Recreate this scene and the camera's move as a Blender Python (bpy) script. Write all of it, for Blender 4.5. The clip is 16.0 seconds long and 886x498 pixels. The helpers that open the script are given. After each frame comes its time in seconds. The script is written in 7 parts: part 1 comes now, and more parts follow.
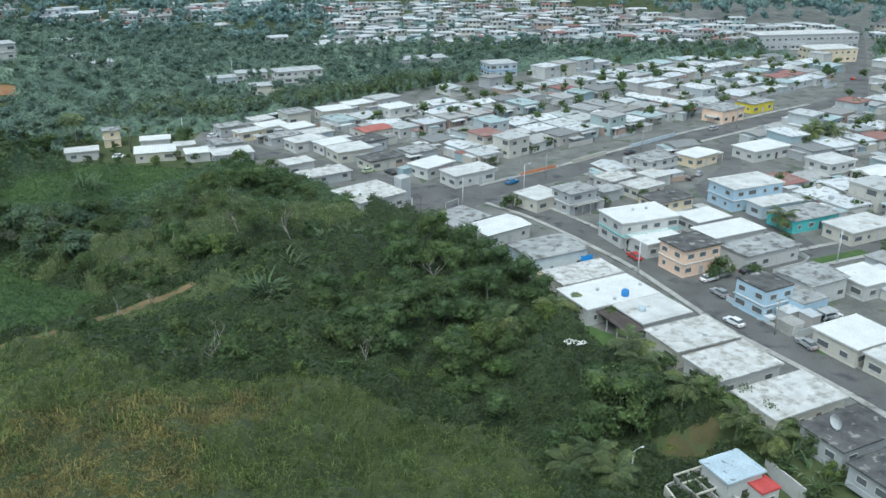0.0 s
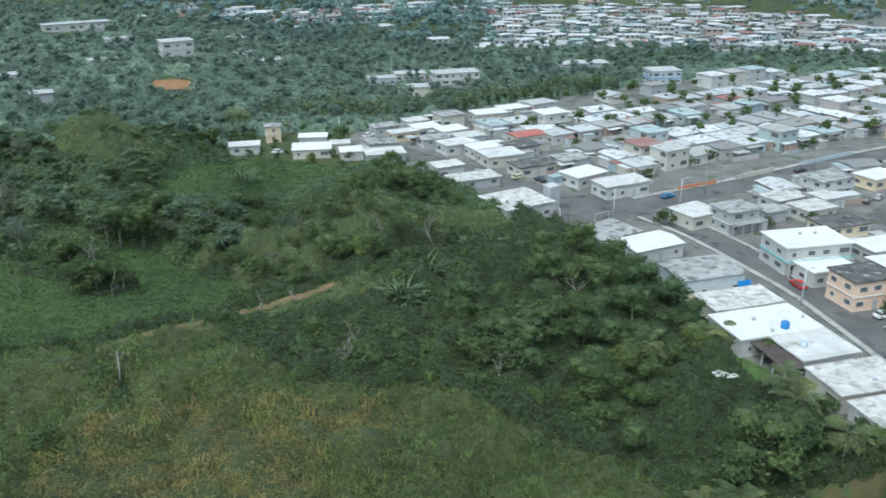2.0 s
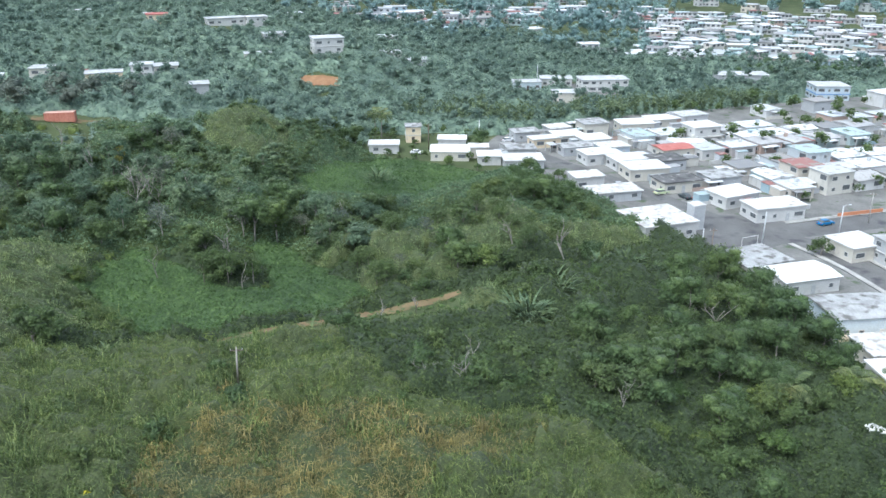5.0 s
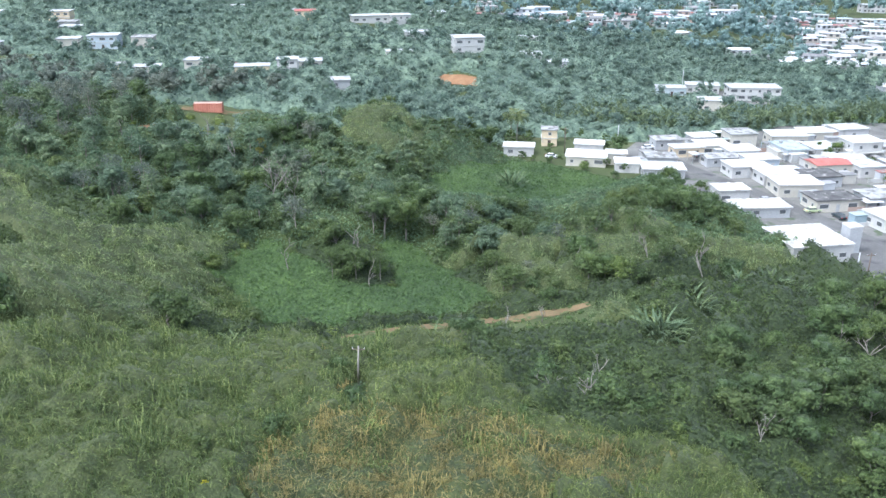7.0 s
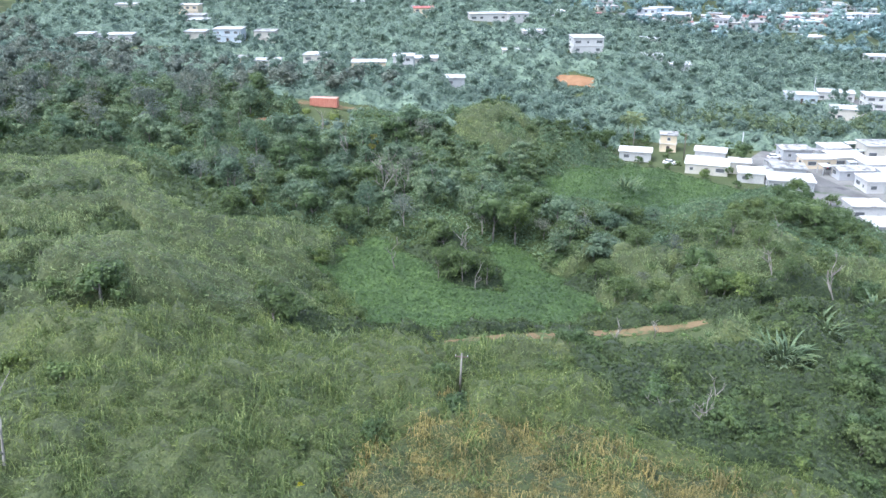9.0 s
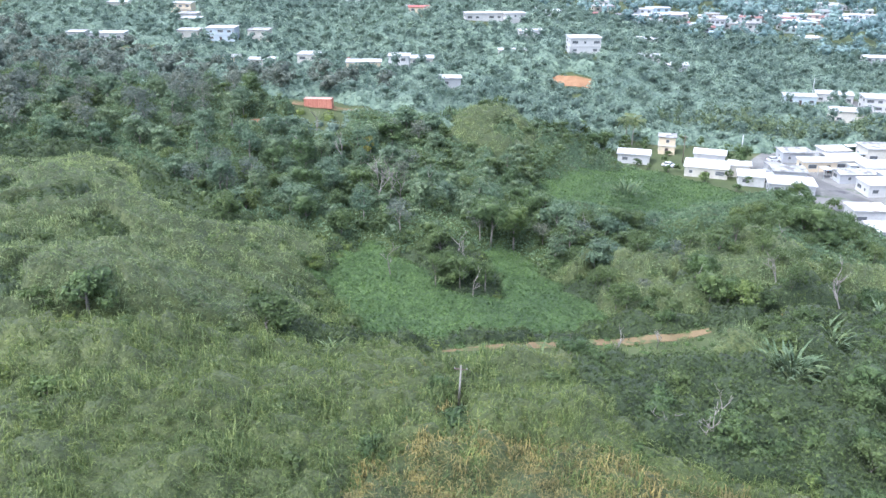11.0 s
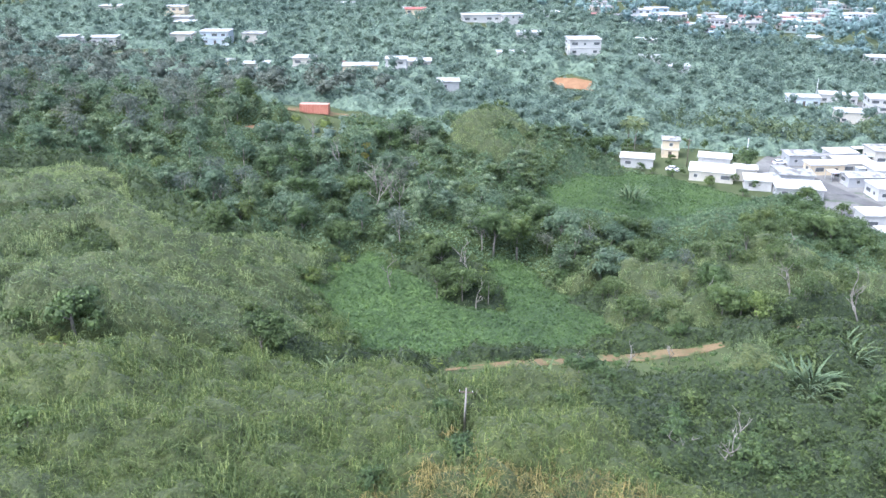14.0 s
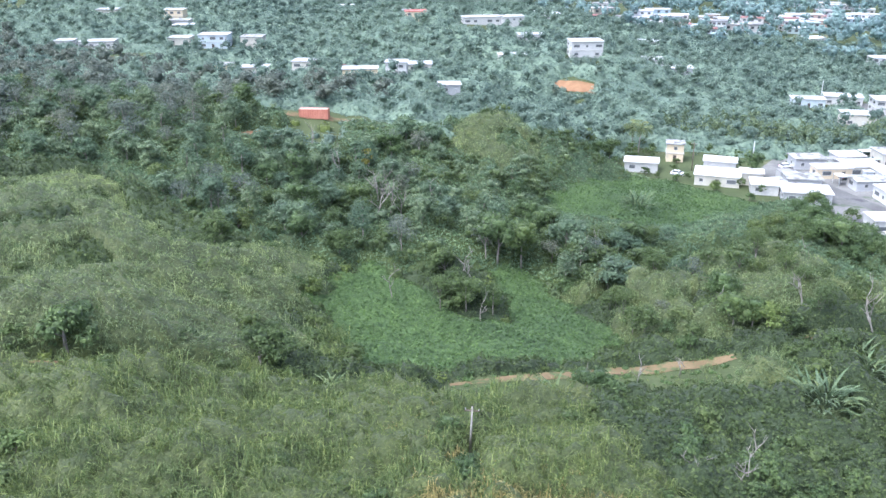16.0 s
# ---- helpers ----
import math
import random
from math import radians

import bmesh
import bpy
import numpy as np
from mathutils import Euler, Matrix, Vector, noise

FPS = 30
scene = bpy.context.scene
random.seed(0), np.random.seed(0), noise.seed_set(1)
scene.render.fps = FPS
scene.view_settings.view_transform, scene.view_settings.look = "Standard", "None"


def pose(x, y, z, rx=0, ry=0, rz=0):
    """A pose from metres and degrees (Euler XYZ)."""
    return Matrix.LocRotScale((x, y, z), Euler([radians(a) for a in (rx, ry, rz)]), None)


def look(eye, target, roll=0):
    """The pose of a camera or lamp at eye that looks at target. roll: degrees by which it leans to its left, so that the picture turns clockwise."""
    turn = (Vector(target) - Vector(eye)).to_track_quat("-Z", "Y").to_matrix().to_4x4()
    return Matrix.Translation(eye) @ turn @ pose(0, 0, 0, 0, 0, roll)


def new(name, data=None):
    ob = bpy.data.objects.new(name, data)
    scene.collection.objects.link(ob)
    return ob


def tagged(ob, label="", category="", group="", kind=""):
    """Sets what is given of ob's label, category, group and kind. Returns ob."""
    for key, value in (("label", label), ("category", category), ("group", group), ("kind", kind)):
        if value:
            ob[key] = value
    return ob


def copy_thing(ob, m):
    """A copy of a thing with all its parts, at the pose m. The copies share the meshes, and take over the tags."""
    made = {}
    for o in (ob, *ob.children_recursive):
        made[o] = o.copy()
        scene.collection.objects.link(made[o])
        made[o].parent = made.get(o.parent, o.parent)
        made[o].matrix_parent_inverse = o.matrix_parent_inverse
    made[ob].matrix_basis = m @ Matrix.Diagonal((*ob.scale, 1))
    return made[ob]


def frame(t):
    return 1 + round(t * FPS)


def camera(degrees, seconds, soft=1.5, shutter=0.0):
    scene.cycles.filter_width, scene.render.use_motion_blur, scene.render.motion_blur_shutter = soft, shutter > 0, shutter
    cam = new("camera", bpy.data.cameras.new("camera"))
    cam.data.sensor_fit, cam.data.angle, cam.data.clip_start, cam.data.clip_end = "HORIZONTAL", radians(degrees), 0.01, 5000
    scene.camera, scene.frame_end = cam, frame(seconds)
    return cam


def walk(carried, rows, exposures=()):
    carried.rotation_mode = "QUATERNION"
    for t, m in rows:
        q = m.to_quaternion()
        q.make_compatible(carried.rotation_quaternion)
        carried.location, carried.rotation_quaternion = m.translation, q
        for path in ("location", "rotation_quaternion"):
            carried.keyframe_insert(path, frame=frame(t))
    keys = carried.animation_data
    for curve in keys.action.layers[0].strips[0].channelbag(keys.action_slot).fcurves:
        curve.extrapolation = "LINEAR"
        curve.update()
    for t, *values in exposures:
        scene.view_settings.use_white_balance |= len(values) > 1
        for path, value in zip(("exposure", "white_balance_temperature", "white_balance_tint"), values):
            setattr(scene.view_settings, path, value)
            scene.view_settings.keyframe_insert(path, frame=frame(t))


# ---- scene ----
cam = camera(54.56, 16.0, soft=1.5, shutter=0.5)
# seconds, eye in metres, turn to the left, pitch, roll
ROWS = [
    (0, -0.00, 0.00, 75.00, -0.00, -21.99, 0.09),
    (0.5, 0.40, 1.18, 75.00, -0.17, -21.96, 0.16),
    (1, 0.74, 2.46, 74.95, 1.29, -21.91, 0.12),
    (1.5, 0.95, 3.86, 74.84, 6.56, -21.87, -0.20),
    (2, 1.11, 5.22, 74.68, 10.78, -21.80, -0.41),
    (2.5, 1.18, 6.46, 74.51, 13.82, -21.72, -0.45),
    (3, 1.19, 7.66, 74.33, 17.67, -21.64, -0.58),
    (5.5, 0.62, 12.11, 74.22, 21.99, -21.62, 0.07),
    (6, 0.15, 13.01, 74.04, 24.78, -21.61, 0.05),
    (6.5, -0.32, 13.92, 73.83, 27.54, -21.61, 0.04),
    (7, -0.90, 14.80, 73.64, 29.70, -21.61, 0.06),
    (7.5, -1.47, 15.62, 73.50, 29.63, -21.63, 0.25),
    (8, -2.15, 16.42, 73.36, 33.01, -21.66, 0.13),
    (8.5, -2.85, 17.20, 73.17, 32.99, -21.68, 0.29),
    (9, -3.69, 18.05, 72.99, 37.26, -21.70, 0.05),
    (11.5, -7.30, 21.46, 72.77, 36.72, -21.78, 0.34),
    (12, -8.02, 22.22, 72.69, 36.68, -21.78, 0.28),
    (12.5, -8.72, 22.97, 72.62, 36.65, -21.79, 0.21),
    (13, -9.40, 23.68, 72.56, 36.63, -21.78, 0.14),
    (13.5, -10.07, 24.38, 72.54, 36.63, -21.74, 0.04),
    (14, -10.75, 25.08, 72.55, 36.62, -21.71, -0.02),
    (14.5, -11.47, 25.77, 72.54, 36.62, -21.69, -0.07),
    (15, -12.18, 26.48, 72.52, 36.61, -21.66, -0.11),
    (15.5, -12.87, 27.19, 72.52, 36.63, -21.63, -0.18),
    (16, -13.55, 27.93, 72.52, 36.62, -21.62, -0.24),
]
# the clip's camera opens up while it turns from the town to the dark woods
EXPOSURES = [(0.0, 0.26, 5700, -5), (3.0, 0.54, 5680, -2), (5.5, 1.04, 5720, 5), (8.5, 1.4, 5640, 10), (12.0, 1.58, 5590, 13), (16.0, 1.58, 5590, 13)]
walk(cam, [(t, pose(x, y, z, 0, 0, turn) @ pose(0, 0, 0, 90 + pitch) @ pose(0, 0, 0, 0, 0, roll)) for t, x, y, z, turn, pitch, roll in ROWS],
     exposures=EXPOSURES)

# ---- light ----
world = bpy.data.worlds.new("overcast_sky")
scene.world = world
world.use_nodes = True
wn = world.node_tree
sky = wn.nodes.new("ShaderNodeTexSky")
sky.sky_type = "NISHITA"
sky.sun_disc = False
sky.sun_elevation = radians(58)
sky.sun_rotation = radians(200)
sky.air_density, sky.dust_density, sky.ozone_density = 1.0, 4.0, 1.0
veil = wn.nodes.new("ShaderNodeHueSaturation")
veil.inputs["Saturation"].default_value = 0.6
wn.links.new(sky.outputs[0], veil.inputs["Color"])
wn.links.new(veil.outputs[0], wn.nodes["Background"].inputs[0])
wn.nodes["Background"].inputs[1].default_value = 0.15
sun_data = bpy.data.lights.new("sun", "SUN")
sun_data.energy, sun_data.angle, sun_data.color = 1.2, radians(45), (0.98, 0.99, 1.0)
sun = new("sun", sun_data)
sun.matrix_world = look((-60, -150, 300), (0, 0, 0))


# ---- materials ----
def nodes_of(name):
    m = bpy.data.materials.new(name)
    m.use_nodes = True
    tree = m.node_tree
    return m, tree, tree.nodes["Principled BSDF"]


def ramp(tree, source, stops, smooth=True):
    r = tree.nodes.new("ShaderNodeValToRGB")
    if not smooth:
        r.color_ramp.interpolation = "CONSTANT"
    while len(r.color_ramp.elements) < len(stops):
        r.color_ramp.elements.new(0.5)
    for e, (p, c) in zip(r.color_ramp.elements, stops):
        e.position, e.color = p, (*c, 1) if len(c) == 3 else c
    tree.links.new(source, r.inputs[0])
    return r.outputs[0]


def grain(tree, scale, detail=4.0, stretch=(1, 1, 1), shift=False, world_space=False):
    n = tree.nodes
    noise_node, mapping = n.new("ShaderNodeTexNoise"), n.new("ShaderNodeMapping")
    mapping.inputs["Scale"].default_value = stretch
    if world_space:
        tree.links.new(n.new("ShaderNodeNewGeometry").outputs["Position"], mapping.inputs[0])
    else:
        tree.links.new(n.new("ShaderNodeTexCoord").outputs["Object"], mapping.inputs[0])
    if shift:
        info, mul = n.new("ShaderNodeObjectInfo"), n.new("ShaderNodeMath")
        mul.operation = "MULTIPLY"
        mul.inputs[1].default_value = 300.0
        tree.links.new(info.outputs["Random"], mul.inputs[0])
        tree.links.new(mul.outputs[0], mapping.inputs["Location"])
    noise_node.inputs["Scale"].default_value = scale
    noise_node.inputs["Detail"].default_value = detail
    tree.links.new(mapping.outputs[0], noise_node.inputs["Vector"])
    return noise_node.outputs[0]


def blend(tree, a, b, fac, how="MIX"):
    x = tree.nodes.new("ShaderNodeMix")
    x.data_type, x.blend_type = "RGBA", how
    for sock, val in ((x.inputs[6], a), (x.inputs[7], b), (x.inputs[0], fac)):
        if hasattr(val, "is_linked"):
            tree.links.new(val, sock)
        elif sock == x.inputs[0]:
            sock.default_value = val
        else:
            sock.default_value = (*val, 1)
    return x.outputs[2]


def bumped(tree, bsdf, height, strength, distance):
    b = tree.nodes.new("ShaderNodeBump")
    b.inputs["Strength"].default_value, b.inputs["Distance"].default_value = strength, distance
    tree.links.new(height, b.inputs["Height"])
    tree.links.new(b.outputs[0], bsdf.inputs["Normal"])


def surface(name, low, high, scale=0.5, rough=0.85, fine=8.0, bump=0.3, stains=None, stain_scale=0.35, stain_at=(0.52, 0.62), shift=False, metal=0.0, world_space=False):
    """A two-scale material: broad patches from low to high, fine grain on top, stains of their own shape."""
    m, tree, bsdf = nodes_of(name)
    broad = ramp(tree, grain(tree, scale, 5, shift=shift, world_space=world_space), [(0.3, low), (0.7, high)])
    small = grain(tree, fine, 6, shift=shift, world_space=world_space)
    colour = blend(tree, broad, ramp(tree, small, [(0.3, (0.72, 0.72, 0.72)), (0.7, (1.15, 1.15, 1.15))]), 0.6, "MULTIPLY")
    if stains:
        mask = ramp(tree, grain(tree, stain_scale, 8, shift=shift, world_space=world_space), [(stain_at[0], (0, 0, 0)), (stain_at[1], (1, 1, 1))])
        colour = blend(tree, colour, stains, mask)
    tree.links.new(colour, bsdf.inputs["Base Color"])
    bsdf.inputs["Roughness"].default_value, bsdf.inputs["Metallic"].default_value = rough, metal
    bsdf.inputs["Specular IOR Level"].default_value = 0.3
    if bump:
        bumped(tree, bsdf, small, bump, 0.05)
    return m


def palette(name, colours, stains, stain_at, rough=0.8, scale=0.35, fine=5.0, streak=False, joined=False):
    """Paint whose colour is picked for each object, with weather stains."""
    m, tree, bsdf = nodes_of(name)
    own = tree.nodes.new("ShaderNodeNewGeometry").outputs["Random Per Island"] if joined else tree.nodes.new("ShaderNodeObjectInfo").outputs["Random"]
    base = ramp(tree, own, [(i / len(colours), c) for i, c in enumerate(colours)], False)
    small = grain(tree, fine, 6, shift=True)
    colour = blend(tree, base, ramp(tree, small, [(0.3, (0.8, 0.8, 0.8)), (0.7, (1.1, 1.1, 1.1))]), 0.6, "MULTIPLY")
    mask = ramp(tree, grain(tree, scale, 9, (1, 1, 0.25) if streak else (1, 1, 1), shift=True), [(stain_at[0], (0, 0, 0)), (stain_at[1], (1, 1, 1))])
    colour = blend(tree, colour, stains, mask)
    tree.links.new(colour, bsdf.inputs["Base Color"])
    bsdf.inputs["Roughness"].default_value = rough
    bsdf.inputs["Specular IOR Level"].default_value = 0.3
    bumped(tree, bsdf, small, 0.2, 0.03)
    return m


def foliage(name, low, mid, high, patch=0.06, cell=3.0, dry=None, dry_at=(0.6, 0.75), thin=0.38, relief=0.8, own_shade=0.8, cells_shade=0.7):
    """Leaves: each leaf and each plant has a shade of its own, and broad patches run over the land."""
    m, tree, bsdf = nodes_of(name)
    geo, info = tree.nodes.new("ShaderNodeNewGeometry"), tree.nodes.new("ShaderNodeObjectInfo")
    leaf = ramp(tree, geo.outputs["Random Per Island"], [(0.0, low), (0.5, mid), (1.0, high)])
    broad = ramp(tree, grain(tree, patch, 4, world_space=True), [(0.3, (0.7, 0.74, 0.72)), (0.7, (1.2, 1.15, 1.0))])
    colour = blend(tree, leaf, broad, 0.8, "MULTIPLY")
    own = ramp(tree, info.outputs["Random"], [(0.0, (0.70, 0.80, 0.68)), (0.5, (1, 1, 1)), (1.0, (1.4, 1.22, 0.85))])
    colour = blend(tree, colour, own, own_shade, "MULTIPLY")
    tone = ramp(tree, grain(tree, 0.32, 3, world_space=True), [(0.32, (0.70, 0.74, 0.74)), (0.68, (1.24, 1.2, 1.14))])
    colour = blend(tree, colour, tone, 0.8, "MULTIPLY")
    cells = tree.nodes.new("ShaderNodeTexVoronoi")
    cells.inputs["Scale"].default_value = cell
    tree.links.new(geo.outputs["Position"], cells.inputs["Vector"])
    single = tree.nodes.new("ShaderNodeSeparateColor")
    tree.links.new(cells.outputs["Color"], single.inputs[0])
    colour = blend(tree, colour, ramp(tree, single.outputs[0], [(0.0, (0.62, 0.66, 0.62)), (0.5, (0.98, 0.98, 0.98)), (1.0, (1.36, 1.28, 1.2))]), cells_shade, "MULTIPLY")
    bumped(tree, bsdf, cells.outputs["Distance"], relief, -0.5 / cell)
    if dry:
        mask = ramp(tree, grain(tree, patch * 0.7, 5, world_space=True), [(dry_at[0], (0, 0, 0)), (dry_at[1], (1, 1, 1))])
        colour = blend(tree, colour, blend(tree, dry, ramp(tree, geo.outputs["Random Per Island"], [(0, (0.6, 0.6, 0.6)), (1, (1.2, 1.2, 1.2))]), 0.9, "MULTIPLY"), mask)
    tree.links.new(colour, bsdf.inputs["Base Color"])
    bsdf.inputs["Roughness"].default_value = 0.6
    bsdf.inputs["Specular IOR Level"].default_value = 0.35
    bsdf.inputs["Sheen Weight"].default_value = 0.12
    bsdf.inputs["Sheen Roughness"].default_value = 0.6
    bsdf.inputs["Sheen Tint"].default_value = (0.95, 1.0, 0.9, 1)
    if thin:
        out = tree.nodes["Material Output"]
        glow, mixer = tree.nodes.new("ShaderNodeBsdfTranslucent"), tree.nodes.new("ShaderNodeMixShader")
        tree.links.new(colour, glow.inputs[0])
        mixer.inputs[0].default_value = thin
        tree.links.new(bsdf.outputs[0], mixer.inputs[1])
        tree.links.new(glow.outputs[0], mixer.inputs[2])
        tree.links.new(mixer.outputs[0], out.inputs[0])
    return m


M_EARTH = surface("green_ground", (0.056, 0.074, 0.030), (0.088, 0.108, 0.046), 0.12, 0.95, 2.0, 0.6, stains=(0.16, 0.15, 0.08), stain_scale=0.09, stain_at=(0.6, 0.72))
M_TOWN = surface("town_lots", (0.13, 0.128, 0.12), (0.23, 0.225, 0.21), 0.15, 0.95, 1.5, 0.3, stains=(0.085, 0.11, 0.065), stain_scale=0.22, stain_at=(0.57, 0.66))
M_DIRT = surface("bare_red_dirt", (0.24, 0.130, 0.068), (0.34, 0.200, 0.110), 0.3, 0.95, 4.0, 0.4)
M_MUD = surface("brown_mud", (0.075, 0.070, 0.032), (0.11, 0.095, 0.045), 0.4, 0.95, 3.0, 0.4, stains=(0.07, 0.10, 0.035), stain_scale=0.25, stain_at=(0.5, 0.62))
M_TRACK = surface("dirt_track", (0.155, 0.108, 0.056), (0.225, 0.160, 0.088), 0.3, 0.95, 3.0, 0.4, stains=(0.09, 0.11, 0.045), stain_scale=0.5, stain_at=(0.50, 0.62))
M_ASPHALT = surface("worn_asphalt", (0.108, 0.105, 0.102), (0.168, 0.165, 0.160), 0.12, 0.9, 3.0, 0.2, stains=(0.07, 0.07, 0.075), stain_scale=0.2, stain_at=(0.55, 0.7))
M_CONCRETE = surface("grey_concrete", (0.30, 0.29, 0.27), (0.45, 0.44, 0.41), 0.25, 0.9, 4.0, 0.25, stains=(0.16, 0.15, 0.135), stain_scale=0.4, stain_at=(0.55, 0.7))
M_WHITE_ROOF = surface("white_roof_coating", (0.48, 0.47, 0.455), (0.67, 0.66, 0.64), 0.3, 0.8, 4.0, 0.15, stains=(0.33, 0.30, 0.25), stain_scale=0.45, stain_at=(0.60, 0.70), shift=True)
M_CLEAN_ROOF = surface("fresh_white_roof_coating", (0.63, 0.62, 0.60), (0.75, 0.74, 0.72), 0.3, 0.8, 4.0, 0.1, stains=(0.55, 0.54, 0.5), stain_scale=0.3, stain_at=(0.66, 0.74), shift=True)
M_STAINED_ROOF = surface("blotched_old_roof", (0.48, 0.47, 0.445), (0.66, 0.65, 0.63), 0.4, 0.9, 4.0, 0.2, stains=(0.33, 0.31, 0.28), stain_scale=0.7, stain_at=(0.47, 0.66), shift=True)
# white coating of the hill houses, dulled in colour for the haze before them
M_HILL_ROOF_HAZE = surface("hazed_white_roof_coating", (0.38, 0.385, 0.385), (0.52, 0.525, 0.525), 0.3, 0.85, 4.0, 0.15, stains=(0.27, 0.26, 0.24), stain_scale=0.45, stain_at=(0.58, 0.70), shift=True)
M_GREY_ROOF = surface("weathered_grey_roof", (0.27, 0.27, 0.265), (0.45, 0.45, 0.44), 0.3, 0.9, 4.0, 0.2, stains=(0.14, 0.135, 0.125), stain_scale=0.5, stain_at=(0.5, 0.66), shift=True)
M_BLACK_ROOF = surface("blackened_concrete_roof", (0.06, 0.06, 0.06), (0.16, 0.155, 0.15), 0.4, 0.9, 4.0, 0.25, stains=(0.34, 0.33, 0.31), stain_scale=0.5, stain_at=(0.58, 0.7), shift=True)
M_BROWN_ROOF = surface("dark_brown_sheet_roof", (0.07, 0.055, 0.05), (0.12, 0.10, 0.09), 0.4, 0.7, 4.0, 0.2)
M_SHEET = surface("pale_blue_sheet_roof", (0.42, 0.50, 0.56), (0.52, 0.60, 0.66), 0.6, 0.6, 4.0, 0.1, stains=(0.24, 0.27, 0.30), stain_scale=0.8, stain_at=(0.60, 0.66))
M_BRIGHT_RED = surface("bright_red_roof_paint", (0.46, 0.07, 0.07), (0.56, 0.11, 0.10), 0.5, 0.6, 4.0, 0.1)
M_RED_ROOF = surface("red_painted_roof", (0.36, 0.12, 0.10), (0.46, 0.18, 0.15), 0.5, 0.7, 4.0, 0.2, shift=True)
ROOF_COLOURS = [(0.69, 0.70, 0.71), (0.57, 0.58, 0.58), (0.40, 0.40, 0.40), (0.72, 0.73, 0.74), (0.26, 0.26, 0.26), (0.62, 0.63, 0.63), (0.50, 0.52, 0.52), (0.69, 0.70, 0.71), (0.43, 0.52, 0.53), (0.33, 0.32, 0.31), (0.71, 0.71, 0.71), (0.65, 0.66, 0.67), (0.45, 0.44, 0.43), (0.60, 0.62, 0.64), (0.34, 0.17, 0.15), (0.53, 0.53, 0.52)]
WALL_COLOURS = [(0.52, 0.52, 0.52), (0.46, 0.49, 0.51), (0.50, 0.46, 0.40), (0.55, 0.55, 0.54), (0.38, 0.46, 0.46), (0.47, 0.44, 0.42), (0.40, 0.41, 0.42), (0.53, 0.51, 0.46), (0.42, 0.32, 0.27), (0.50, 0.52, 0.54), (0.33, 0.42, 0.46), (0.55, 0.54, 0.52), (0.46, 0.46, 0.46), (0.49, 0.50, 0.49)]
M_ROOF_MIX = palette("town_roofs", [tuple(0.9 * v for v in c) for c in ROOF_COLOURS], (0.27, 0.26, 0.23), (0.53, 0.66), scale=0.5)
M_WALL_MIX = palette("town_wall_paint", WALL_COLOURS, (0.34, 0.33, 0.30), (0.56, 0.74), scale=0.6, streak=True)
M_FAR_ROOF = palette("far_town_roofs", [tuple(0.82 * v for v in c) for c in ROOF_COLOURS], (0.30, 0.29, 0.27), (0.56, 0.70), scale=0.4, joined=True)
M_FAR_WALL = palette("far_town_walls", WALL_COLOURS, (0.34, 0.33, 0.30), (0.60, 0.78), scale=0.4, joined=True)


def paint(name, c, stain=(0.35, 0.33, 0.30)):
    return surface(name, tuple(0.88 * v for v in c), c, 0.4, 0.8, 6.0, 0.12, stains=stain, stain_scale=0.6, stain_at=(0.62, 0.8))


M_WHITE = paint("white_wall_paint", (0.56, 0.555, 0.54))
M_OFFWHITE = paint("cream_wall_paint", (0.58, 0.55, 0.48))
M_BLUE = paint("pale_blue_wall_paint", (0.46, 0.60, 0.72))
M_LIGHTBLUE = paint("faded_blue_white_wall_paint", (0.52, 0.59, 0.64))
M_ORANGE = paint("salmon_wall_paint", (0.82, 0.60, 0.46))
M_PEACH = paint("peach_wall_paint", (0.74, 0.62, 0.44))
M_TEAL = paint("turquoise_paint", (0.14, 0.50, 0.50))
M_YELLOW = paint("yellow_wall_paint", (0.75, 0.62, 0.08))
M_RUST = paint("brick_orange_paint", (0.55, 0.24, 0.13))
M_GREYWALL = paint("grey_wall_paint", (0.45, 0.46, 0.47))
M_CONTAINER = surface("faded_red_container_paint", (0.46, 0.17, 0.12), (0.56, 0.24, 0.17), 0.6, 0.6, 6.0, 0.1)
M_GLASS, t_, b_ = nodes_of("dark_window_glass")
b_.inputs["Base Color"].default_value, b_.inputs["Roughness"].default_value = (0.11, 0.118, 0.122, 1), 0.25
M_TARP = surface("blue_tarpaulin", (0.03, 0.20, 0.55), (0.05, 0.28, 0.66), 1.5, 0.5, 6.0, 0.4)
M_TANK = surface("blue_plastic_tank", (0.04, 0.18, 0.45), (0.06, 0.24, 0.55), 1.5, 0.45, 6.0, 0.1)
M_WOODPOLE = surface("grey_weathered_pole_wood", (0.13, 0.10, 0.08), (0.2, 0.16, 0.13), 1.0, 0.9, 10.0, 0.3)
M_STEEL = surface("pale_galvanised_steel", (0.5, 0.51, 0.52), (0.62, 0.63, 0.64), 1.0, 0.5, 8.0, 0.05)
M_BARK = surface("grey_brown_bark", (0.16, 0.145, 0.125), (0.28, 0.26, 0.23), 1.2, 0.95, 9.0, 0.6)
M_PALEBARK = surface("bleached_bare_wood", (0.21, 0.19, 0.165), (0.36, 0.335, 0.30), 0.8, 0.95, 9.0, 0.5)
M_LEAF = foliage("broad_leaves", (0.076, 0.116, 0.042), (0.104, 0.154, 0.056), (0.138, 0.194, 0.076), own_shade=0.4)
# leaves of the back wood, with the teal of haze mixed into the colour
M_LEAF_HAZED = foliage("haze_tinted_leaves", (0.106, 0.168, 0.110), (0.140, 0.210, 0.140), (0.180, 0.254, 0.174), own_shade=0.5)
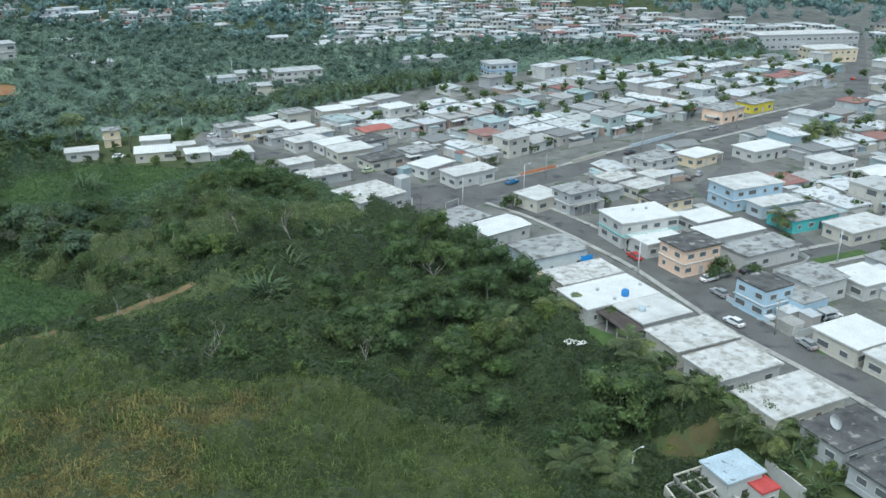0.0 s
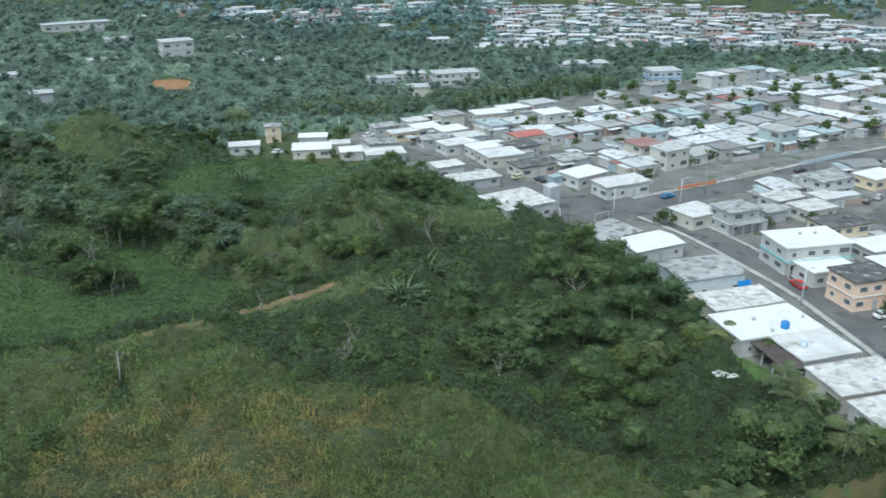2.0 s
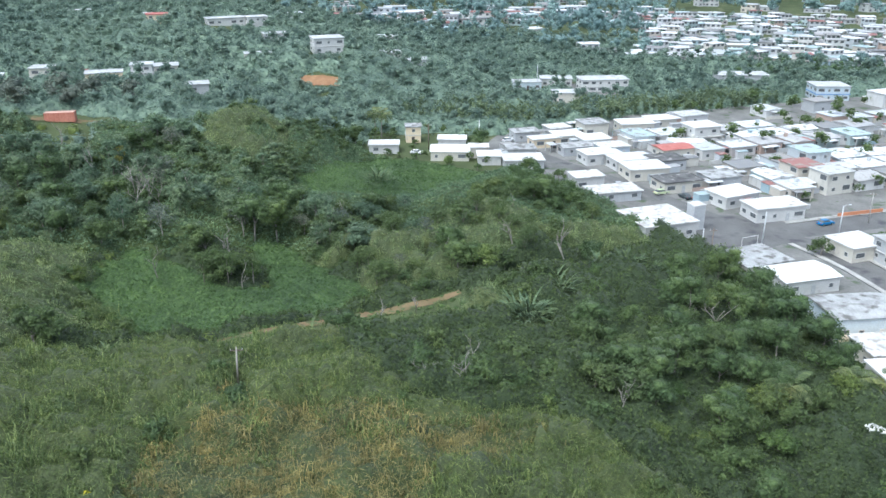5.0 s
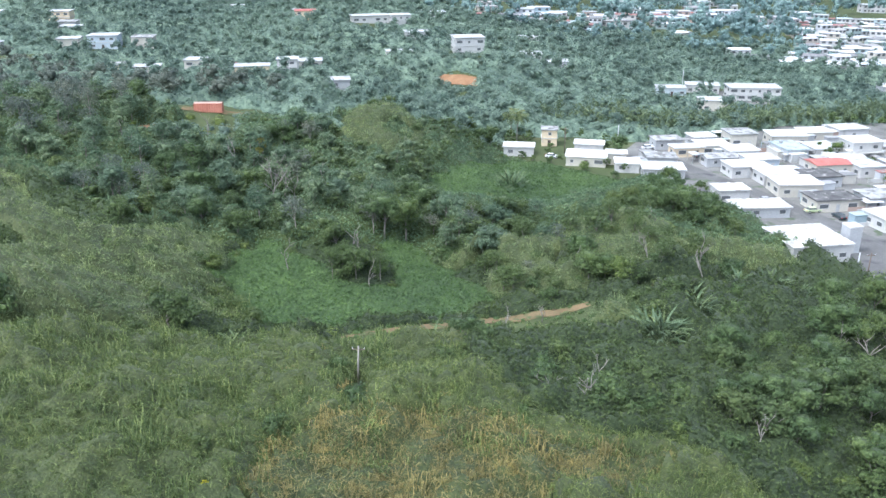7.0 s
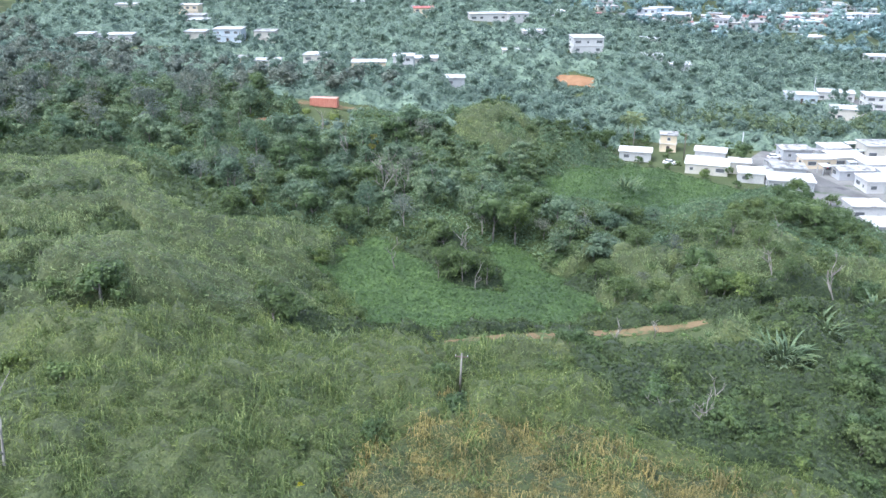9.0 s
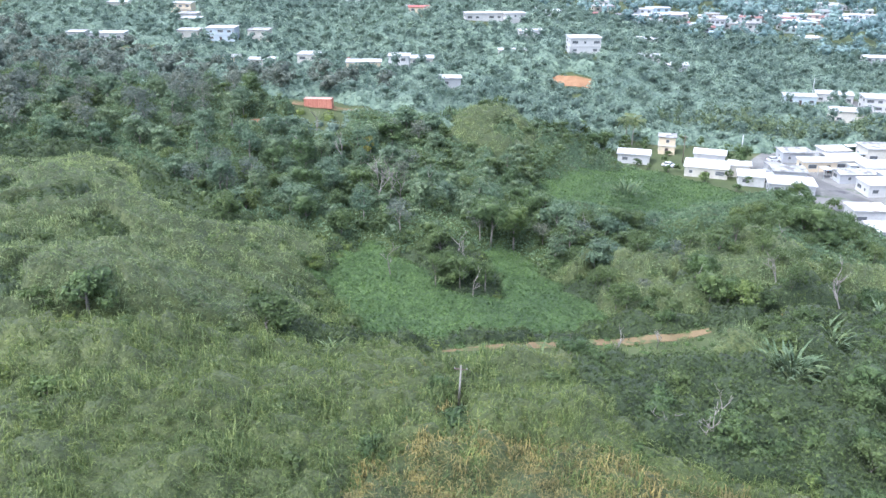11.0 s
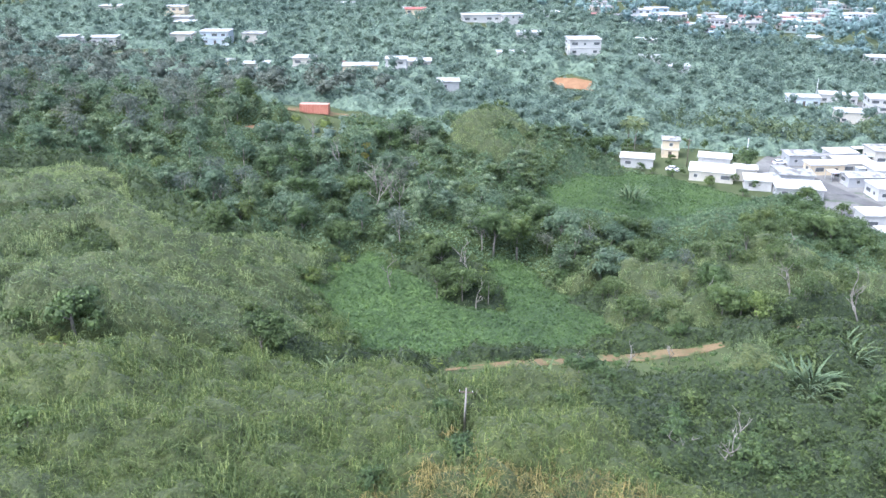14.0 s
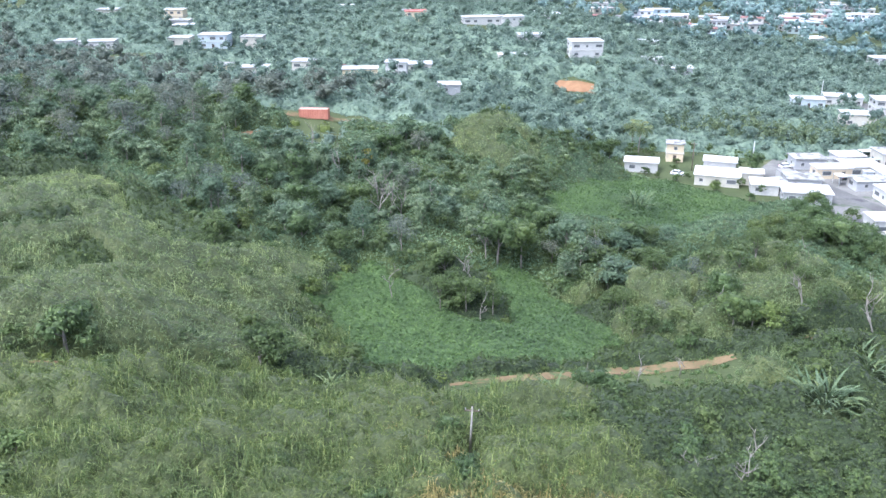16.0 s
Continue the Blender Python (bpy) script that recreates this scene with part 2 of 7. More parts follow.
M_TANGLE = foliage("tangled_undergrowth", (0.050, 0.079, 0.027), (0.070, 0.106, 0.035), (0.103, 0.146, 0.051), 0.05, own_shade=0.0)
M_LEAF_DARK = foliage("dark_leaves", (0.068, 0.114, 0.045), (0.095, 0.152, 0.058), (0.128, 0.193, 0.078), own_shade=0.5)
M_LEAF_LIGHT = foliage("light_leaves", (0.086, 0.134, 0.044), (0.118, 0.178, 0.059), (0.158, 0.226, 0.082))
# grey leaves, their blue raised to carry some haze
M_LEAF_GREY_HAZE = foliage("dry_grey_hazed_woodland", (0.118, 0.146, 0.134), (0.150, 0.180, 0.163), (0.188, 0.218, 0.197), own_shade=0.35)
M_LEAF_YELLOW = foliage("yellow_blossom", (0.45, 0.42, 0.02), (0.62, 0.58, 0.03), (0.72, 0.68, 0.06))
M_CANE = foliage("cane_grass", (0.077, 0.123, 0.036), (0.137, 0.193, 0.061), (0.273, 0.336, 0.124), 0.03, dry=(0.24, 0.24, 0.10), dry_at=(0.64, 0.80), thin=0.45, own_shade=0.0)
M_STRAW = foliage("dry_straw", (0.208, 0.184, 0.069), (0.347, 0.298, 0.119), (0.424, 0.360, 0.158), 0.05, thin=0.45, own_shade=0.0)
M_PALECANE = foliage("pale_cane_grass", (0.145, 0.202, 0.084), (0.215, 0.281, 0.122), (0.330, 0.403, 0.196), 0.03, thin=0.4, relief=0.6, own_shade=0.0)
M_CREEPER = foliage("creeping_ground_cover", (0.077, 0.139, 0.046), (0.102, 0.175, 0.060), (0.138, 0.219, 0.076), 0.05, relief=0.6, own_shade=0.0)
# litter of the three grasses, painted darker as the shade below their blades
M_CANE_MAT = foliage("cane_litter_with_shade", (0.080, 0.112, 0.031), (0.122, 0.164, 0.048), (0.200, 0.250, 0.080), 0.03, dry=(0.15, 0.14, 0.06), dry_at=(0.62, 0.76), thin=0.3, own_shade=0.0)
M_STRAW_MAT = foliage("straw_litter_with_shade", (0.130, 0.128, 0.046), (0.200, 0.190, 0.072), (0.300, 0.280, 0.120), 0.05, thin=0.3, own_shade=0.0)
M_PALE_MAT = foliage("pale_litter_with_shade", (0.107, 0.151, 0.062), (0.161, 0.218, 0.094), (0.254, 0.324, 0.152), 0.03, thin=0.3, own_shade=0.0)
# shade among the inner leaves, put into a dark colour
M_UNDER_SHADE = foliage("undergrowth_inner_shade", (0.040, 0.064, 0.024), (0.050, 0.080, 0.030), (0.064, 0.098, 0.038), 0.05, thin=0.3, own_shade=0.0)
# stems and litter, darkened to paint the shade inside the cane
M_CANE_SHADE = foliage("cane_stems_and_shade", (0.062, 0.084, 0.028), (0.088, 0.114, 0.038), (0.128, 0.158, 0.054), 0.05, thin=0.3, own_shade=0.0)
# gaps between far crowns: darker for shade, bluish for haze, both painted in
M_FAR_SHADE = foliage("far_woods_shade_and_haze", (0.137, 0.211, 0.171), (0.165, 0.243, 0.196), (0.196, 0.280, 0.224), 0.03, cell=1.1, thin=0.3, own_shade=0.0)
M_AGAVE = foliage("strap_leaves", (0.070, 0.115, 0.060), (0.105, 0.160, 0.085), (0.155, 0.215, 0.125), thin=0.15)
# base colour made paler and bluer to stand for haze in the distance
M_FARLEAF_HAZE = foliage("hazed_distant_woodland", (0.163, 0.236, 0.207), (0.197, 0.273, 0.238), (0.230, 0.310, 0.268), 0.02, cell=1.1, thin=0.5, relief=0.35, own_shade=0.0, cells_shade=0.45)
# the farthest leaves, with still more haze in their colour
M_RIDGELEAF_HAZE = foliage("hazed_farthest_woods", (0.228, 0.342, 0.366), (0.264, 0.383, 0.405), (0.306, 0.422, 0.443), 0.02, cell=0.8, thin=0.5, relief=0.3, own_shade=0.0, cells_shade=0.35)
# undergrowth colour lightened against the valley tangle to imitate haze
M_SLOPE_HAZE = foliage("hazed_hillside_leaves", (0.102, 0.168, 0.093), (0.142, 0.221, 0.125), (0.194, 0.282, 0.163), 0.05, own_shade=0.0)
M_BAMBOO = foliage("feathery_bamboo", (0.15, 0.205, 0.125), (0.19, 0.25, 0.15), (0.235, 0.30, 0.18), 0.04, cell=1.5, relief=0.4, thin=0.5, own_shade=0.0)
M_PALM = foliage("palm_fronds", (0.09, 0.12, 0.05), (0.135, 0.175, 0.075), (0.20, 0.24, 0.12), thin=0.3)
M_LEAF_PALE = foliage("pale_yellow_leaves", (0.18, 0.19, 0.05), (0.26, 0.27, 0.08), (0.34, 0.34, 0.12))
M_RUBBER = surface("black_rubber", (0.015, 0.015, 0.015), (0.03, 0.03, 0.03), 2.0, 0.8, 8.0, 0.1)
M_REDPAINT = surface("red_car_paint", (0.42, 0.03, 0.03), (0.48, 0.05, 0.04), 1.0, 0.3, 8.0, 0.0)
M_CARWHITE = surface("white_car_paint", (0.74, 0.75, 0.76), (0.80, 0.80, 0.81), 1.0, 0.3, 8.0, 0.0)
M_CARGREY = surface("silver_car_paint", (0.30, 0.31, 0.32), (0.38, 0.39, 0.40), 1.0, 0.3, 8.0, 0.0)
M_CARDARK = surface("dark_car_paint", (0.03, 0.045, 0.05), (0.05, 0.065, 0.07), 1.0, 0.3, 8.0, 0.0)
M_CARBLUE = surface("blue_car_paint", (0.02, 0.16, 0.35), (0.03, 0.2, 0.42), 1.0, 0.3, 8.0, 0.0)
M_CARGREEN = surface("pale_green_car_paint", (0.45, 0.52, 0.3), (0.5, 0.56, 0.35), 1.0, 0.35, 8.0, 0.0)
M_CONTAINER_TOP = surface("faded_container_top", (0.5, 0.3, 0.24), (0.6, 0.38, 0.3), 0.6, 0.6, 6.0, 0.1)
M_LAWN = surface("short_lawn", (0.06, 0.11, 0.035), (0.10, 0.15, 0.05), 0.5, 0.95, 5.0, 0.5, stains=(0.16, 0.14, 0.08), stain_scale=0.6, stain_at=(0.6, 0.72))


# ---- building blocks ----
def mesh_from(name, verts, faces, material, smooth=False):
    me = bpy.data.meshes.new(name)
    v = np.asarray(verts, np.float32).reshape(-1, 3)
    if isinstance(faces, np.ndarray):
        n = faces.shape[1]
        me.vertices.add(len(v))
        me.vertices.foreach_set("co", v.ravel())
        me.loops.add(faces.size)
        me.loops.foreach_set("vertex_index", faces.astype(np.int32).ravel())
        me.polygons.add(len(faces))
        me.polygons.foreach_set("loop_start", np.arange(0, faces.size, n, dtype=np.int32))
        me.polygons.foreach_set("loop_total", np.full(len(faces), n, np.int32))
        me.update(calc_edges=True)
    else:
        me.from_pydata(v.tolist(), [], faces)
    if smooth:
        me.polygons.foreach_set("use_smooth", np.ones(len(me.polygons), bool))
    me.materials.append(material)
    return me


def part(name, me, parent=None, label=""):
    ob = new(name, me)
    ob.parent = parent
    return tagged(ob, label)


def thing(name, m, label, category, group="", kind=""):
    ob = new(name)
    ob.matrix_basis = m
    return tagged(ob, label, category, group, kind)


class Solid:
    """Collects boxes, tubes and slabs into one mesh."""

    def __init__(self):
        self.v, self.f = [], []

    def box(self, x0, y0, z0, x1, y1, z1, taper=0.0):
        k = len(self.v)
        t = taper
        self.v += [(x0, y0, z0), (x1, y0, z0), (x1, y1, z0), (x0, y1, z0), (x0 + t, y0 + t, z1), (x1 - t, y0 + t, z1), (x1 - t, y1 - t, z1), (x0 + t, y1 - t, z1)]
        self.f += [tuple(k + i for i in q) for q in ((3, 2, 1, 0), (4, 5, 6, 7), (0, 1, 5, 4), (1, 2, 6, 5), (2, 3, 7, 6), (3, 0, 4, 7))]
        return self

    def tube(self, points, radii, sides=6):
        rings = []
        for i, (p, r) in enumerate(zip(points, radii)):
            p = Vector(p)
            a = (Vector(points[min(i + 1, len(points) - 1)]) - Vector(points[max(i - 1, 0)])).normalized()
            u = a.orthogonal().normalized()
            w = a.cross(u)
            k = len(self.v)
            self.v += [tuple(p + r * (math.cos(6.2832 * s / sides) * u + math.sin(6.2832 * s / sides) * w)) for s in range(sides)]
            rings.append(k)
        for a, b in zip(rings, rings[1:]):
            self.f += [(a + s, a + (s + 1) % sides, b + (s + 1) % sides, b + s) for s in range(sides)]
        self.f += [tuple(rings[0] + s for s in reversed(range(sides))), tuple(rings[-1] + s for s in range(sides))]
        return self

    def prism(self, x0, y0, x1, y1, z0, z1):
        """A gable: ridge along x."""
        k, ym = len(self.v), (y0 + y1) / 2
        self.v += [(x0, y0, z0), (x1, y0, z0), (x1, y1, z0), (x0, y1, z0), (x0, ym, z1), (x1, ym, z1)]
        self.f += [tuple(k + i for i in q) for q in ((3, 2, 1, 0), (0, 1, 5, 4), (2, 3, 4, 5), (1, 2, 5), (3, 0, 4))]
        return self

    def mesh(self, name, material, smooth=False):
        return mesh_from(name, self.v, self.f, material, smooth)


# ---- the land ----
HILLS = [  # x, y, spread, height
    (-150, 90, 32, 14.2), (-95, 60, 35, 16.0), (-60, 70, 30, 0.8), (-190, 170, 30, 9.3), (-140, 225, 22, 10.8),
    (-175, 205, 28, 9.0), (-38, 172, 22, 4.5), (-35, 148, 16, 4.1), (-75, 118, 18, 5.6), (-120, 170, 22, 6.7),
    (-215, 268, 26, 11.0), (-178, 352, 24, 12.4), (-270, 150, 60, 14.6), (-320, 300, 60, 5.6), (-240, 90, 50, 13.9),
    (-440, 330, 90, 8.3), (-400, 560, 110, 19.0), (-620, 300, 150, 30.6), (10, 112, 22, -6.2), (45, 100, 18, -4.5),
    (-60, 195, 18, 4.7), (-93, 212, 15, 4.5), (-100, 110, 20, -6.7), (-110, 140, 25, 2.2), (-260, 400, 50, 12.9),
    (-41, 104, 15, 4.6), (-15, 117, 15, 3.2), (-121, 117, 8, 3.6),
]
EDGE_Y = [60, 100, 112, 122, 150, 175, 205, 225, 240, 255, 262, 300, 340, 5000]
EDGE_X = [70, 62, 52, 42, 25, 14, -5, -25, -45, -70, -125, -135, -110, -110]


def town_edge(x, y):
    """Metres by which a place lies inside the flat town."""
    return x - np.interp(y, EDGE_Y, EDGE_X)


def land(x, y):
    x, y = np.asarray(x, float), np.asarray(y, float)
    z = 0 * x
    for cx, cy, r, h in HILLS:
        z = z + h * np.exp(-((x - cx) ** 2 + (y - cy) ** 2) / (2 * r * r))
    z = z + 4.6 * np.exp(-((x + 20) ** 2 + (y - 50) ** 2) / 3200)
    s = np.clip((town_edge(x, y) + 12) / 12, 0, 1)
    flat = s * s * (3 - 2 * s)
    a = np.clip((y - 216) / 34, 0, 1) * np.clip((x + 128) / 14, 0, 1) * np.clip((-42 - x) / 12, 0, 1)
    flat = np.maximum(flat, a * a * (3 - 2 * a))
    rough = 0.35 * np.sin(x * 0.31 + 1.7 * np.sin(y * 0.13)) * np.sin(y * 0.27 + 1.3 * np.sin(x * 0.11))
    far = np.hypot(x, y - 300)
    rise = 60 * np.clip((far - 650) / 2500, 0, 1) ** 1.2
    return (z + rough) * (1 - flat) + rise


def ground_z(x, y):
    return float(land(x, y))


def graded(inner0, inner1, step, outer0, outer1):
    mid = list(np.arange(inner0, inner1 + 0.1, step))
    lo, hi, d = [], [], step
    x = inner0
    while x > outer0:
        d *= 1.22
        x -= d
        lo.append(x)
    x, d = inner1, step
    while x < outer1:
        d *= 1.22
        x += d
        hi.append(x)
    return np.array(lo[::-1] + mid + hi)


gx, gy = graded(-260, 120, 2.5, -4500, 4500), graded(30, 330, 2.5, -3500, 4800)
GX, GY = np.meshgrid(gx, gy, indexing="ij")
GZ = land(GX, GY)
idx = np.arange(GX.size).reshape(GX.shape)
quads = np.stack([idx[:-1, :-1], idx[1:, :-1], idx[1:, 1:], idx[:-1, 1:]], -1).reshape(-1, 4)
ground_mesh = mesh_from("ground", np.stack([GX, GY, GZ], -1), quads, M_EARTH, True)
ground_mesh.materials.append(M_TOWN)
mx, my = (GX[:-1, :-1] + GX[1:, 1:]) / 2, (GY[:-1, :-1] + GY[1:, 1:]) / 2
lots = (town_edge(mx, my) > 1) & (my > 85) & (my < 700) & (mx < 420) & ((mx > -62) | ((my > 276) & (mx > -84))) & ((mx > 0.9 * (my - 420) - 60) | (my < 320))
ground_mesh.polygons.foreach_set("material_index", lots.ravel().astype(np.int32))
tagged(part("ground", ground_mesh), "green hilly land that runs into flat grey town lots", "ground", kind="structure")


def ribbon(points, width, lift, thick=0.0, step=3.0):
    """A strip of even width along a line, laid on the land; with thick it is a slab with sides."""
    p = np.array(points, float)
    seg = np.r_[0, np.cumsum(np.linalg.norm(np.diff(p, axis=0), axis=1))]
    s = np.linspace(0, seg[-1], max(2, int(seg[-1] / step)))
    x, y = np.interp(s, seg, p[:, 0]), np.interp(s, seg, p[:, 1])
    for _ in range(3):
        x[1:-1], y[1:-1] = (x[:-2] + 2 * x[1:-1] + x[2:]) / 4, (y[:-2] + 2 * y[1:-1] + y[2:]) / 4
    dx, dy = np.gradient(x), np.gradient(y)
    n = np.hypot(dx, dy)
    wide = np.asarray(width if np.ndim(width) == 0 else np.interp(s / seg[-1], np.linspace(0, 1, len(width)), width)) * np.ones(len(s))
    nx, ny = -dy / n, dx / n
    cross = [-0.5, -0.25, 0, 0.25, 0.5]
    v = []
    for c in cross:
        px, py = x + nx * wide * c, y + ny * wide * c
        v.append(np.stack([px, py, land(px, py) + lift], -1))
    k, m = len(s), len(cross)
    ids = np.arange(k * m).reshape(m, k)
    f = [np.stack([ids[:-1, :-1], ids[1:, :-1], ids[1:, 1:], ids[:-1, 1:]], -1).reshape(-1, 4)[:, ::-1]]
    v = np.concatenate(v)
    if thick:
        low = v - (0, 0, thick)
        for row in (0, m - 1):
            a = ids[row]
            q = np.stack([a[:-1], a[1:], a[1:] + k * m, a[:-1] + k * m], -1)
            f.append(q if row == 0 else q[:, ::-1])
        v = np.concatenate([v, low])
    return v, np.concatenate(f)


MAIN = [(80, 104), (72.5, 121.2), (66.5, 132.5), (57.5, 147.5), (51.5, 163.5), (45.5, 178.8), (34.5, 197.0), (25.5, 211), (14.8, 222), (2, 222), (-12, 212)]
UP = [(8, 226), (13.6, 229.4), (38.4, 248.6), (81.0, 285.3), (128.9, 321.6), (150, 337), (173, 358), (239.5, 507.3), (270, 580)]
SIDE = [(51, 161), (68.6, 172.5), (85.1, 181.5), (105.4, 190.1), (160, 213)]
BACK = [(86, 184), (81.2, 209), (72, 229), (88, 252), (100, 296)]
WEST = [(0, 226), (-20, 243), (-40, 258.5), (-51, 265), (-63, 274), (-74, 284), (-82, 290)]
for label, line, w in (("main_road", MAIN, 7.4), ("avenue", UP, 9.5), ("side_street", SIDE, 7.0), ("back_street", BACK, 6.0), ("west_street", WEST, 4.6)):
    v, f = ribbon(line, w, {"main_road": 0.030, "avenue": 0.026, "side_street": 0.022, "back_street": 0.018, "west_street": 0.014}[label])
    tagged(part("road", mesh_from("road", v, f, M_ASPHALT)), "worn grey asphalt street through the town", "road", kind="structure")
v, f = ribbon([(-13, 214), (0, 224), (12, 231)], [14, 26, 13], 0.034)
tagged(part("road", mesh_from("road", v, f, M_ASPHALT)), "wide patched asphalt forecourt at the street junction", "road", kind="structure")


def sidewalk(line, offset, width=1.5):
    p = np.array(line, float)
    d = np.gradient(p, axis=0)
    d /= np.linalg.norm(d, axis=1)[:, None]
    v, f = ribbon(p + np.stack([-d[:, 1], d[:, 0]], -1) * offset, width, 0.15, 0.2)
    tagged(part("pavement", mesh_from("pavement", v, f, M_CONCRETE)), "raised grey concrete sidewalk with a kerb along the street", "pavement", kind="structure")


sidewalk(MAIN[:9], 4.6)
sidewalk(MAIN[:4], -4.6)
sidewalk(MAIN[5:9], -4.6)
sidewalk(UP[1:6], 5.6, 1.8)
sidewalk(UP[2:6], -5.6, 1.8)
sidewalk(SIDE[1:4], 4.4)
sidewalk(SIDE[1:4], -4.4)

TRACK = [(-77.5, 115.5), (-75.1, 118.0), (-71.4, 121.8), (-68.5, 126.7), (-65.3, 133.2), (-61.8, 137.6), (-58.0, 141.9), (-53.2, 145.8), (-47.9, 150.9)]
FAINT = [(-118, 66), (-113.7, 70.4), (-109.7, 76.9), (-106.7, 81.2), (-104.0, 85.2), (-101.6, 90.5), (-97.5, 96.3), (-90.5, 103.5), (-84, 110)]
v, f = ribbon(TRACK, [1.0, 1.7, 2.0, 2.2, 2.4, 2.8, 3.2, 2.8, 1.6], 0.12)
tagged(part("dirt_track", mesh_from("dirt_track", v, f, M_TRACK)), "brown dirt track winding through tall grass", "path", kind="structure")
v, f = ribbon(FAINT, [0.5, 0.5, 0.6, 0.8, 1.3, 1.2, 1.0, 0.7, 0.6], 0.12)
tagged(part("dirt_track", mesh_from("dirt_track", v, f, M_TRACK)), "overgrown end of the dirt track", "path", kind="structure")
v, f = ribbon([(-38, 230), (-33, 216), (-28, 207), (-22, 202)], [2.0, 4.5, 3.5, 1.5], 0.10)
tagged(part("dirt_bank", mesh_from("dirt_bank", v, f, M_DIRT)), "bare reddish dirt bank beside the workshop", "dirt", kind="structure")
v, f = ribbon([(-178, 322), (-171, 324.5), (-162, 328)], [7, 7.5, 6.5], 0.3)
tagged(part("dirt_bank", mesh_from("dirt_bank", v, f, M_DIRT)), "bare orange earth cut in the wooded hillside", "dirt", kind="structure")
v, f = ribbon([(-183, 186), (-173, 193), (-160, 203), (-152, 210)], [4, 3.5, 2.5, 1.5], 0.25)
tagged(part("dirt_track", mesh_from("dirt_track", v, f, M_TRACK)), "pale dirt road beside the red container", "path", kind="structure")
v, f = ribbon([(-180, 166), (-176.5, 169.5), (-172, 173)], [3, 5.5, 3], 0.3)
tagged(part("dirt_bank", mesh_from("dirt_bank", v, f, M_DIRT)), "bare red earth below the container", "dirt", kind="structure")
v, f = ribbon([(-352, 238), (-340, 245), (-328, 253)], [5, 9, 6], 0.3)
tagged(part("field", mesh_from("field", v, f, M_TRACK)), "small tan mown field in the woods", "field", kind="structure")
v, f = ribbon([(-41, 161), (-36, 166), (-30, 173), (-24, 186), (-22, 200)], [1.2, 2.2, 2.6, 2.0, 1.6], 0.12)
tagged(part("dirt_track", mesh_from("dirt_track", v, f, M_TRACK)), "pale dirt path over the ridge to the town", "path", kind="structure")
v, f = ribbon([(33, 110), (36.5, 114), (40, 116.5), (43, 117)], [3, 6, 6.5, 4], 0.10)
tagged(part("mud", mesh_from("mud", v, f, M_MUD)), "trampled brown mud and thin grass below the palms", "dirt", kind="structure")
for line, w in (([(15, 172), (22, 160)], 6), ([(20, 158), (26, 147)], 8), ([(24, 145), (30, 139)], 8), ([(10, 186), (18, 183)], 7), ([(68, 140), (69.5, 136)], 3.5), ([(84, 178), (98, 184)], 4), ([(80, 212), (76, 224)], 3)):
    v, f = ribbon(line, w, 0.05, step=1.5)
    tagged(part("lawn", mesh_from("lawn", v, f, M_LAWN)), "short green lawn of a back yard", "lawn", kind="structure")


# ---- houses ----
def ring(w, h, rim, y0, y1):
    """A frame of one piece round an opening, standing in the xz plane."""
    s = Solid()
    for y in (y0, y1):
        for a, b in ((w / 2, 0), (w / 2 - rim, rim)):
            s.v += [(-a, y, b), (a, y, b), (a, y, h - b), (-a, y, h - b)]
    for i in range(4):
        j = (i + 1) % 4
        s.f += [(i, j, 4 + j, 4 + i), (8 + j, 8 + i, 12 + i, 12 + j), (j, i, 8 + i, 8 + j), (4 + i, 4 + j, 12 + j, 12 + i)]
    return s


def louvres(w, h, n):
    """Slanted glass slats of a jalousie window, folded from one sheet."""
    s = Solid()
    for i in range(2 * n + 1):
        z, y = h * i / (2 * n), (-0.045 if i % 2 else 0.0)
        s.v += [(-w / 2, y, z), (w / 2, y, z)]
    s.f = [(2 * i, 2 * i + 1, 2 * i + 3, 2 * i + 2) for i in range(2 * n)]
    return s


def window_mesh(w, h):
    return ring(w, h, 0.1, -0.09, 0.02).mesh("window_frame", M_WHITE), louvres(w - 0.2, h - 0.2, 5).mesh("pane", M_GLASS)


WINDOWS = {k: window_mesh(*s) for k, s in {"s": (1.1, 1.1), "m": (1.8, 1.2), "l": (2.6, 1.3)}.items()}
DOORS = {c.name: Solid().box(-0.5, -0.07, 0, 0.5, 0.03, 2.05).box(-0.42, -0.10, 0.1, 0.42, -0.07, 0.95).box(-0.42, -0.10, 1.08, 0.42, -0.07, 1.95).mesh("door", c) for c in (M_WHITE, M_BROWN_ROOF, M_GREYWALL)}
GARAGE = Solid()
for _i in range(9):
    GARAGE.box(-1.4, -0.06 - 0.03 * (_i % 2), 0.25 * _i, 1.4, 0.03, 0.25 * _i + 0.24)
GARAGE = GARAGE.mesh("garage_door", M_WHITE)


def add_window(home, kind, x, y, z, turn):
    fr, pane = WINDOWS[kind]
    win = part("window", fr, home)
    win.matrix_basis = pose(x, y, z, 0, 0, turn)
    part("pane", pane, win, "dark glass louvres").location = (0, -0.012, 0.1)
    return win


def add_door(home, mesh, x, y, z, turn, name="door"):
    d = part(name, mesh, home)
    d.matrix_basis = pose(x, y, z, 0, 0, turn)


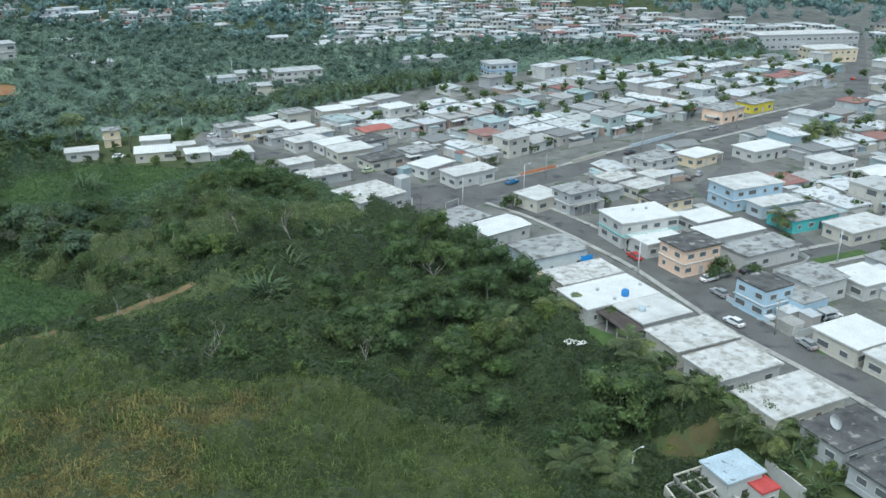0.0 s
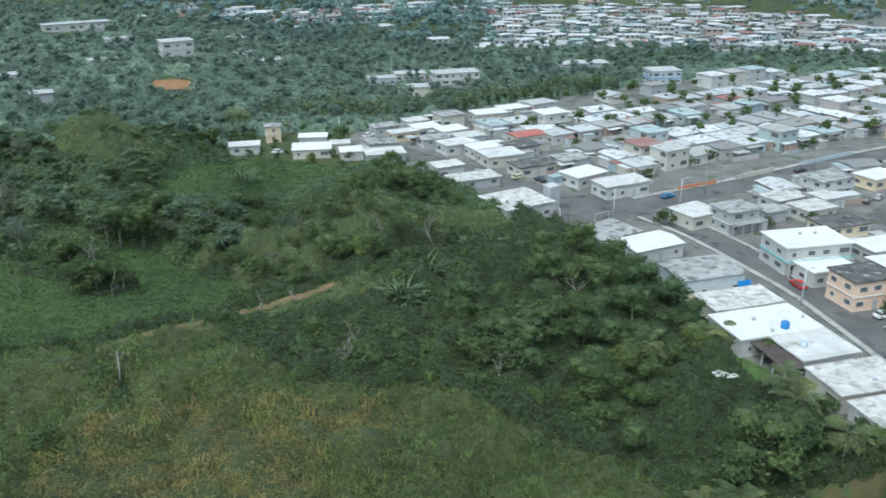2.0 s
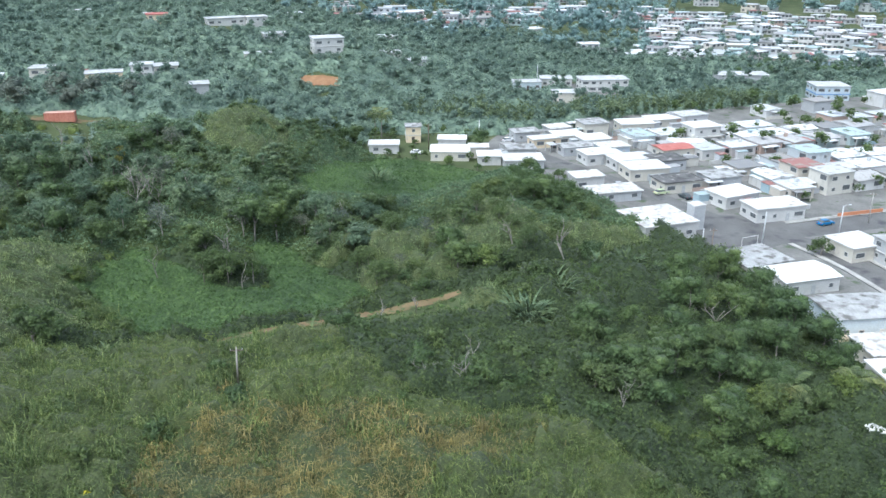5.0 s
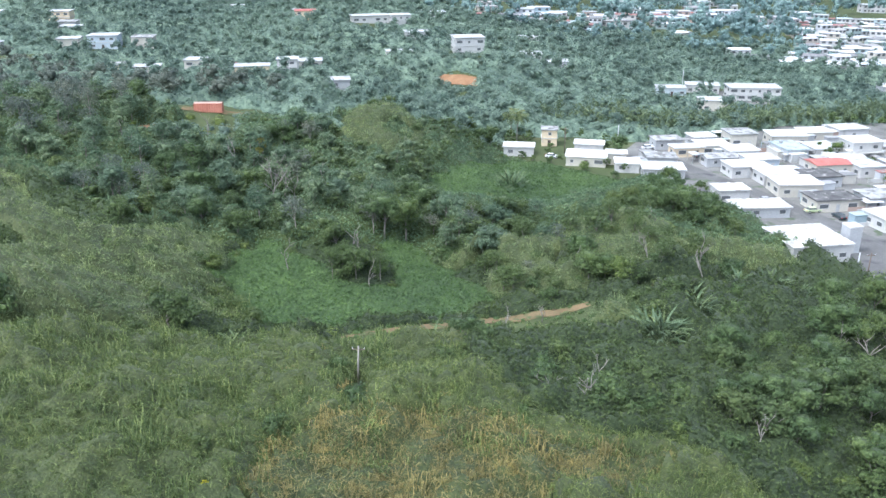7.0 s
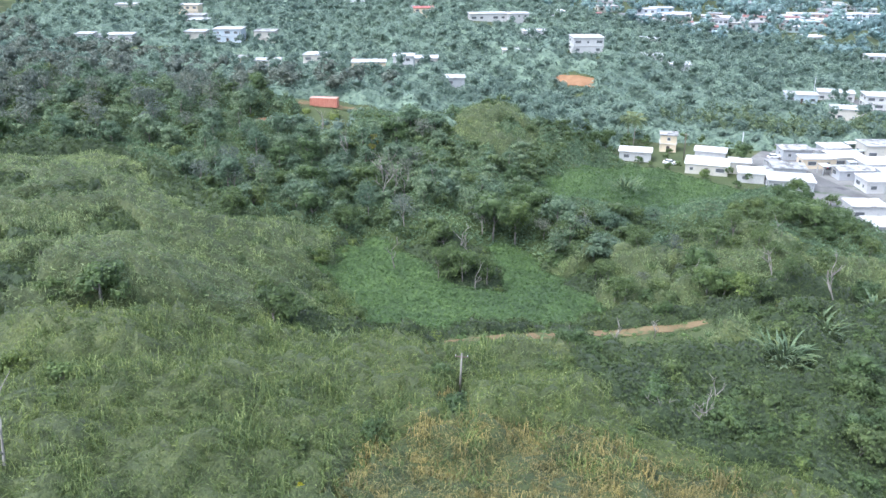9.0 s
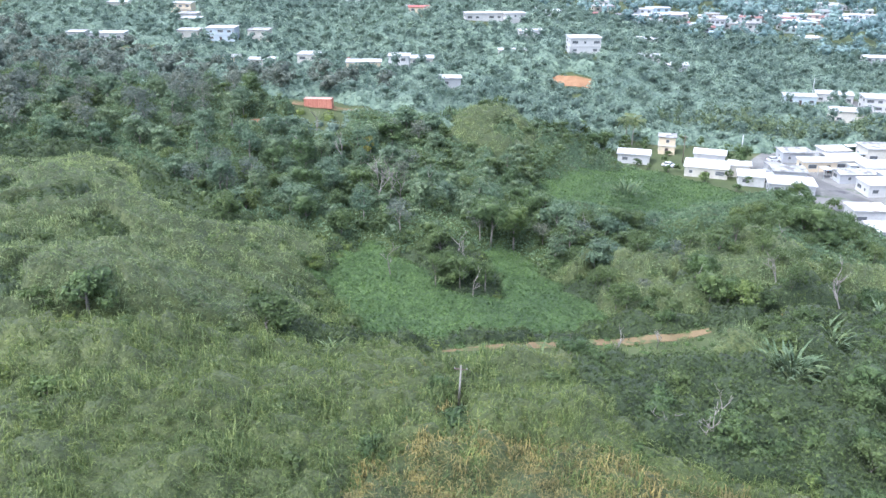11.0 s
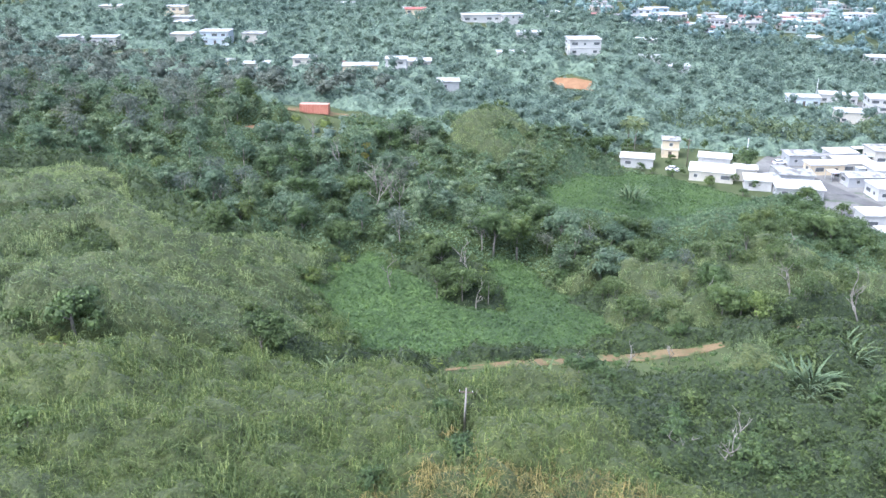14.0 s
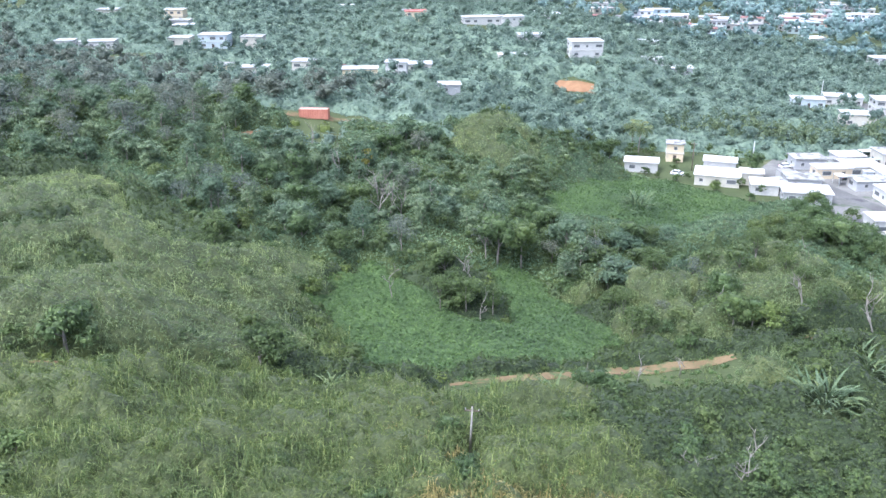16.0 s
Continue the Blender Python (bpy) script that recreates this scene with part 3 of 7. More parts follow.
def roof_flat(w, d, z, over=0.4, rim=0.12, thick=0.18, material=M_WHITE_ROOF):
    """A slab with a low kerb round its edge, in one piece."""
    s = Solid()
    x, y, i = w / 2 + over, d / 2 + over, 0.16
    for a, b, c in ((x, y, z), (x, y, z + thick + rim), (x - i, y - i, z + thick + rim), (x - i - 0.05, y - i - 0.05, z + thick)):
        s.v += [(-a, -b, c), (a, -b, c), (a, b, c), (-a, b, c)]
    s.f = [(3, 2, 1, 0), (12, 13, 14, 15)]
    for r in (0, 4, 8):
        s.f += [(r + k, r + (k + 1) % 4, r + 4 + (k + 1) % 4, r + 4 + k) for k in range(4)]
    return s.mesh("roof", material)


def roof_gable(w, d, z, over=0.4, rise=0.9, material=M_GREY_ROOF, pitch=0.45):
    """Corrugated sheets on a low ridge, folded from one piece, with closed ends."""
    s = Solid()
    x, y = w / 2 + over, d / 2 + over
    n = max(4, int(2 * x / pitch))
    for i in range(n + 1):
        cx, up = -x + 2 * x * i / n, 0.10 if i % 2 else 0.03
        s.v += [(cx, -y, z), (cx, -y, z + up), (cx, 0, z + rise + up), (cx, y, z + up), (cx, y, z)]
    for i in range(n):
        a, b = 5 * i, 5 * i + 5
        s.f += [(a + k, b + k, b + k + 1, a + k + 1) for k in range(4)] + [(a, a + 4, b + 4, b)]
    s.f += [(0, 1, 2, 3, 4), tuple(5 * n + k for k in (4, 3, 2, 1, 0))]
    return s.mesh("roof", material)


def body(w, d, h, sink=0.6):
    """Walls with a thicker plinth course, in one piece."""
    s = Solid()
    for e, c in ((0.05, -sink), (0.05, 0.3), (0, 0.35), (0, h)):
        a, b = w / 2 + e, d / 2 + e
        s.v += [(-a, -b, c), (a, -b, c), (a, b, c), (-a, b, c)]
    s.f = [(3, 2, 1, 0), (12, 13, 14, 15)]
    for r in (0, 4, 8):
        s.f += [(r + k, r + (k + 1) % 4, r + 4 + (k + 1) % 4, r + 4 + k) for k in range(4)]
    return s


def house(x, y, w, d, ang, h, wall, roof, label, gable=0.0, storeys=1, over=0.4, sides="fl", carport=0.0, balcony=False, z=None, rng=random, group="houses of the town", doors=True, trim=None):
    """A house whose local x runs along its long front; sides: fronts with windows (f, b, l, r)."""
    base = ground_z(x, y) if z is None else z
    home = thing("house", pose(x, y, base, 0, 0, ang), label, "house", group)
    part("wall", body(w, d, h).mesh("wall", wall), home)
    part("roof", roof_gable(w, d, h, over, gable, roof) if gable else roof_flat(w, d, h, over, material=roof), home)
    fl = h / storeys
    for s in range(storeys):
        for side in sides:
            length = w if side in "fb" else d
            n = max(1, int(length / 3.4))
            for i in range(n):
                a = -length / 2 + length * (i + 0.5) / n + rng.uniform(-0.3, 0.3)
                spot = {"f": (a, -d / 2 - 0.01, 0), "b": (a, d / 2 + 0.01, 180), "l": (-w / 2 - 0.01, a, -90), "r": (w / 2 + 0.01, a, 90)}[side]
                if doors and s == 0 and i == n // 2 and side in "fr":
                    add_door(home, rng.choice(list(DOORS.values())), spot[0], spot[1], 0.02, spot[2])
                else:
                    add_window(home, rng.choice("smml"), spot[0], spot[1], s * fl + 1.0, spot[2])
    if storeys > 1:
        band = Solid()
        for k in range(1, storeys):
            band.box(-w / 2 - 0.25, -d / 2 - 0.25, k * fl - 0.1, w / 2 + 0.25, d / 2 + 0.25, k * fl + 0.08)
        part("floor_band", band.mesh("floor_band", trim or M_WHITE), home)
    if balcony:
        slab = Solid().box(-w / 2, -d / 2 - 1.6, h / storeys - 0.15, w / 2, -d / 2 - 0.25, h / storeys)
        part("balcony", slab.mesh("balcony", M_CONCRETE), home)
        n = int(w / 0.35)
        rail = Solid().box(-w / 2, -d / 2 - 1.6, h / storeys + 0.95, w / 2, -d / 2 - 1.53, h / storeys + 1.02)
        for i in range(n + 1):
            xx = -w / 2 + (w - 0.04) * i / n
            rail.box(xx, -d / 2 - 1.59, h / storeys, xx + 0.04, -d / 2 - 1.55, h / storeys + 0.95)
        part("railing", rail.mesh("railing", trim or M_WHITE), home)
        for i in range(4):
            xx = -w / 2 + 0.1 + (w - 0.4) * i / 3
            part("post", Solid().box(xx, -d / 2 - 1.58, -0.5, xx + 0.2, -d / 2 - 1.38, h / storeys - 0.15).mesh("post", wall), home)
    if carport:
        c = carport
        part("carport_roof", Solid().box(w / 2 + over + 0.02, -d / 2, h - 0.55, w / 2 + c, d / 2, h - 0.35).mesh("carport_roof", roof), home)
        for yy in (-d / 2 + 0.1, d / 2 - 0.3):
            part("post", Solid().box(w / 2 + c - 0.35, yy, -0.5, w / 2 + c - 0.15, yy + 0.2, h - 0.55).mesh("post", wall), home)
    return home


R = random.Random(5)
BUILT = []


def near(x, y, w, d, ang, h, wall, roof, label, **k):
    BUILT.append((x, y, max(w, d) / 2 + 1.5))
    return house(x, y, w, d, ang, h, wall, roof, label, rng=R, **k)


# row between the woods and the main road
near(13.1, 193.2, 13.0, 8.6, 36, 3.3, M_WHITE, M_CLEAN_ROOF, "low white house with a clean white shallow roof beside the woods", gable=0.5, sides="flr")
near(3.8, 199.4, 11.8, 10.0, 42, 3.1, M_OFFWHITE, M_GREY_ROOF, "low house with a weathered grey flat roof at the street corner")
near(23.0, 176.4, 14.5, 10.2, 27, 4.5, M_LIGHTBLUE, M_GREY_ROOF, "faded blue house with a grey sheet roof and porch", gable=0.5)
near(29.1, 164.5, 14.5, 7.6, 27, 3.4, M_OFFWHITE, M_STAINED_ROOF, "low house with a blotched white flat roof")
near(32.6, 154.6, 16.6, 9.9, 27, 3.5, M_WHITE, M_CLEAN_ROOF, "long white house with a bright white flat roof", sides="f")
near(39.7, 147.2, 11.0, 8.7, 27, 3.3, M_WHITE, M_WHITE_ROOF, "white house with a white flat roof beside a dark patio roof", sides="f")
near(44.6, 137.1, 13.3, 8.8, 25, 3.3, M_OFFWHITE, M_STAINED_ROOF, "low house with a stained white flat roof", sides="fl")
near(48.8, 127.2, 13.0, 8.6, 26, 3.4, M_WHITE, M_STAINED_ROOF, "low house with a peeling white flat roof")
near(54.4, 116.4, 14.6, 8.6, 26, 3.4, M_OFFWHITE, M_STAINED_ROOF, "low house with a mottled white roof and a bright edge")
near(60.2, 107.6, 12.0, 7.6, 26, 3.2, M_GREYWALL, M_BLACK_ROOF, "grey house with a blackened mossy flat roof")
near(63.5, 98.2, 12.0, 8.0, 26, 3.0, M_GREYWALL, M_BLACK_ROOF, "grey house with a soot-dark old flat roof")
near(41.2, 101.6, 6.3, 5.2, 25, 4.2, M_WHITE, M_SHEET, "small white house with a pale blue roof beside palms", z=-3.6)
# across the main road
near(46.8, 193.4, 15.5, 10.0, 22, 6.2, M_WHITE, M_CLEAN_ROOF, "two-storey white house with turquoise trim and a balcony", storeys=2, balcony=True, trim=M_TEAL)
near(49.3, 185.2, 10.6, 6.6, 28, 3.4, M_WHITE, M_CLEAN_ROOF, "low white house with a bright flat roof", sides="fl")
near(54.2, 174.9, 10.2, 7.8, 27, 6.2, M_ORANGE, M_BLACK_ROOF, "two-storey salmon house with a dark roof", storeys=2)
near(56.8, 208.0, 11.3, 7.4, 28, 5.5, M_PEACH, M_BLACK_ROOF, "two-storey peach house with a dark flat roof", storeys=2)
near(64.3, 199.8, 10.2, 7.4, 28, 3.4, M_WHITE, M_CLEAN_ROOF, "low white house with a clean flat roof")
near(67.5, 190.4, 15.2, 7.5, 26, 3.4, M_WHITE, M_CLEAN_ROOF, "long white house with a bright flat roof")
near(71.4, 179.5, 16.0, 7.9, 27, 3.6, M_WHITE, M_GREY_ROOF, "long house with a grey streaked roof and white fence", sides="fr")
near(63.3, 154.0, 7.5, 7.5, 28, 6.0, M_BLUE, M_BLACK_ROOF, "two-storey pale blue house with a dark roof slab", storeys=2, over=0.1)
near(70.6, 153.6, 7.0, 7.2, 28, 3.4, M_BLUE, M_GREY_ROOF, "pale blue wing with a grey terrace roof", over=0.1)
near(75.6, 160.9, 10.5, 8.5, 28, 4.6, M_WHITE, M_GREY_ROOF, "white house with a ribbed grey roof", gable=0.4)
near(87.5, 163.4, 9.5, 8.6, 26, 3.4, M_WHITE, M_CLEAN_ROOF, "white house with a bright flat roof")
near(74.2, 137.2, 11.0, 9.2, 27, 3.6, M_OFFWHITE, M_CLEAN_ROOF, "cream house with a bright white roof", sides="fl")
near(78.5, 128.4, 9.5, 8.0, 27, 3.4, M_OFFWHITE, M_WHITE_ROOF, "cream house with a white roof and garage", sides="fl")
near(81.0, 219.6, 16.5, 9.8, 24, 6.0, M_BLUE, M_WHITE_ROOF, "two-storey pale blue house with a white roof", storeys=2)
near(86.0, 211.4, 13.0, 5.6, 24, 3.3, M_LIGHTBLUE, M_WHITE_ROOF, "low blue-white house with a stained roof")
near(90.2, 202.8, 15.0, 8.6, 25, 3.3, M_TEAL, M_GREY_ROOF, "turquoise house with a patched grey roof", gable=0.4)
near(100.6, 194.6, 15.0, 8.4, 27, 3.3, M_OFFWHITE, M_WHITE_ROOF, "low house with a stained pale roof")
near(25.2, 216.8, 9.3, 8.5, 40, 3.4, M_OFFWHITE, M_WHITE_ROOF, "low cream house with a white roof and steps")
near(34.4, 214.6, 9.0, 7.4, 33, 5.5, M_GREYWALL, M_GREY_ROOF, "two-storey grey house with arches and a grey roof", storeys=2, balcony=True)
near(-19.6, 215.4, 14.2, 13.0, 40, 4.0, M_WHITE, M_STAINED_ROOF, "white workshop with a stained flat roof at the edge of town", sides="f")
near(-11.0, 222.0, 3.2, 3.2, 40, 6.2, M_GREYWALL, M_WHITE_ROOF, "small grey-green tower block beside the workshop", sides="f", over=0.05)
near(7.0, 238.0, 14.0, 7.5, 35, 3.6, M_WHITE, M_WHITE_ROOF, "white house with a wide porch at the street junction", balcony=False)
near(-3.5, 246.0, 11.2, 8.0, 46, 3.3, M_WHITE, M_CLEAN_ROOF, "white house with a bright white roof")
# houses at the foot of the green hills
CLEAR = "houses by the clearing"
near(-113.2, 261.0, 9.5, 6.0, 22, 2.9, M_WHITE, M_WHITE_ROOF, "low white house beside the clearing", group=CLEAR)
near(-109.5, 277.0, 5.0, 5.0, 24, 5.4, M_PEACH, M_GREY_ROOF, "narrow two-storey house with a porch", storeys=2, group=CLEAR)
near(-90.5, 262.0, 12.0, 9.0, 18, 3.0, M_OFFWHITE, M_CLEAN_ROOF, "white house with a ridged bright roof", gable=0.7, group=CLEAR)
near(-93.5, 272.0, 9.0, 5.5, 18, 3.8, M_WHITE, M_CLEAN_ROOF, "white house with a bright roof behind another", group=CLEAR)
near(-77.0, 260.5, 7.0, 6.5, 22, 2.8, M_WHITE, M_CLEAN_ROOF, "small white house with a bright roof", group=CLEAR)
near(-66.0, 260.0, 12.0, 8.0, 24, 2.9, M_GREYWALL, M_WHITE_ROOF, "long low house with a bright roof and grey annex", group=CLEAR)
near(-70.0, 271.5, 9.0, 6.5, 26, 2.9, M_GREYWALL, M_GREY_ROOF, "low grey house with a rusty roof behind the clearing", group=CLEAR)
# block between the avenue and the back street, and along it
near(48.5, 233.5, 9.0, 7.0, 38, 3.0, M_WHITE, M_STAINED_ROOF, "low white house with a stained flat roof")
near(55.0, 226.5, 9.5, 7.0, 34, 3.0, M_OFFWHITE, M_STAINED_ROOF, "low cream house with a stained flat roof")
near(44.0, 222.6, 6.0, 5.5, 34, 2.9, M_GREYWALL, M_GREY_ROOF, "small grey house behind trees")
near(62.5, 246.5, 12.0, 8.0, 36, 5.2, M_WHITE, M_GREY_ROOF, "two-storey white house with a porch by the avenue", storeys=2)
near(78.5, 257.5, 11.0, 7.5, 38, 3.2, M_PEACH, M_CLEAN_ROOF, "low house with a bright roof and a carport", carport=3.0)
near(60.5, 236.0, 7.0, 6.0, 36, 3.0, M_WHITE, M_WHITE_ROOF, "small white house with a flat roof")
near(101.2, 265.5, 16.0, 9.0, 30, 3.4, M_WHITE, M_CLEAN_ROOF, "wide white house with arches and a bright roof")
near(113.0, 242.0, 11.0, 8.5, 28, 5.8, M_WHITE, M_WHITE_ROOF, "two-storey white house among trees", storeys=2)
near(125.0, 238.0, 12.0, 8.0, 28, 3.4, M_WHITE, M_CLEAN_ROOF, "white house with a clean sloping roof", gable=0.8)
near(121.0, 331.0, 13.0, 8.0, 37, 3.6, M_YELLOW, M_GREY_ROOF, "bright yellow shop building by the avenue")
near(104.0, 315.0, 13.0, 9.0, 37, 4.6, M_ORANGE, M_GREY_ROOF, "orange and white corner building by the avenue", trim=M_RUST)
near(-41.0, 318.0, 12.0, 8.0, 30, 3.4, M_OFFWHITE, M_CLEAN_ROOF, "white house with a bright roof at the edge of town")
near(-29.5, 262.5, 12.0, 9.0, 32, 3.4, M_OFFWHITE, M_WHITE_ROOF, "cream house with a wide flat roof")
near(-43.5, 246.5, 8.5, 6.0, 35, 3.6, M_WHITE, M_WHITE_ROOF, "white house beside the reddish bank")
near(-34.5, 238.5, 14.0, 7.0, 35, 2.7, M_GREYWALL, M_STAINED_ROOF, "long low sheds with patched pale roofs")
near(-74.5, 293.0, 9.0, 6.5, 36, 3.0, M_GREYWALL, M_GREY_ROOF, "small dark house with a grey roof")
near(-66.0, 286.5, 10.0, 5.0, 38, 2.9, M_PEACH, M_WHITE_ROOF, "long low pink house with a pale roof")
near(-60.0, 294.0, 9.5, 7.5, 38, 3.1, M_OFFWHITE, M_CLEAN_ROOF, "low house with a bright white roof")
near(-65.5, 303.0, 8.0, 6.5, 40, 3.0, M_GREYWALL, M_STAINED_ROOF, "small grey house with a blotched roof")
near(-54.5, 309.5, 9.0, 8.0, 36, 4.2, M_OFFWHITE, M_GREY_ROOF, "cream house with an upper terrace at the edge of town")
near(-50.5, 291.5, 9.5, 7.5, 38, 3.2, M_WHITE, M_CLEAN_ROOF, "white house with a clean flat roof")
near(-54.5, 281.0, 10.0, 6.0, 38, 2.8, M_GREYWALL, M_GREY_ROOF, "low grey house with a stepped sheet roof", gable=0.5)
near(-45.5, 273.5, 10.5, 7.5, 38, 3.3, M_WHITE, M_WHITE_ROOF, "white house with a porch by the narrow street", carport=2.6)
near(-43.0, 284.0, 9.5, 7.0, 38, 3.1, M_LIGHTBLUE, M_STAINED_ROOF, "pale blue house with a stained roof")
near(-36.0, 270.5, 10.0, 7.0, 38, 3.2, M_WHITE, M_CLEAN_ROOF, "white house with a bright roof beside parked cars")
near(-25.0, 274.0, 11.0, 7.5, 38, 3.1, M_GREYWALL, M_BLACK_ROOF, "grey house with rows of dark roof slabs")
near(-24.0, 288.5, 11.0, 7.0, 38, 3.2, M_OFFWHITE, M_RED_ROOF, "house with a faded red roof", gable=0.6)
near(-17.5, 310.5, 10.0, 8.0, 38, 6.0, M_WHITE, M_CLEAN_ROOF, "white two-storey house with a roof terrace", storeys=2, balcony=True)
near(-19.0, 253.5, 12.0, 7.5, 38, 3.1, M_OFFWHITE, M_BLACK_ROOF, "long house with a dark weathered roof")
near(-8.0, 262.0, 10.0, 7.5, 38, 3.1, M_GREYWALL, M_GREY_ROOF, "grey house with an old flat roof")
near(-33.5, 329.0, 10.0, 7.0, 38, 3.1, M_OFFWHITE, M_CLEAN_ROOF, "low house with a bright roof below the bamboo")
near(-82.5, 266.5, 6.0, 5.0, 20, 3.4, M_OFFWHITE, M_WHITE_ROOF, "narrow white house joined to its neighbour", group=CLEAR)
near(200.0, 488.0, 60.0, 14.0, 10, 8.0, M_GREYWALL, M_WHITE_ROOF, "long grey school building beyond the town", storeys=2)
near(197.0, 446.0, 24.0, 14.0, 12, 6.5, M_PEACH, M_WHITE_ROOF, "large peach hall beside the long avenue", storeys=2)


# ---- the rest of the town ----
def inside(px, py, poly):
    px, py = np.asarray(px, float), np.asarray(py, float)
    hit = np.zeros(px.shape, bool)
    for (x0, y0), (x1, y1) in zip(poly, poly[1:] + poly[:1]):
        cross = ((y0 > py) != (y1 > py)) & (px < (x1 - x0) * (py - y0) / ((y1 - y0) or 1e-9) + x0)
        hit ^= cross
    return hit


def from_line(x, y, line):
    best = 1e9
    for (x0, y0), (x1, y1) in zip(line, line[1:]):
        dx, dy = x1 - x0, y1 - y0
        t = min(1, max(0, ((x - x0) * dx + (y - y0) * dy) / (dx * dx + dy * dy)))
        best = min(best, math.hypot(x - x0 - t * dx, y - y0 - t * dy))
    return best


def plain_window(w, h):
    s = ring(w, h, 0.1, -0.06, 0.02)
    s.f.append((4, 5, 6, 7))
    me = s.mesh("window", M_WHITE)
    me.materials.append(M_GLASS)
    me.polygons[len(s.f) - 1].material_index = 1
    return me


PLAIN = [plain_window(1.3, 1.1), plain_window(2.0, 1.2), plain_window(2.8, 1.5)]
KINDS = [
    (10, 8.8, 3.1, 0, "low concrete house with a flat coated roof"), (11, 8, 3.1, 0, "long low concrete house with a flat roof"),
    (9, 9, 3.0, 0.6, "small painted house with a low sheet roof"), (9.5, 8.5, 5.8, 0, "two-storey painted concrete house with a flat roof"),
    (8.5, 8, 2.9, 0, "small flat-roofed concrete house in a yard"), (11, 9, 3.2, 0, "wide concrete house with a flat roof and porch"),
    (10, 7.5, 3.0, 0.8, "painted house with a ridged metal roof"), (9, 9, 3.1, 0, "square painted concrete house with a flat roof"),
    (10, 7, 2.9, 0.5, "low house with a corrugated metal roof"), (8.5, 8, 4.0, 0, "taller painted concrete house with a flat roof"),
]


def plain_house(w, d, h, gable, label, group, windows=4, porch=True, annex=0):
    home = thing("house", pose(0, 0, -200), label, "house", group)
    part("wall", body(w, d, h, 2.0).mesh("wall", M_WALL_MIX), home)
    part("roof", roof_gable(w, d, h, 0.4, gable, M_ROOF_MIX) if gable else roof_flat(w, d, h, 0.35, material=M_ROOF_MIX), home)
    levels = 2 if h > 5 else 1
    for s in range(levels):
        for i in range(windows):
            side = i % 2
            length = w if side == 0 else d
            n = (windows + 1) // 2
            a = -length / 2 + length * (i // 2 + 0.5) / n
            win = part("window", PLAIN[(i + s) % 3], home)
            win.matrix_basis = pose(a, -d / 2 - 0.01, s * 3 + 0.95, 0, 0, 0) if side == 0 else pose(-w / 2 - 0.01, a, s * 3 + 0.95, 0, 0, -90)
    if porch:
        part("porch_roof", Solid().box(-w / 2, -d / 2 - 2.4, 2.65, w / 6, -d / 2 - 0.42, 2.8).mesh("porch_roof", M_ROOF_MIX), home)
        for xx in (-w / 2 + 0.1, w / 6 - 0.3):
            part("post", Solid().box(xx, -d / 2 - 2.35, -0.5, xx + 0.2, -d / 2 - 2.15, 2.65).mesh("post", M_WALL_MIX), home)
    if annex:
        side, z = (1 if annex % 2 else -1), 2.3 + 0.15 * (annex % 4)
        a, b = sorted((side * w / 2, side * (w / 2 + 1.6 + 0.5 * (annex % 3))))
        part("annex", Solid().box(a, -d / 4, -1.5, b, d / 2 - 0.5, z).mesh("annex", M_WALL_MIX), home)
        part("annex_roof", Solid().box(a - 0.1, -d / 4 - 0.2, z, b + 0.1, d / 2 - 0.3, z + 0.12).mesh("annex_roof", M_ROOF_MIX), home)
        part("back_roof", Solid().box(-w / 3, d / 2 + 0.42, 2.3, w / 3, d / 2 + 2.2, 2.42).mesh("back_roof", M_ROOF_MIX), home)
        part("back_room", Solid().box(-w / 3 + 0.2, d / 2 + 0.02, -1.5, w / 3 - 0.2, d / 2 + 2.0, 2.3).mesh("back_room", M_WALL_MIX), home)
    if annex % 3 == 1:
        part("roof_box", Solid().box(w / 5, d / 8, h + 0.18, w / 5 + 1.0, d / 8 + 1.0, h + 1.1 + gable).mesh("roof_box", M_WALL_MIX), home)
    return home


PLAINER = [plain_house(*k, "houses of the town", 1, False, 0) for k in KINDS]
MODELS = [plain_house(*k, "houses of the town", 3, (i + j) % 2 == 0, (i + 3 * j) % 7) for j in range(2) for i, k in enumerate(KINDS)]
TOWN = [(-44, 245), (-62, 262), (-88, 288), (-58, 313), (-42, 338), (0, 370), (60, 420), (150, 440), (238, 446), (268, 420), (240, 300), (200, 190), (150, 110), (110, 60), (78, 86), (70, 130), (52, 165), (34, 200), (12, 228), (-14, 236)]
FAR_TOWN = [(-66, 470), (-70, 540), (-96, 656), (-60, 702), (7, 688), (93, 684), (130, 642), (160, 600), (219, 558), (284, 548), (258, 490), (170, 480), (70, 478), (10, 484), (-20, 478)]
roads = [MAIN, UP, SIDE, BACK, WEST]
R2 = random.Random(11)
YARDS = []
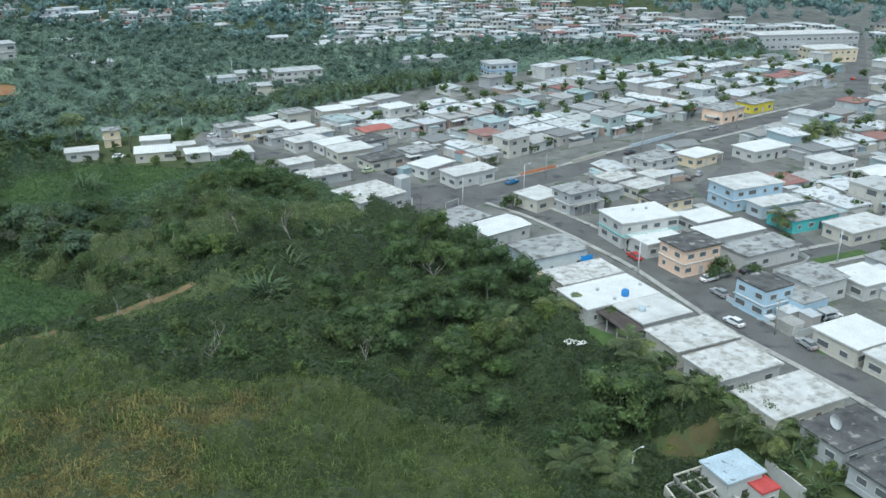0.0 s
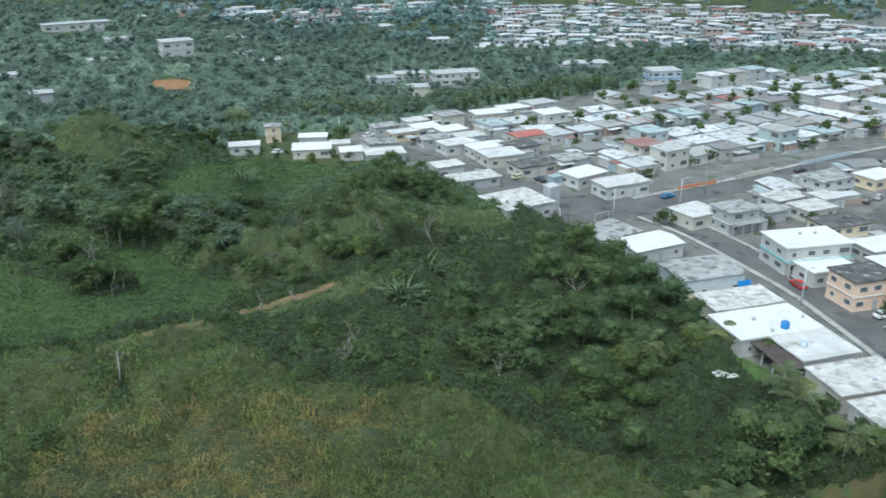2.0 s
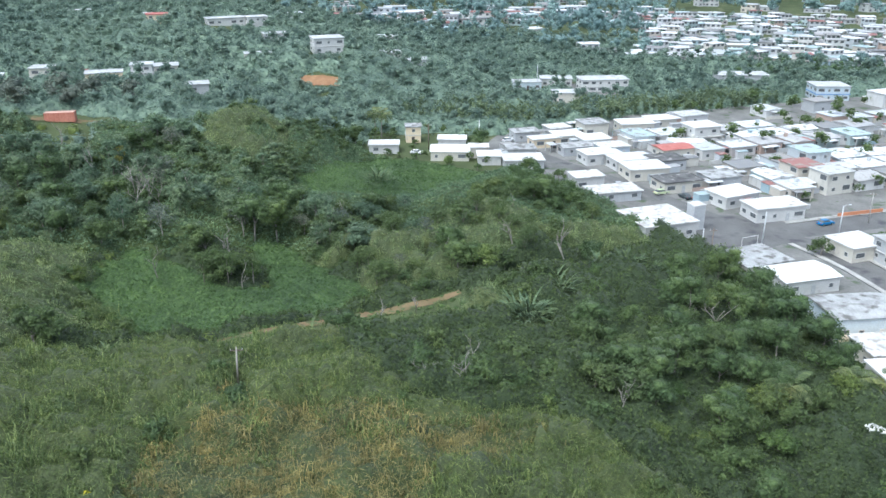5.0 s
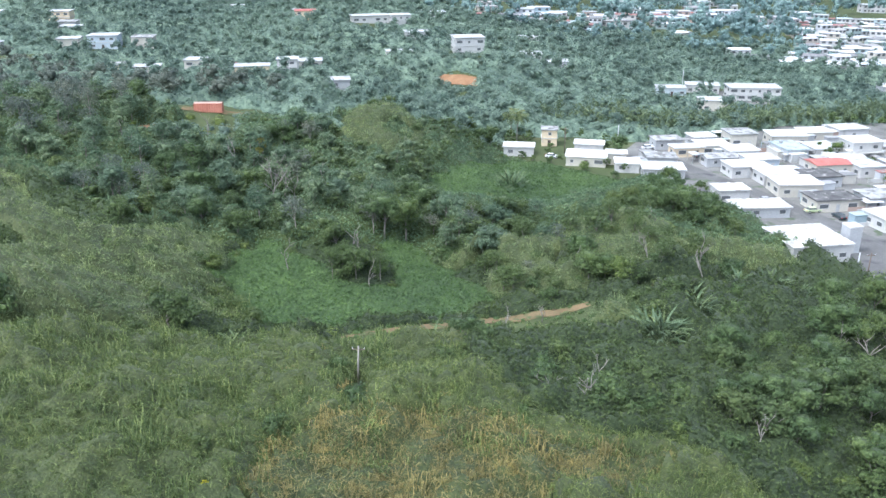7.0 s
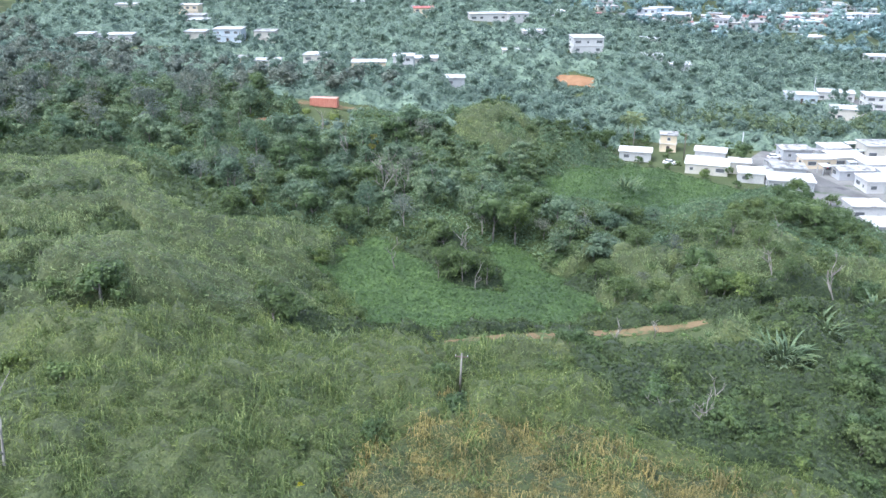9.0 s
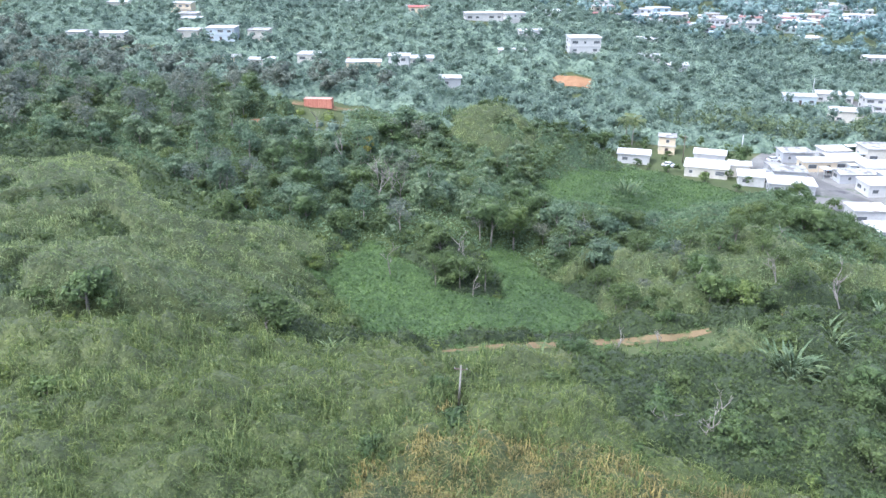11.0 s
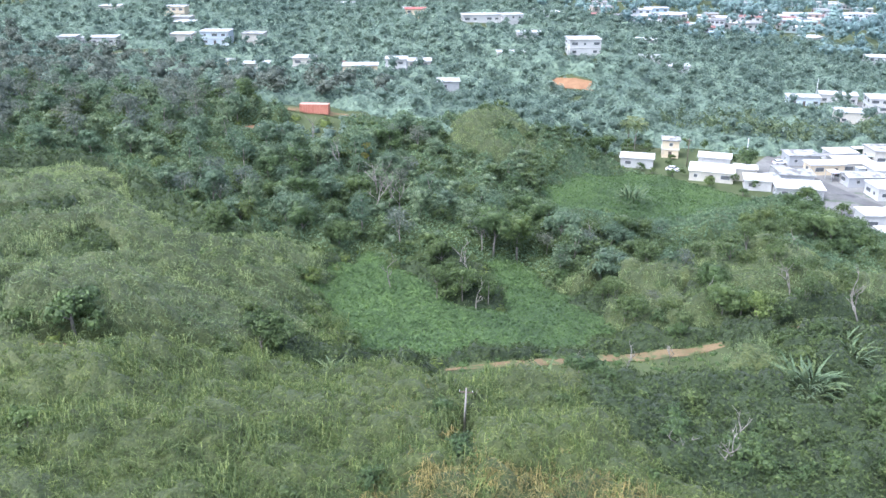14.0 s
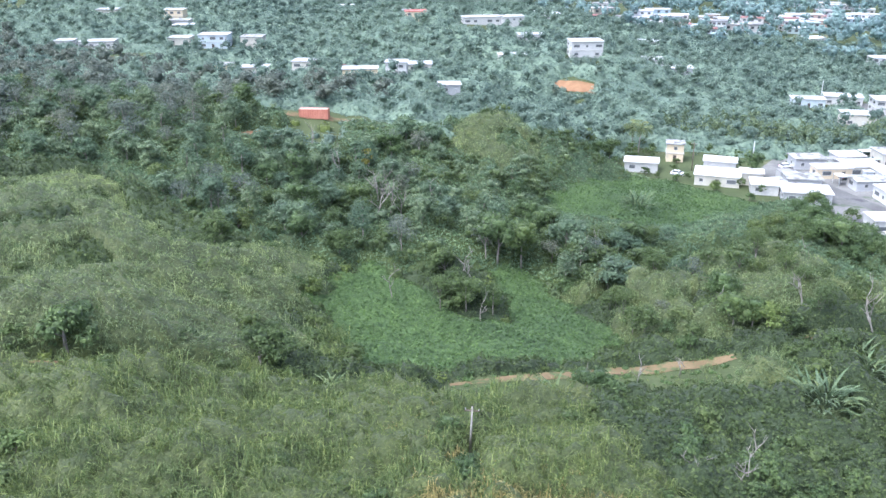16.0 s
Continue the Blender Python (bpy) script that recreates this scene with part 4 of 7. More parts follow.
for ang, part_of in ((39.5, lambda x, y: y > 226 + 0.77 * x or x < 0 or y > 300), (27.0, lambda x, y: True)):
    ca, sa = math.cos(radians(ang)), math.sin(radians(ang))
    for i in range(-40, 50):
        for j in range(-40, 50):
            if j % 4 == 3:
                continue
            u, v = 11.6 * i + R2.uniform(-0.9, 0.9), 10.6 * j + R2.uniform(-0.8, 0.8) + 12
            x, y = 20 + u * ca - v * sa, 250 + u * sa + v * ca
            if not part_of(x, y) or not inside(x, y, TOWN):
                continue
            if ang == 39.5 or not (y > 226 + 0.77 * x or x < 0 or y > 300):
                if any(math.hypot(x - bx, y - by) < br + 3.4 for bx, by, br in BUILT):
                    continue
                if min(from_line(x, y, l) for l in roads[:4]) < 9.0 or from_line(x, y, WEST) < 7.0:
                    continue
                if R2.random() < 0.08:
                    YARDS.append((x, y))
                    continue
                BUILT.append((x, y, 5.0))
                home = copy_thing(R2.choice(MODELS if y < 335 else PLAINER), pose(x, y, 0, 0, 0, ang + R2.uniform(-3, 3) + R2.choice((0, 0, 90))))
                home.scale = (R2.uniform(0.85, 1.1), R2.uniform(0.85, 1.1), R2.uniform(0.9, 1.1))
                YARDS.append((x + 5.9 * ca - 5.4 * sa * R2.choice((-1, 1)), y + 5.9 * sa + 5.4 * ca * R2.choice((-1, 1))))
                if R2.random() < 0.6:
                    YARDS.append((x + R2.uniform(-5, 5) * ca - 7.5 * sa * (-1 if j % 3 == 0 else 1), y + R2.uniform(-5, 5) * sa + 7.5 * ca * (-1 if j % 3 == 0 else 1)))
for ob in MODELS + PLAINER:
    for o in (*ob.children_recursive, ob):
        bpy.data.objects.remove(o)


def far_houses(spots):
    """Houses too far off to be told apart one by one: walls, roofs and windows, each joined."""
    walls, roofs, panes = Solid(), Solid(), Solid()
    for x, y, ang, w, d, h, up in spots:
        m = pose(x, y, ground_z(x, y), 0, 0, ang)
        for s, kind in ((walls, 0), (roofs, 1), (panes, 2)):
            k = len(s.v)
            if kind == 0:
                s.box(-w / 2, -d / 2, -2, w / 2, d / 2, h)
            elif kind == 1 and up:
                s.prism(-w / 2 - 0.4, -d / 2 - 0.4, w / 2 + 0.4, d / 2 + 0.4, h, h + up)
            elif kind == 1:
                s.box(-w / 2 - 0.4, -d / 2 - 0.4, h, w / 2 + 0.4, d / 2 + 0.4, h + 0.25)
            else:
                for lev in range(2 if h > 5 else 1):
                    for i in range(3):
                        a = -w / 2 + w * (i + 0.5) / 3
                        s.box(a - 0.9, -d / 2 - 0.04, 3 * lev + 0.9, a + 0.9, -d / 2 + 0.02, 3 * lev + 2.2)
                    s.box(-w / 2 - 0.04, -1.0, 3 * lev + 0.9, -w / 2 + 0.02, 1.0, 3 * lev + 2.2)
            s.v[k:] = [tuple(m @ Vector(p)) for p in s.v[k:]]
    home = tagged(part("far_houses", walls.mesh("far_houses", M_FAR_WALL)), "many small pale houses of the distant town", "houses", kind="stuff")
    part("roofs", roofs.mesh("roofs", M_FAR_ROOF), home)
    part("windows", panes.mesh("windows", M_GLASS), home)


far_spots = []
for i in range(-50, 70):
    for j in range(-30, 45):
        x, y = 100 + 10.5 * i + (5 if j % 2 else 0) + R2.uniform(-3.5, 3.5), 590 + (11.5 + 1.5 * math.sin(j)) * j + 2.2 * i + R2.uniform(-4, 4)
        if inside(x, y, FAR_TOWN) and R2.random() < 0.84 and from_line(x, y, UP) > 10:
            far_spots.append((x, y, 10 + R2.choice((0, 0, 35)) + R2.uniform(-8, 8), R2.uniform(7, 10.5), R2.uniform(6, 9), R2.choice((2.7, 2.9, 3.0, 5.4)), R2.choice((0, 0, 0, 0.7))))
            BUILT.append((x, y, 5.0))
for _ in range(150):
    x, y = R2.uniform(-300, 520), R2.uniform(725, 1250)
    far_spots.append((x, y, R2.uniform(-20, 40), R2.uniform(8, 16), R2.uniform(7, 10), R2.choice((3, 3.2, 5.8)), 0))
    BUILT.append((x, y, 7.0))
for k in range(115):
    along = R2.random()
    x, y = (-240 + 118 * along + R2.gauss(0, 17), 530 + 130 * along + R2.gauss(0, 17)) if k % 5 else (R2.uniform(-330, -70), R2.uniform(440, 740))
    far_spots.append((x, y, R2.uniform(10, 45), R2.uniform(8, 15), R2.uniform(7, 9), R2.choice((3, 3.2, 5.8)), R2.choice((0, 0, 0.7))))
    BUILT.append((x, y, 6.0))
far_houses(far_spots)



def yard_clutter(count):
    """Lean-tos, carports, sheds and garden walls that fill the lots between the houses."""
    roofs, walls, fences = Solid(), Solid(), Solid()
    made = 0
    homes = [b for b in BUILT if inside(b[0], b[1], TOWN) and b[1] < 440]
    while made < count:
        bx, by, br = R2.choice(homes)
        slant = 39.5 if by > 226 + 0.77 * bx or bx < 0 or by > 300 else 27.0
        a, far = radians(slant + 90 * R2.randrange(4)), br + R2.uniform(-0.6, 2.6)
        off = R2.uniform(-4, 4)
        x, y = bx + far * math.cos(a) - off * math.sin(a), by + far * math.sin(a) + off * math.cos(a)
        if min(from_line(x, y, l) for l in roads[:4]) < 7.5 or from_line(x, y, WEST) < 4.5 or town_edge(x, y) < 2:
            continue
        m, w, d, h = pose(x, y, 0, 0, 0, slant + R2.uniform(-4, 4)), R2.uniform(2.2, 5.5), R2.uniform(2.0, 4.2), R2.uniform(2.1, 2.75)
        kr, kw, kf = len(roofs.v), len(walls.v), len(fences.v)
        roofs.box(-w / 2, -d / 2, h, w / 2, d / 2, h + 0.12)
        if made % 3:
            walls.box(-w / 2 + 0.2, -d / 2 + 0.2, -0.3, w / 2 - 0.2, d / 2 - 0.2, h)
        else:
            for px in (-w / 2 + 0.1, w / 2 - 0.25):
                for py in (-d / 2 + 0.1, d / 2 - 0.25):
                    walls.box(px, py, -0.3, px + 0.15, py + 0.15, h)
        if made % 2:
            fences.box(-5.5, -d / 2 - 0.8, -0.3, 5.5, -d / 2 - 0.65, R2.uniform(0.9, 1.7))
        for s, k in ((roofs, kr), (walls, kw), (fences, kf)):
            s.v[k:] = [tuple(m @ Vector(p)) for p in s.v[k:]]
        made += 1
    sheds = tagged(part("yard_sheds", walls.mesh("yard_sheds", M_FAR_WALL)), "many lean-tos, carports and sheds crowding the yards", "sheds", kind="stuff")
    part("roofs", roofs.mesh("roofs", M_FAR_ROOF), sheds)
    tagged(part("garden_walls", fences.mesh("garden_walls", M_FAR_WALL)), "many low painted garden walls between the lots", "walls", kind="stuff")


yard_clutter(620)

# houses on the wooded hills
HILL = "houses on the wooded hills"
def hill(x, y, w, d, ang, h, wall, roof, label, **k):
    near(x, y, w * 0.86, d, ang, h, wall, M_HILL_ROOF_HAZE if roof in (M_CLEAN_ROOF, M_WHITE_ROOF) else roof, label, group=HILL, z=ground_z(x, y) - 0.3, **k)


hill(-181, 352, 15, 10, 40, 6.4, M_WHITE, M_CLEAN_ROOF, "large white house with two floors on the hillside", storeys=2, sides="flr")
hill(-219, 276, 9, 7, 35, 5.6, M_WHITE, M_WHITE_ROOF, "two-storey white house on stilts among trees", storeys=2)
hill(-224, 296, 11, 8, 38, 5.8, M_OFFWHITE, M_CLEAN_ROOF, "square cream house on the hill", storeys=2)
hill(-197, 279, 9, 7, 38, 3.2, M_GREYWALL, M_WHITE_ROOF, "low house with a pale roof among trees")
hill(-230, 268, 15, 7, 40, 3.2, M_PEACH, M_WHITE_ROOF, "long low house with a patched red and white roof")
hill(-265, 274, 10, 8, 30, 6.0, M_OFFWHITE, M_WHITE_ROOF, "two-storey house on the slope", storeys=2)
hill(-258, 284, 10, 6, 25, 3.0, M_PEACH, M_RED_ROOF, "low house with a faded red roof")
hill(-281, 262, 12, 7, 38, 3.2, M_OFFWHITE, M_WHITE_ROOF, "low white house on the slope")
hill(-292, 256, 8, 7, 38, 3.2, M_PEACH, M_GREY_ROOF, "small house with a grey roof")
hill(-330, 283, 15, 9, 35, 5.8, M_LIGHTBLUE, M_CLEAN_ROOF, "wide blue-white house on the hill", storeys=2)
hill(-345, 276, 11, 8, 35, 3.2, M_OFFWHITE, M_CLEAN_ROOF, "low house with a bright roof")
hill(-315, 292, 11, 8, 35, 5.8, M_OFFWHITE, M_GREY_ROOF, "two-storey pale house on the hill", storeys=2)
hill(-370, 250, 18, 8, 40, 3.2, M_WHITE, M_CLEAN_ROOF, "long white house with a bright roof on the hill")
hill(-384, 243, 9, 7, 40, 3.2, M_WHITE, M_WHITE_ROOF, "small white house on the hill")
hill(-388, 306, 12, 8, 35, 5.6, M_PEACH, M_WHITE_ROOF, "two-storey pink house on the hilltop", storeys=2)
hill(-376, 300, 11, 8, 35, 3.2, M_WHITE, M_GREY_ROOF, "white house on the hilltop")
hill(-366, 294, 12, 8, 30, 3.2, M_OFFWHITE, M_WHITE_ROOF, "pale blue house on the hilltop")
hill(-262, 395, 22, 8, 45, 3.4, M_WHITE, M_CLEAN_ROOF, "long white building on the ridge")
hill(-248, 402, 12, 8, 45, 5.4, M_WHITE, M_WHITE_ROOF, "two-storey white house on the ridge", storeys=2)
hill(-228, 386, 13, 8, 40, 3.2, M_WHITE, M_CLEAN_ROOF, "low white house on the ridge")
hill(-213, 347, 14, 6, 40, 3.0, M_OFFWHITE, M_WHITE_ROOF, "low pale house hidden by trees")
hill(-170, 393, 13, 9, 30, 4.0, M_WHITE, M_CLEAN_ROOF, "white house with a domed porch among trees")
hill(-158, 397, 14, 8, 30, 3.2, M_GREYWALL, M_WHITE_ROOF, "low pale green house among trees")
hill(-292, 380, 12, 8, 40, 5.4, M_PEACH, M_RED_ROOF, "two-storey pink house on the ridge", storeys=2)
hill(-312, 402, 12, 8, 40, 3.3, M_WHITE, M_WHITE_ROOF, "white house on the far ridge")
hill(-360, 400, 14, 8, 40, 3.3, M_WHITE, M_WHITE_ROOF, "white house on the far hill")
hill(-420, 290, 12, 8, 40, 3.3, M_OFFWHITE, M_WHITE_ROOF, "cream house on the far hill")
hill(-98, 381, 14, 7, 25, 3.4, M_LIGHTBLUE, M_WHITE_ROOF, "pale blue shed with a white roof among trees")
hill(-76, 360, 11, 8, 25, 4.2, M_OFFWHITE, M_CLEAN_ROOF, "cream block with a white roof among bamboo")
hill(-66, 389, 24, 10, 25, 5.4, M_WHITE, M_CLEAN_ROOF, "large pale building with a wide white roof", storeys=2)
hill(-88, 394, 16, 8, 20, 3.4, M_WHITE, M_WHITE_ROOF, "white hall with a flat roof among trees")
hill(26, 405, 16, 11, 20, 6.0, M_LIGHTBLUE, M_WHITE_ROOF, "tall building with a blue fascia and a white roof", storeys=2, trim=M_TANK)
hill(-10, 428, 26, 10, 20, 4.4, M_GREYWALL, M_WHITE_ROOF, "long pale shed beyond the woods")


# ---- plants ----
RG = np.random.default_rng(7)


def quad_sphere():
    v, f = [], []
    for axis in range(3):
        for sgn in (-1, 1):
            k = len(v)
            for a in (-1, 0, 1):
                for b in (-1, 0, 1):
                    p = np.zeros(3)
                    p[axis], p[(axis + 1) % 3], p[(axis + 2) % 3] = sgn, a, b
                    v.append(p / np.linalg.norm(p))
            for a in range(2):
                for b in range(2):
                    q = (k + 3 * a + b, k + 3 * a + 3 + b, k + 3 * a + 4 + b, k + 3 * a + 1 + b)
                    f.append(q if sgn > 0 else q[::-1])
    return np.array(v), np.array(f)


QS_V, QS_F = quad_sphere()
BOX_V = np.array([(x, y, z) for x in (-1, 1) for y in (-1, 1) for z in (-1, 1)]) * 0.66
BOX_F = np.array([(0, 1, 3, 2), (4, 6, 7, 5), (0, 4, 5, 1), (2, 3, 7, 6), (0, 2, 6, 4), (1, 5, 7, 3)])


def unit(v):
    return v / np.maximum(np.linalg.norm(v, axis=-1, keepdims=True), 1e-9)


def leaves(centres, out, size, flat=0.35, slim=0.55):
    """A small bent leaf clump at each centre: a rhombus turned mostly outwards."""
    n = len(centres)
    nrm = unit(out * 0.8 + RG.normal(size=(n, 3)) * 0.45 + (0, 0, flat))
    t = unit(np.cross(nrm, RG.normal(size=(n, 3))))
    b = np.cross(nrm, t)
    s = (size * RG.uniform(0.6, 1.3, n))[:, None]
    v = np.stack([centres - t * s, centres + b * s * slim + nrm * s * 0.12, centres + t * s - nrm * s * 0.25, centres - b * s * slim + nrm * s * 0.12], 1).reshape(-1, 3)
    return v, np.arange(4 * n).reshape(n, 4)


def join(parts):
    vs, fs, k = [], [], 0
    for v, f in parts:
        vs.append(v)
        fs.append(f + k)
        k += len(v)
    return np.concatenate(vs), np.concatenate(fs)


def crown(height, width, lumps, count, size, base=0.35, core=0.78, ragged=0.25, rough=False):
    """Leaf clumps on a handful of uneven lumps, with gaps between, round a loose core."""
    cen, rad = [], []
    for i in range(lumps):
        a, r = RG.uniform(0, 6.283), width * 0.5 * RG.uniform(0.25, 0.85) * (0 if i == 0 else 1)
        z = height * (base + (1 - base) * (RG.uniform(0.2, 0.9) * (1 - 0.35 * r / width) if i else 0.72))
        cen.append((r * math.cos(a), r * math.sin(a), z))
        rad.append(width * RG.uniform(0.12, 0.24) * (1.5 if i == 0 else 1))
    cen, rad = np.array(cen), np.array(rad)
    pick = RG.choice(lumps, count, p=rad ** 2 / (rad ** 2).sum())
    d = unit(RG.normal(size=(count, 3)) + (0, 0, 0.35))
    pos = cen[pick] + d * rad[pick][:, None] * (1 + RG.normal(size=(count, 1)) * ragged * 0.5) * (1, 1, 0.8)
    out = [leaves(pos, d, size)]
    for c, r in zip(cen, rad):
        if core and not rough:
            wave = 1 + 0.22 * np.sin(QS_V @ RG.normal(size=3) * 2.6 + RG.uniform(0, 6.283)) * np.sin(QS_V @ RG.normal(size=3) * 2.2)
            out.append((QS_V * r * core * (1, 1, 0.8) * wave[:, None] + c, QS_F))
        elif core:
            cv, cf = BOX_V, BOX_F
            out.append((cv * r * core * (1, 1, 0.78) * RG.uniform(0.65, 1.15, (len(cv), 1)) + c, cf))
    return join(out), cen


def limbs(height, cen, r0, lean=0.5):
    s = Solid()
    top = Vector((RG.normal() * lean * 0.4, RG.normal() * lean * 0.4, height * 0.5))
    s.tube([(0, 0, -0.6), (top.x * 0.3, top.y * 0.3, height * 0.25), tuple(top)], [r0 * 1.25, r0, r0 * 0.75], 6)
    for c in cen[:4]:
        c = Vector(c)
        mid = top.lerp(c, 0.5) + Vector((0, 0, -0.2))
        s.tube([tuple(top - Vector((0, 0, height * 0.08))), tuple(mid), tuple(c)], [r0 * 0.6, r0 * 0.4, r0 * 0.2], 5)
    return s


def tree_model(name, h, w, lumps, count, size, leaf, label, r0=0.16, core=0.68, bark=M_BARK):
    (v, f), cen = crown(h, w, lumps, count, size, core=core, rough=True, base=0.45 if h > 5 else 0.3)
    tree = thing(name, pose(0, 0, -300), label, "tree", "trees of the valley")
    part("trunk", limbs(h, cen, r0).mesh("trunk", bark, True), tree)
    part("crown", mesh_from("crown", v, f, leaf), tree)
    return tree


TREES = [
    tree_model("broadleaf_tree", 9.0, 7.2, 16, 1296, 0.24, M_LEAF_DARK, "dark green broad-leaved tree with a rounded uneven crown"),
    tree_model("broadleaf_tree", 7.0, 7.0, 14, 1215, 0.24, M_LEAF, "green broad-leaved tree with a loose crown"),
    tree_model("broadleaf_tree", 10.5, 8.0, 18, 1431, 0.25, M_LEAF_DARK, "tall dark tree with a lumpy crown", 0.2),
    tree_model("broadleaf_tree", 6.0, 6.4, 12, 1080, 0.25, M_LEAF_LIGHT, "light green young tree with broad leaves"),
]
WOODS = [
    tree_model("woodland_tree", 9.5, 7.0, 16, 874, 0.29, M_LEAF_HAZED, "tall haze-tinted tree with a rounded crown at the wood's edge"),
    tree_model("woodland_tree", 11.0, 7.6, 17, 923, 0.3, M_LEAF_HAZED, "tall haze-tinted tree with a layered crown", 0.18),
    tree_model("woodland_tree", 10.5, 5.6, 12, 544, 0.28, M_LEAF_HAZED, "tall thin tree with a pale trunk and open crown", 0.17, 0.4, M_PALEBARK),
    tree_model("woodland_tree", 9.0, 6.0, 12, 466, 0.26, M_LEAF_GREY_HAZE, "sparse grey-green tree with bare limbs showing", 0.15, 0.0, M_PALEBARK),
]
BUSHY = [
    tree_model("bushy_tree", 4.2, 5.0, 11, 634, 0.2, M_LEAF_DARK, "low dark green bushy tree in the thicket"),
    tree_model("bushy_tree", 4.0, 4.6, 10, 594, 0.2, M_LEAF, "low green bushy tree in the thicket"),
    tree_model("bushy_tree", 3.6, 4.2, 9, 513, 0.21, M_LEAF_LIGHT, "low bushy tree with pale green broad leaves"),
]
THIN = [
    tree_model("slender_tree", 9.0, 4.8, 11, 756, 0.2, M_LEAF, "tall slender tree with a thin open crown", 0.13, 0.35),
    tree_model("slender_tree", 8.0, 5.4, 11, 567, 0.19, M_LEAF_GREY_HAZE, "sparse grey-green tree with bare limbs showing", 0.12, 0.0),
    tree_model("slender_tree", 8.5, 5.9, 12, 877, 0.22, M_LEAF, "slender green tree with an open crown", 0.13, 0.5),
]


def grow(model, x, y, scale=1.0, turn=None, sink=0.1):
    if in_front(x, y):
        return None
    turn = RG.uniform(0, 360) if turn is None else turn
    ob = copy_thing(model, pose(x, y, ground_z(x, y) - sink, 0, 0, turn))
    ob.scale = (scale * RG.uniform(0.9, 1.12), scale * RG.uniform(0.9, 1.12), scale)
    return ob


def strewn(poly, spacing, clear=None):
    """Places strewn at random inside an outline, as many as that spacing would give."""
    p = np.array(poly)
    n = int(np.prod(p.max(0) - p.min(0)) / spacing ** 2)
    x, y = RG.uniform(p[:, 0].min(), p[:, 0].max(), n), RG.uniform(p[:, 1].min(), p[:, 1].max(), n)
    ok = inside(x, y, list(poly))
    return [q for q in zip(x[ok], y[ok]) if not (clear and clear(*q))]


def scatter(poly, spacing, keep=1.0, clear=None):
    """Uneven places inside an outline, no two closer than about the spacing."""
    p = np.array(poly)
    gx_, gy_ = np.meshgrid(np.arange(p[:, 0].min(), p[:, 0].max(), spacing), np.arange(p[:, 1].min(), p[:, 1].max(), spacing))
    gx_ = (gx_ + RG.uniform(-0.48, 0.48, gx_.shape) * spacing).ravel()
    gy_ = (gy_ + RG.uniform(-0.48, 0.48, gy_.shape) * spacing).ravel()
    ok = inside(gx_, gy_, list(poly)) & (RG.random(gx_.shape) < keep)
    return [(x, y) for x, y in zip(gx_[ok], gy_[ok]) if not (clear and clear(x, y))]


def on_track(x, y, room=2.2):
    if not (-84 < x < -36 and 100 < y < 158):
        return False
    # reaches towards the camera as well, so plants do not hide the track
    return min(from_line(x - 0.45 * s, y + 0.89 * s, TRACK) for s in (0, 1.6, 3.2, 4.8, 6.4, 7.6)) < room


LOW_CLEARING = [(-117, 133), (-119, 140), (-113.5, 143.4), (-106, 144.7), (-97, 141), (-89, 140.5), (-86.5, 146), (-95, 153), (-99, 157.3), (-94.4, 164), (-85, 160.7), (-76.3, 156), (-68.7, 152), (-65.2, 147), (-67, 139.5), (-71.9, 131.6), (-77, 122.6), (-82.4, 117), (-94, 114.5), (-101, 117.3), (-109.5, 121), (-114, 124)]
HIGH_CLEARING = [(-111, 201.5), (-110, 213), (-113, 240), (-112, 252), (-96, 254), (-82.5, 251), (-73.3, 247), (-76, 231.6), (-78, 202), (-88, 198), (-96.5, 197), (-103, 192.8), (-108, 194)]
# sight strips towards the camera: no tall plants before hill houses, container, bare earth
SIGHT_STRIPS = [(23.2, 140.6, 19, 6.0), (-176.8, 190.0, 18, 9), (-182, 186, 16, 9), (-166, 199, 9, 7), (-170, 325, 7, 9), (-181, 352, 9, 8), (-219, 276, 14, 6), (-224, 296, 10, 6), (-197, 279, 12, 6), (-230, 268, 12, 8), (-265, 274, 12, 6), (-281, 262, 12, 7), (-330, 283, 14, 9), (-345, 276, 12, 7), (-370, 250, 13, 9), (-388, 306, 10, 7), (-262, 395, 12, 12), (-228, 386, 12, 8), (-170, 393, 14, 8), (-158, 397, 14, 8), (-98, 381, 14, 8), (-76, 360, 13, 7), (-66, 389, 14, 12), (-339, 246, 10, 12), (-176.5, 169.5, 8, 5)]


def in_front(x, y):
    for fx, fy, reach, room in SIGHT_STRIPS:
        k = math.hypot(-14 - fx, 28 - fy)
        if from_line(x, y, [(fx, fy), (fx + reach * (-14 - fx) / k, fy + reach * (28 - fy) / k)]) < room:
            return True
    return False


def in_clearing(x, y):
    u, v = x + 1.6 * math.sin(x * 0.5) * math.sin(y * 0.6), y + 1.6 * math.sin(x * 0.4 + 1) * math.sin(y * 0.5)
    return bool(inside(u, v, LOW_CLEARING)) or bool(inside(u, v, HIGH_CLEARING))


CLUMPS = [(-32.8, 142.6, 3.2, 130), (-29.8, 155.5, 1.8, 34), (-89.8, 206.0, 3.0, 70), (-62.8, 120.5, 1.3, 24), (-31.8, 161.0, 1.3, 24), (-89.0, 103.2, 1.2, 22), (-21, 180, 1.9, 34), (-16, 177, 1.8, 32), (-11, 181, 2.0, 36), (-6, 177, 1.8, 32), (-1.5, 174.5, 1.9, 32), (3.5, 173.0, 1.7, 28), (-26, 174, 1.6, 26), (-14, 172, 1.6, 26)]


def by_clump(x, y):
    return any(math.hypot(x - c[0] - 0.6, y - c[1] + 0.9) < 1.3 + 1.25 * c[2] for c in CLUMPS)


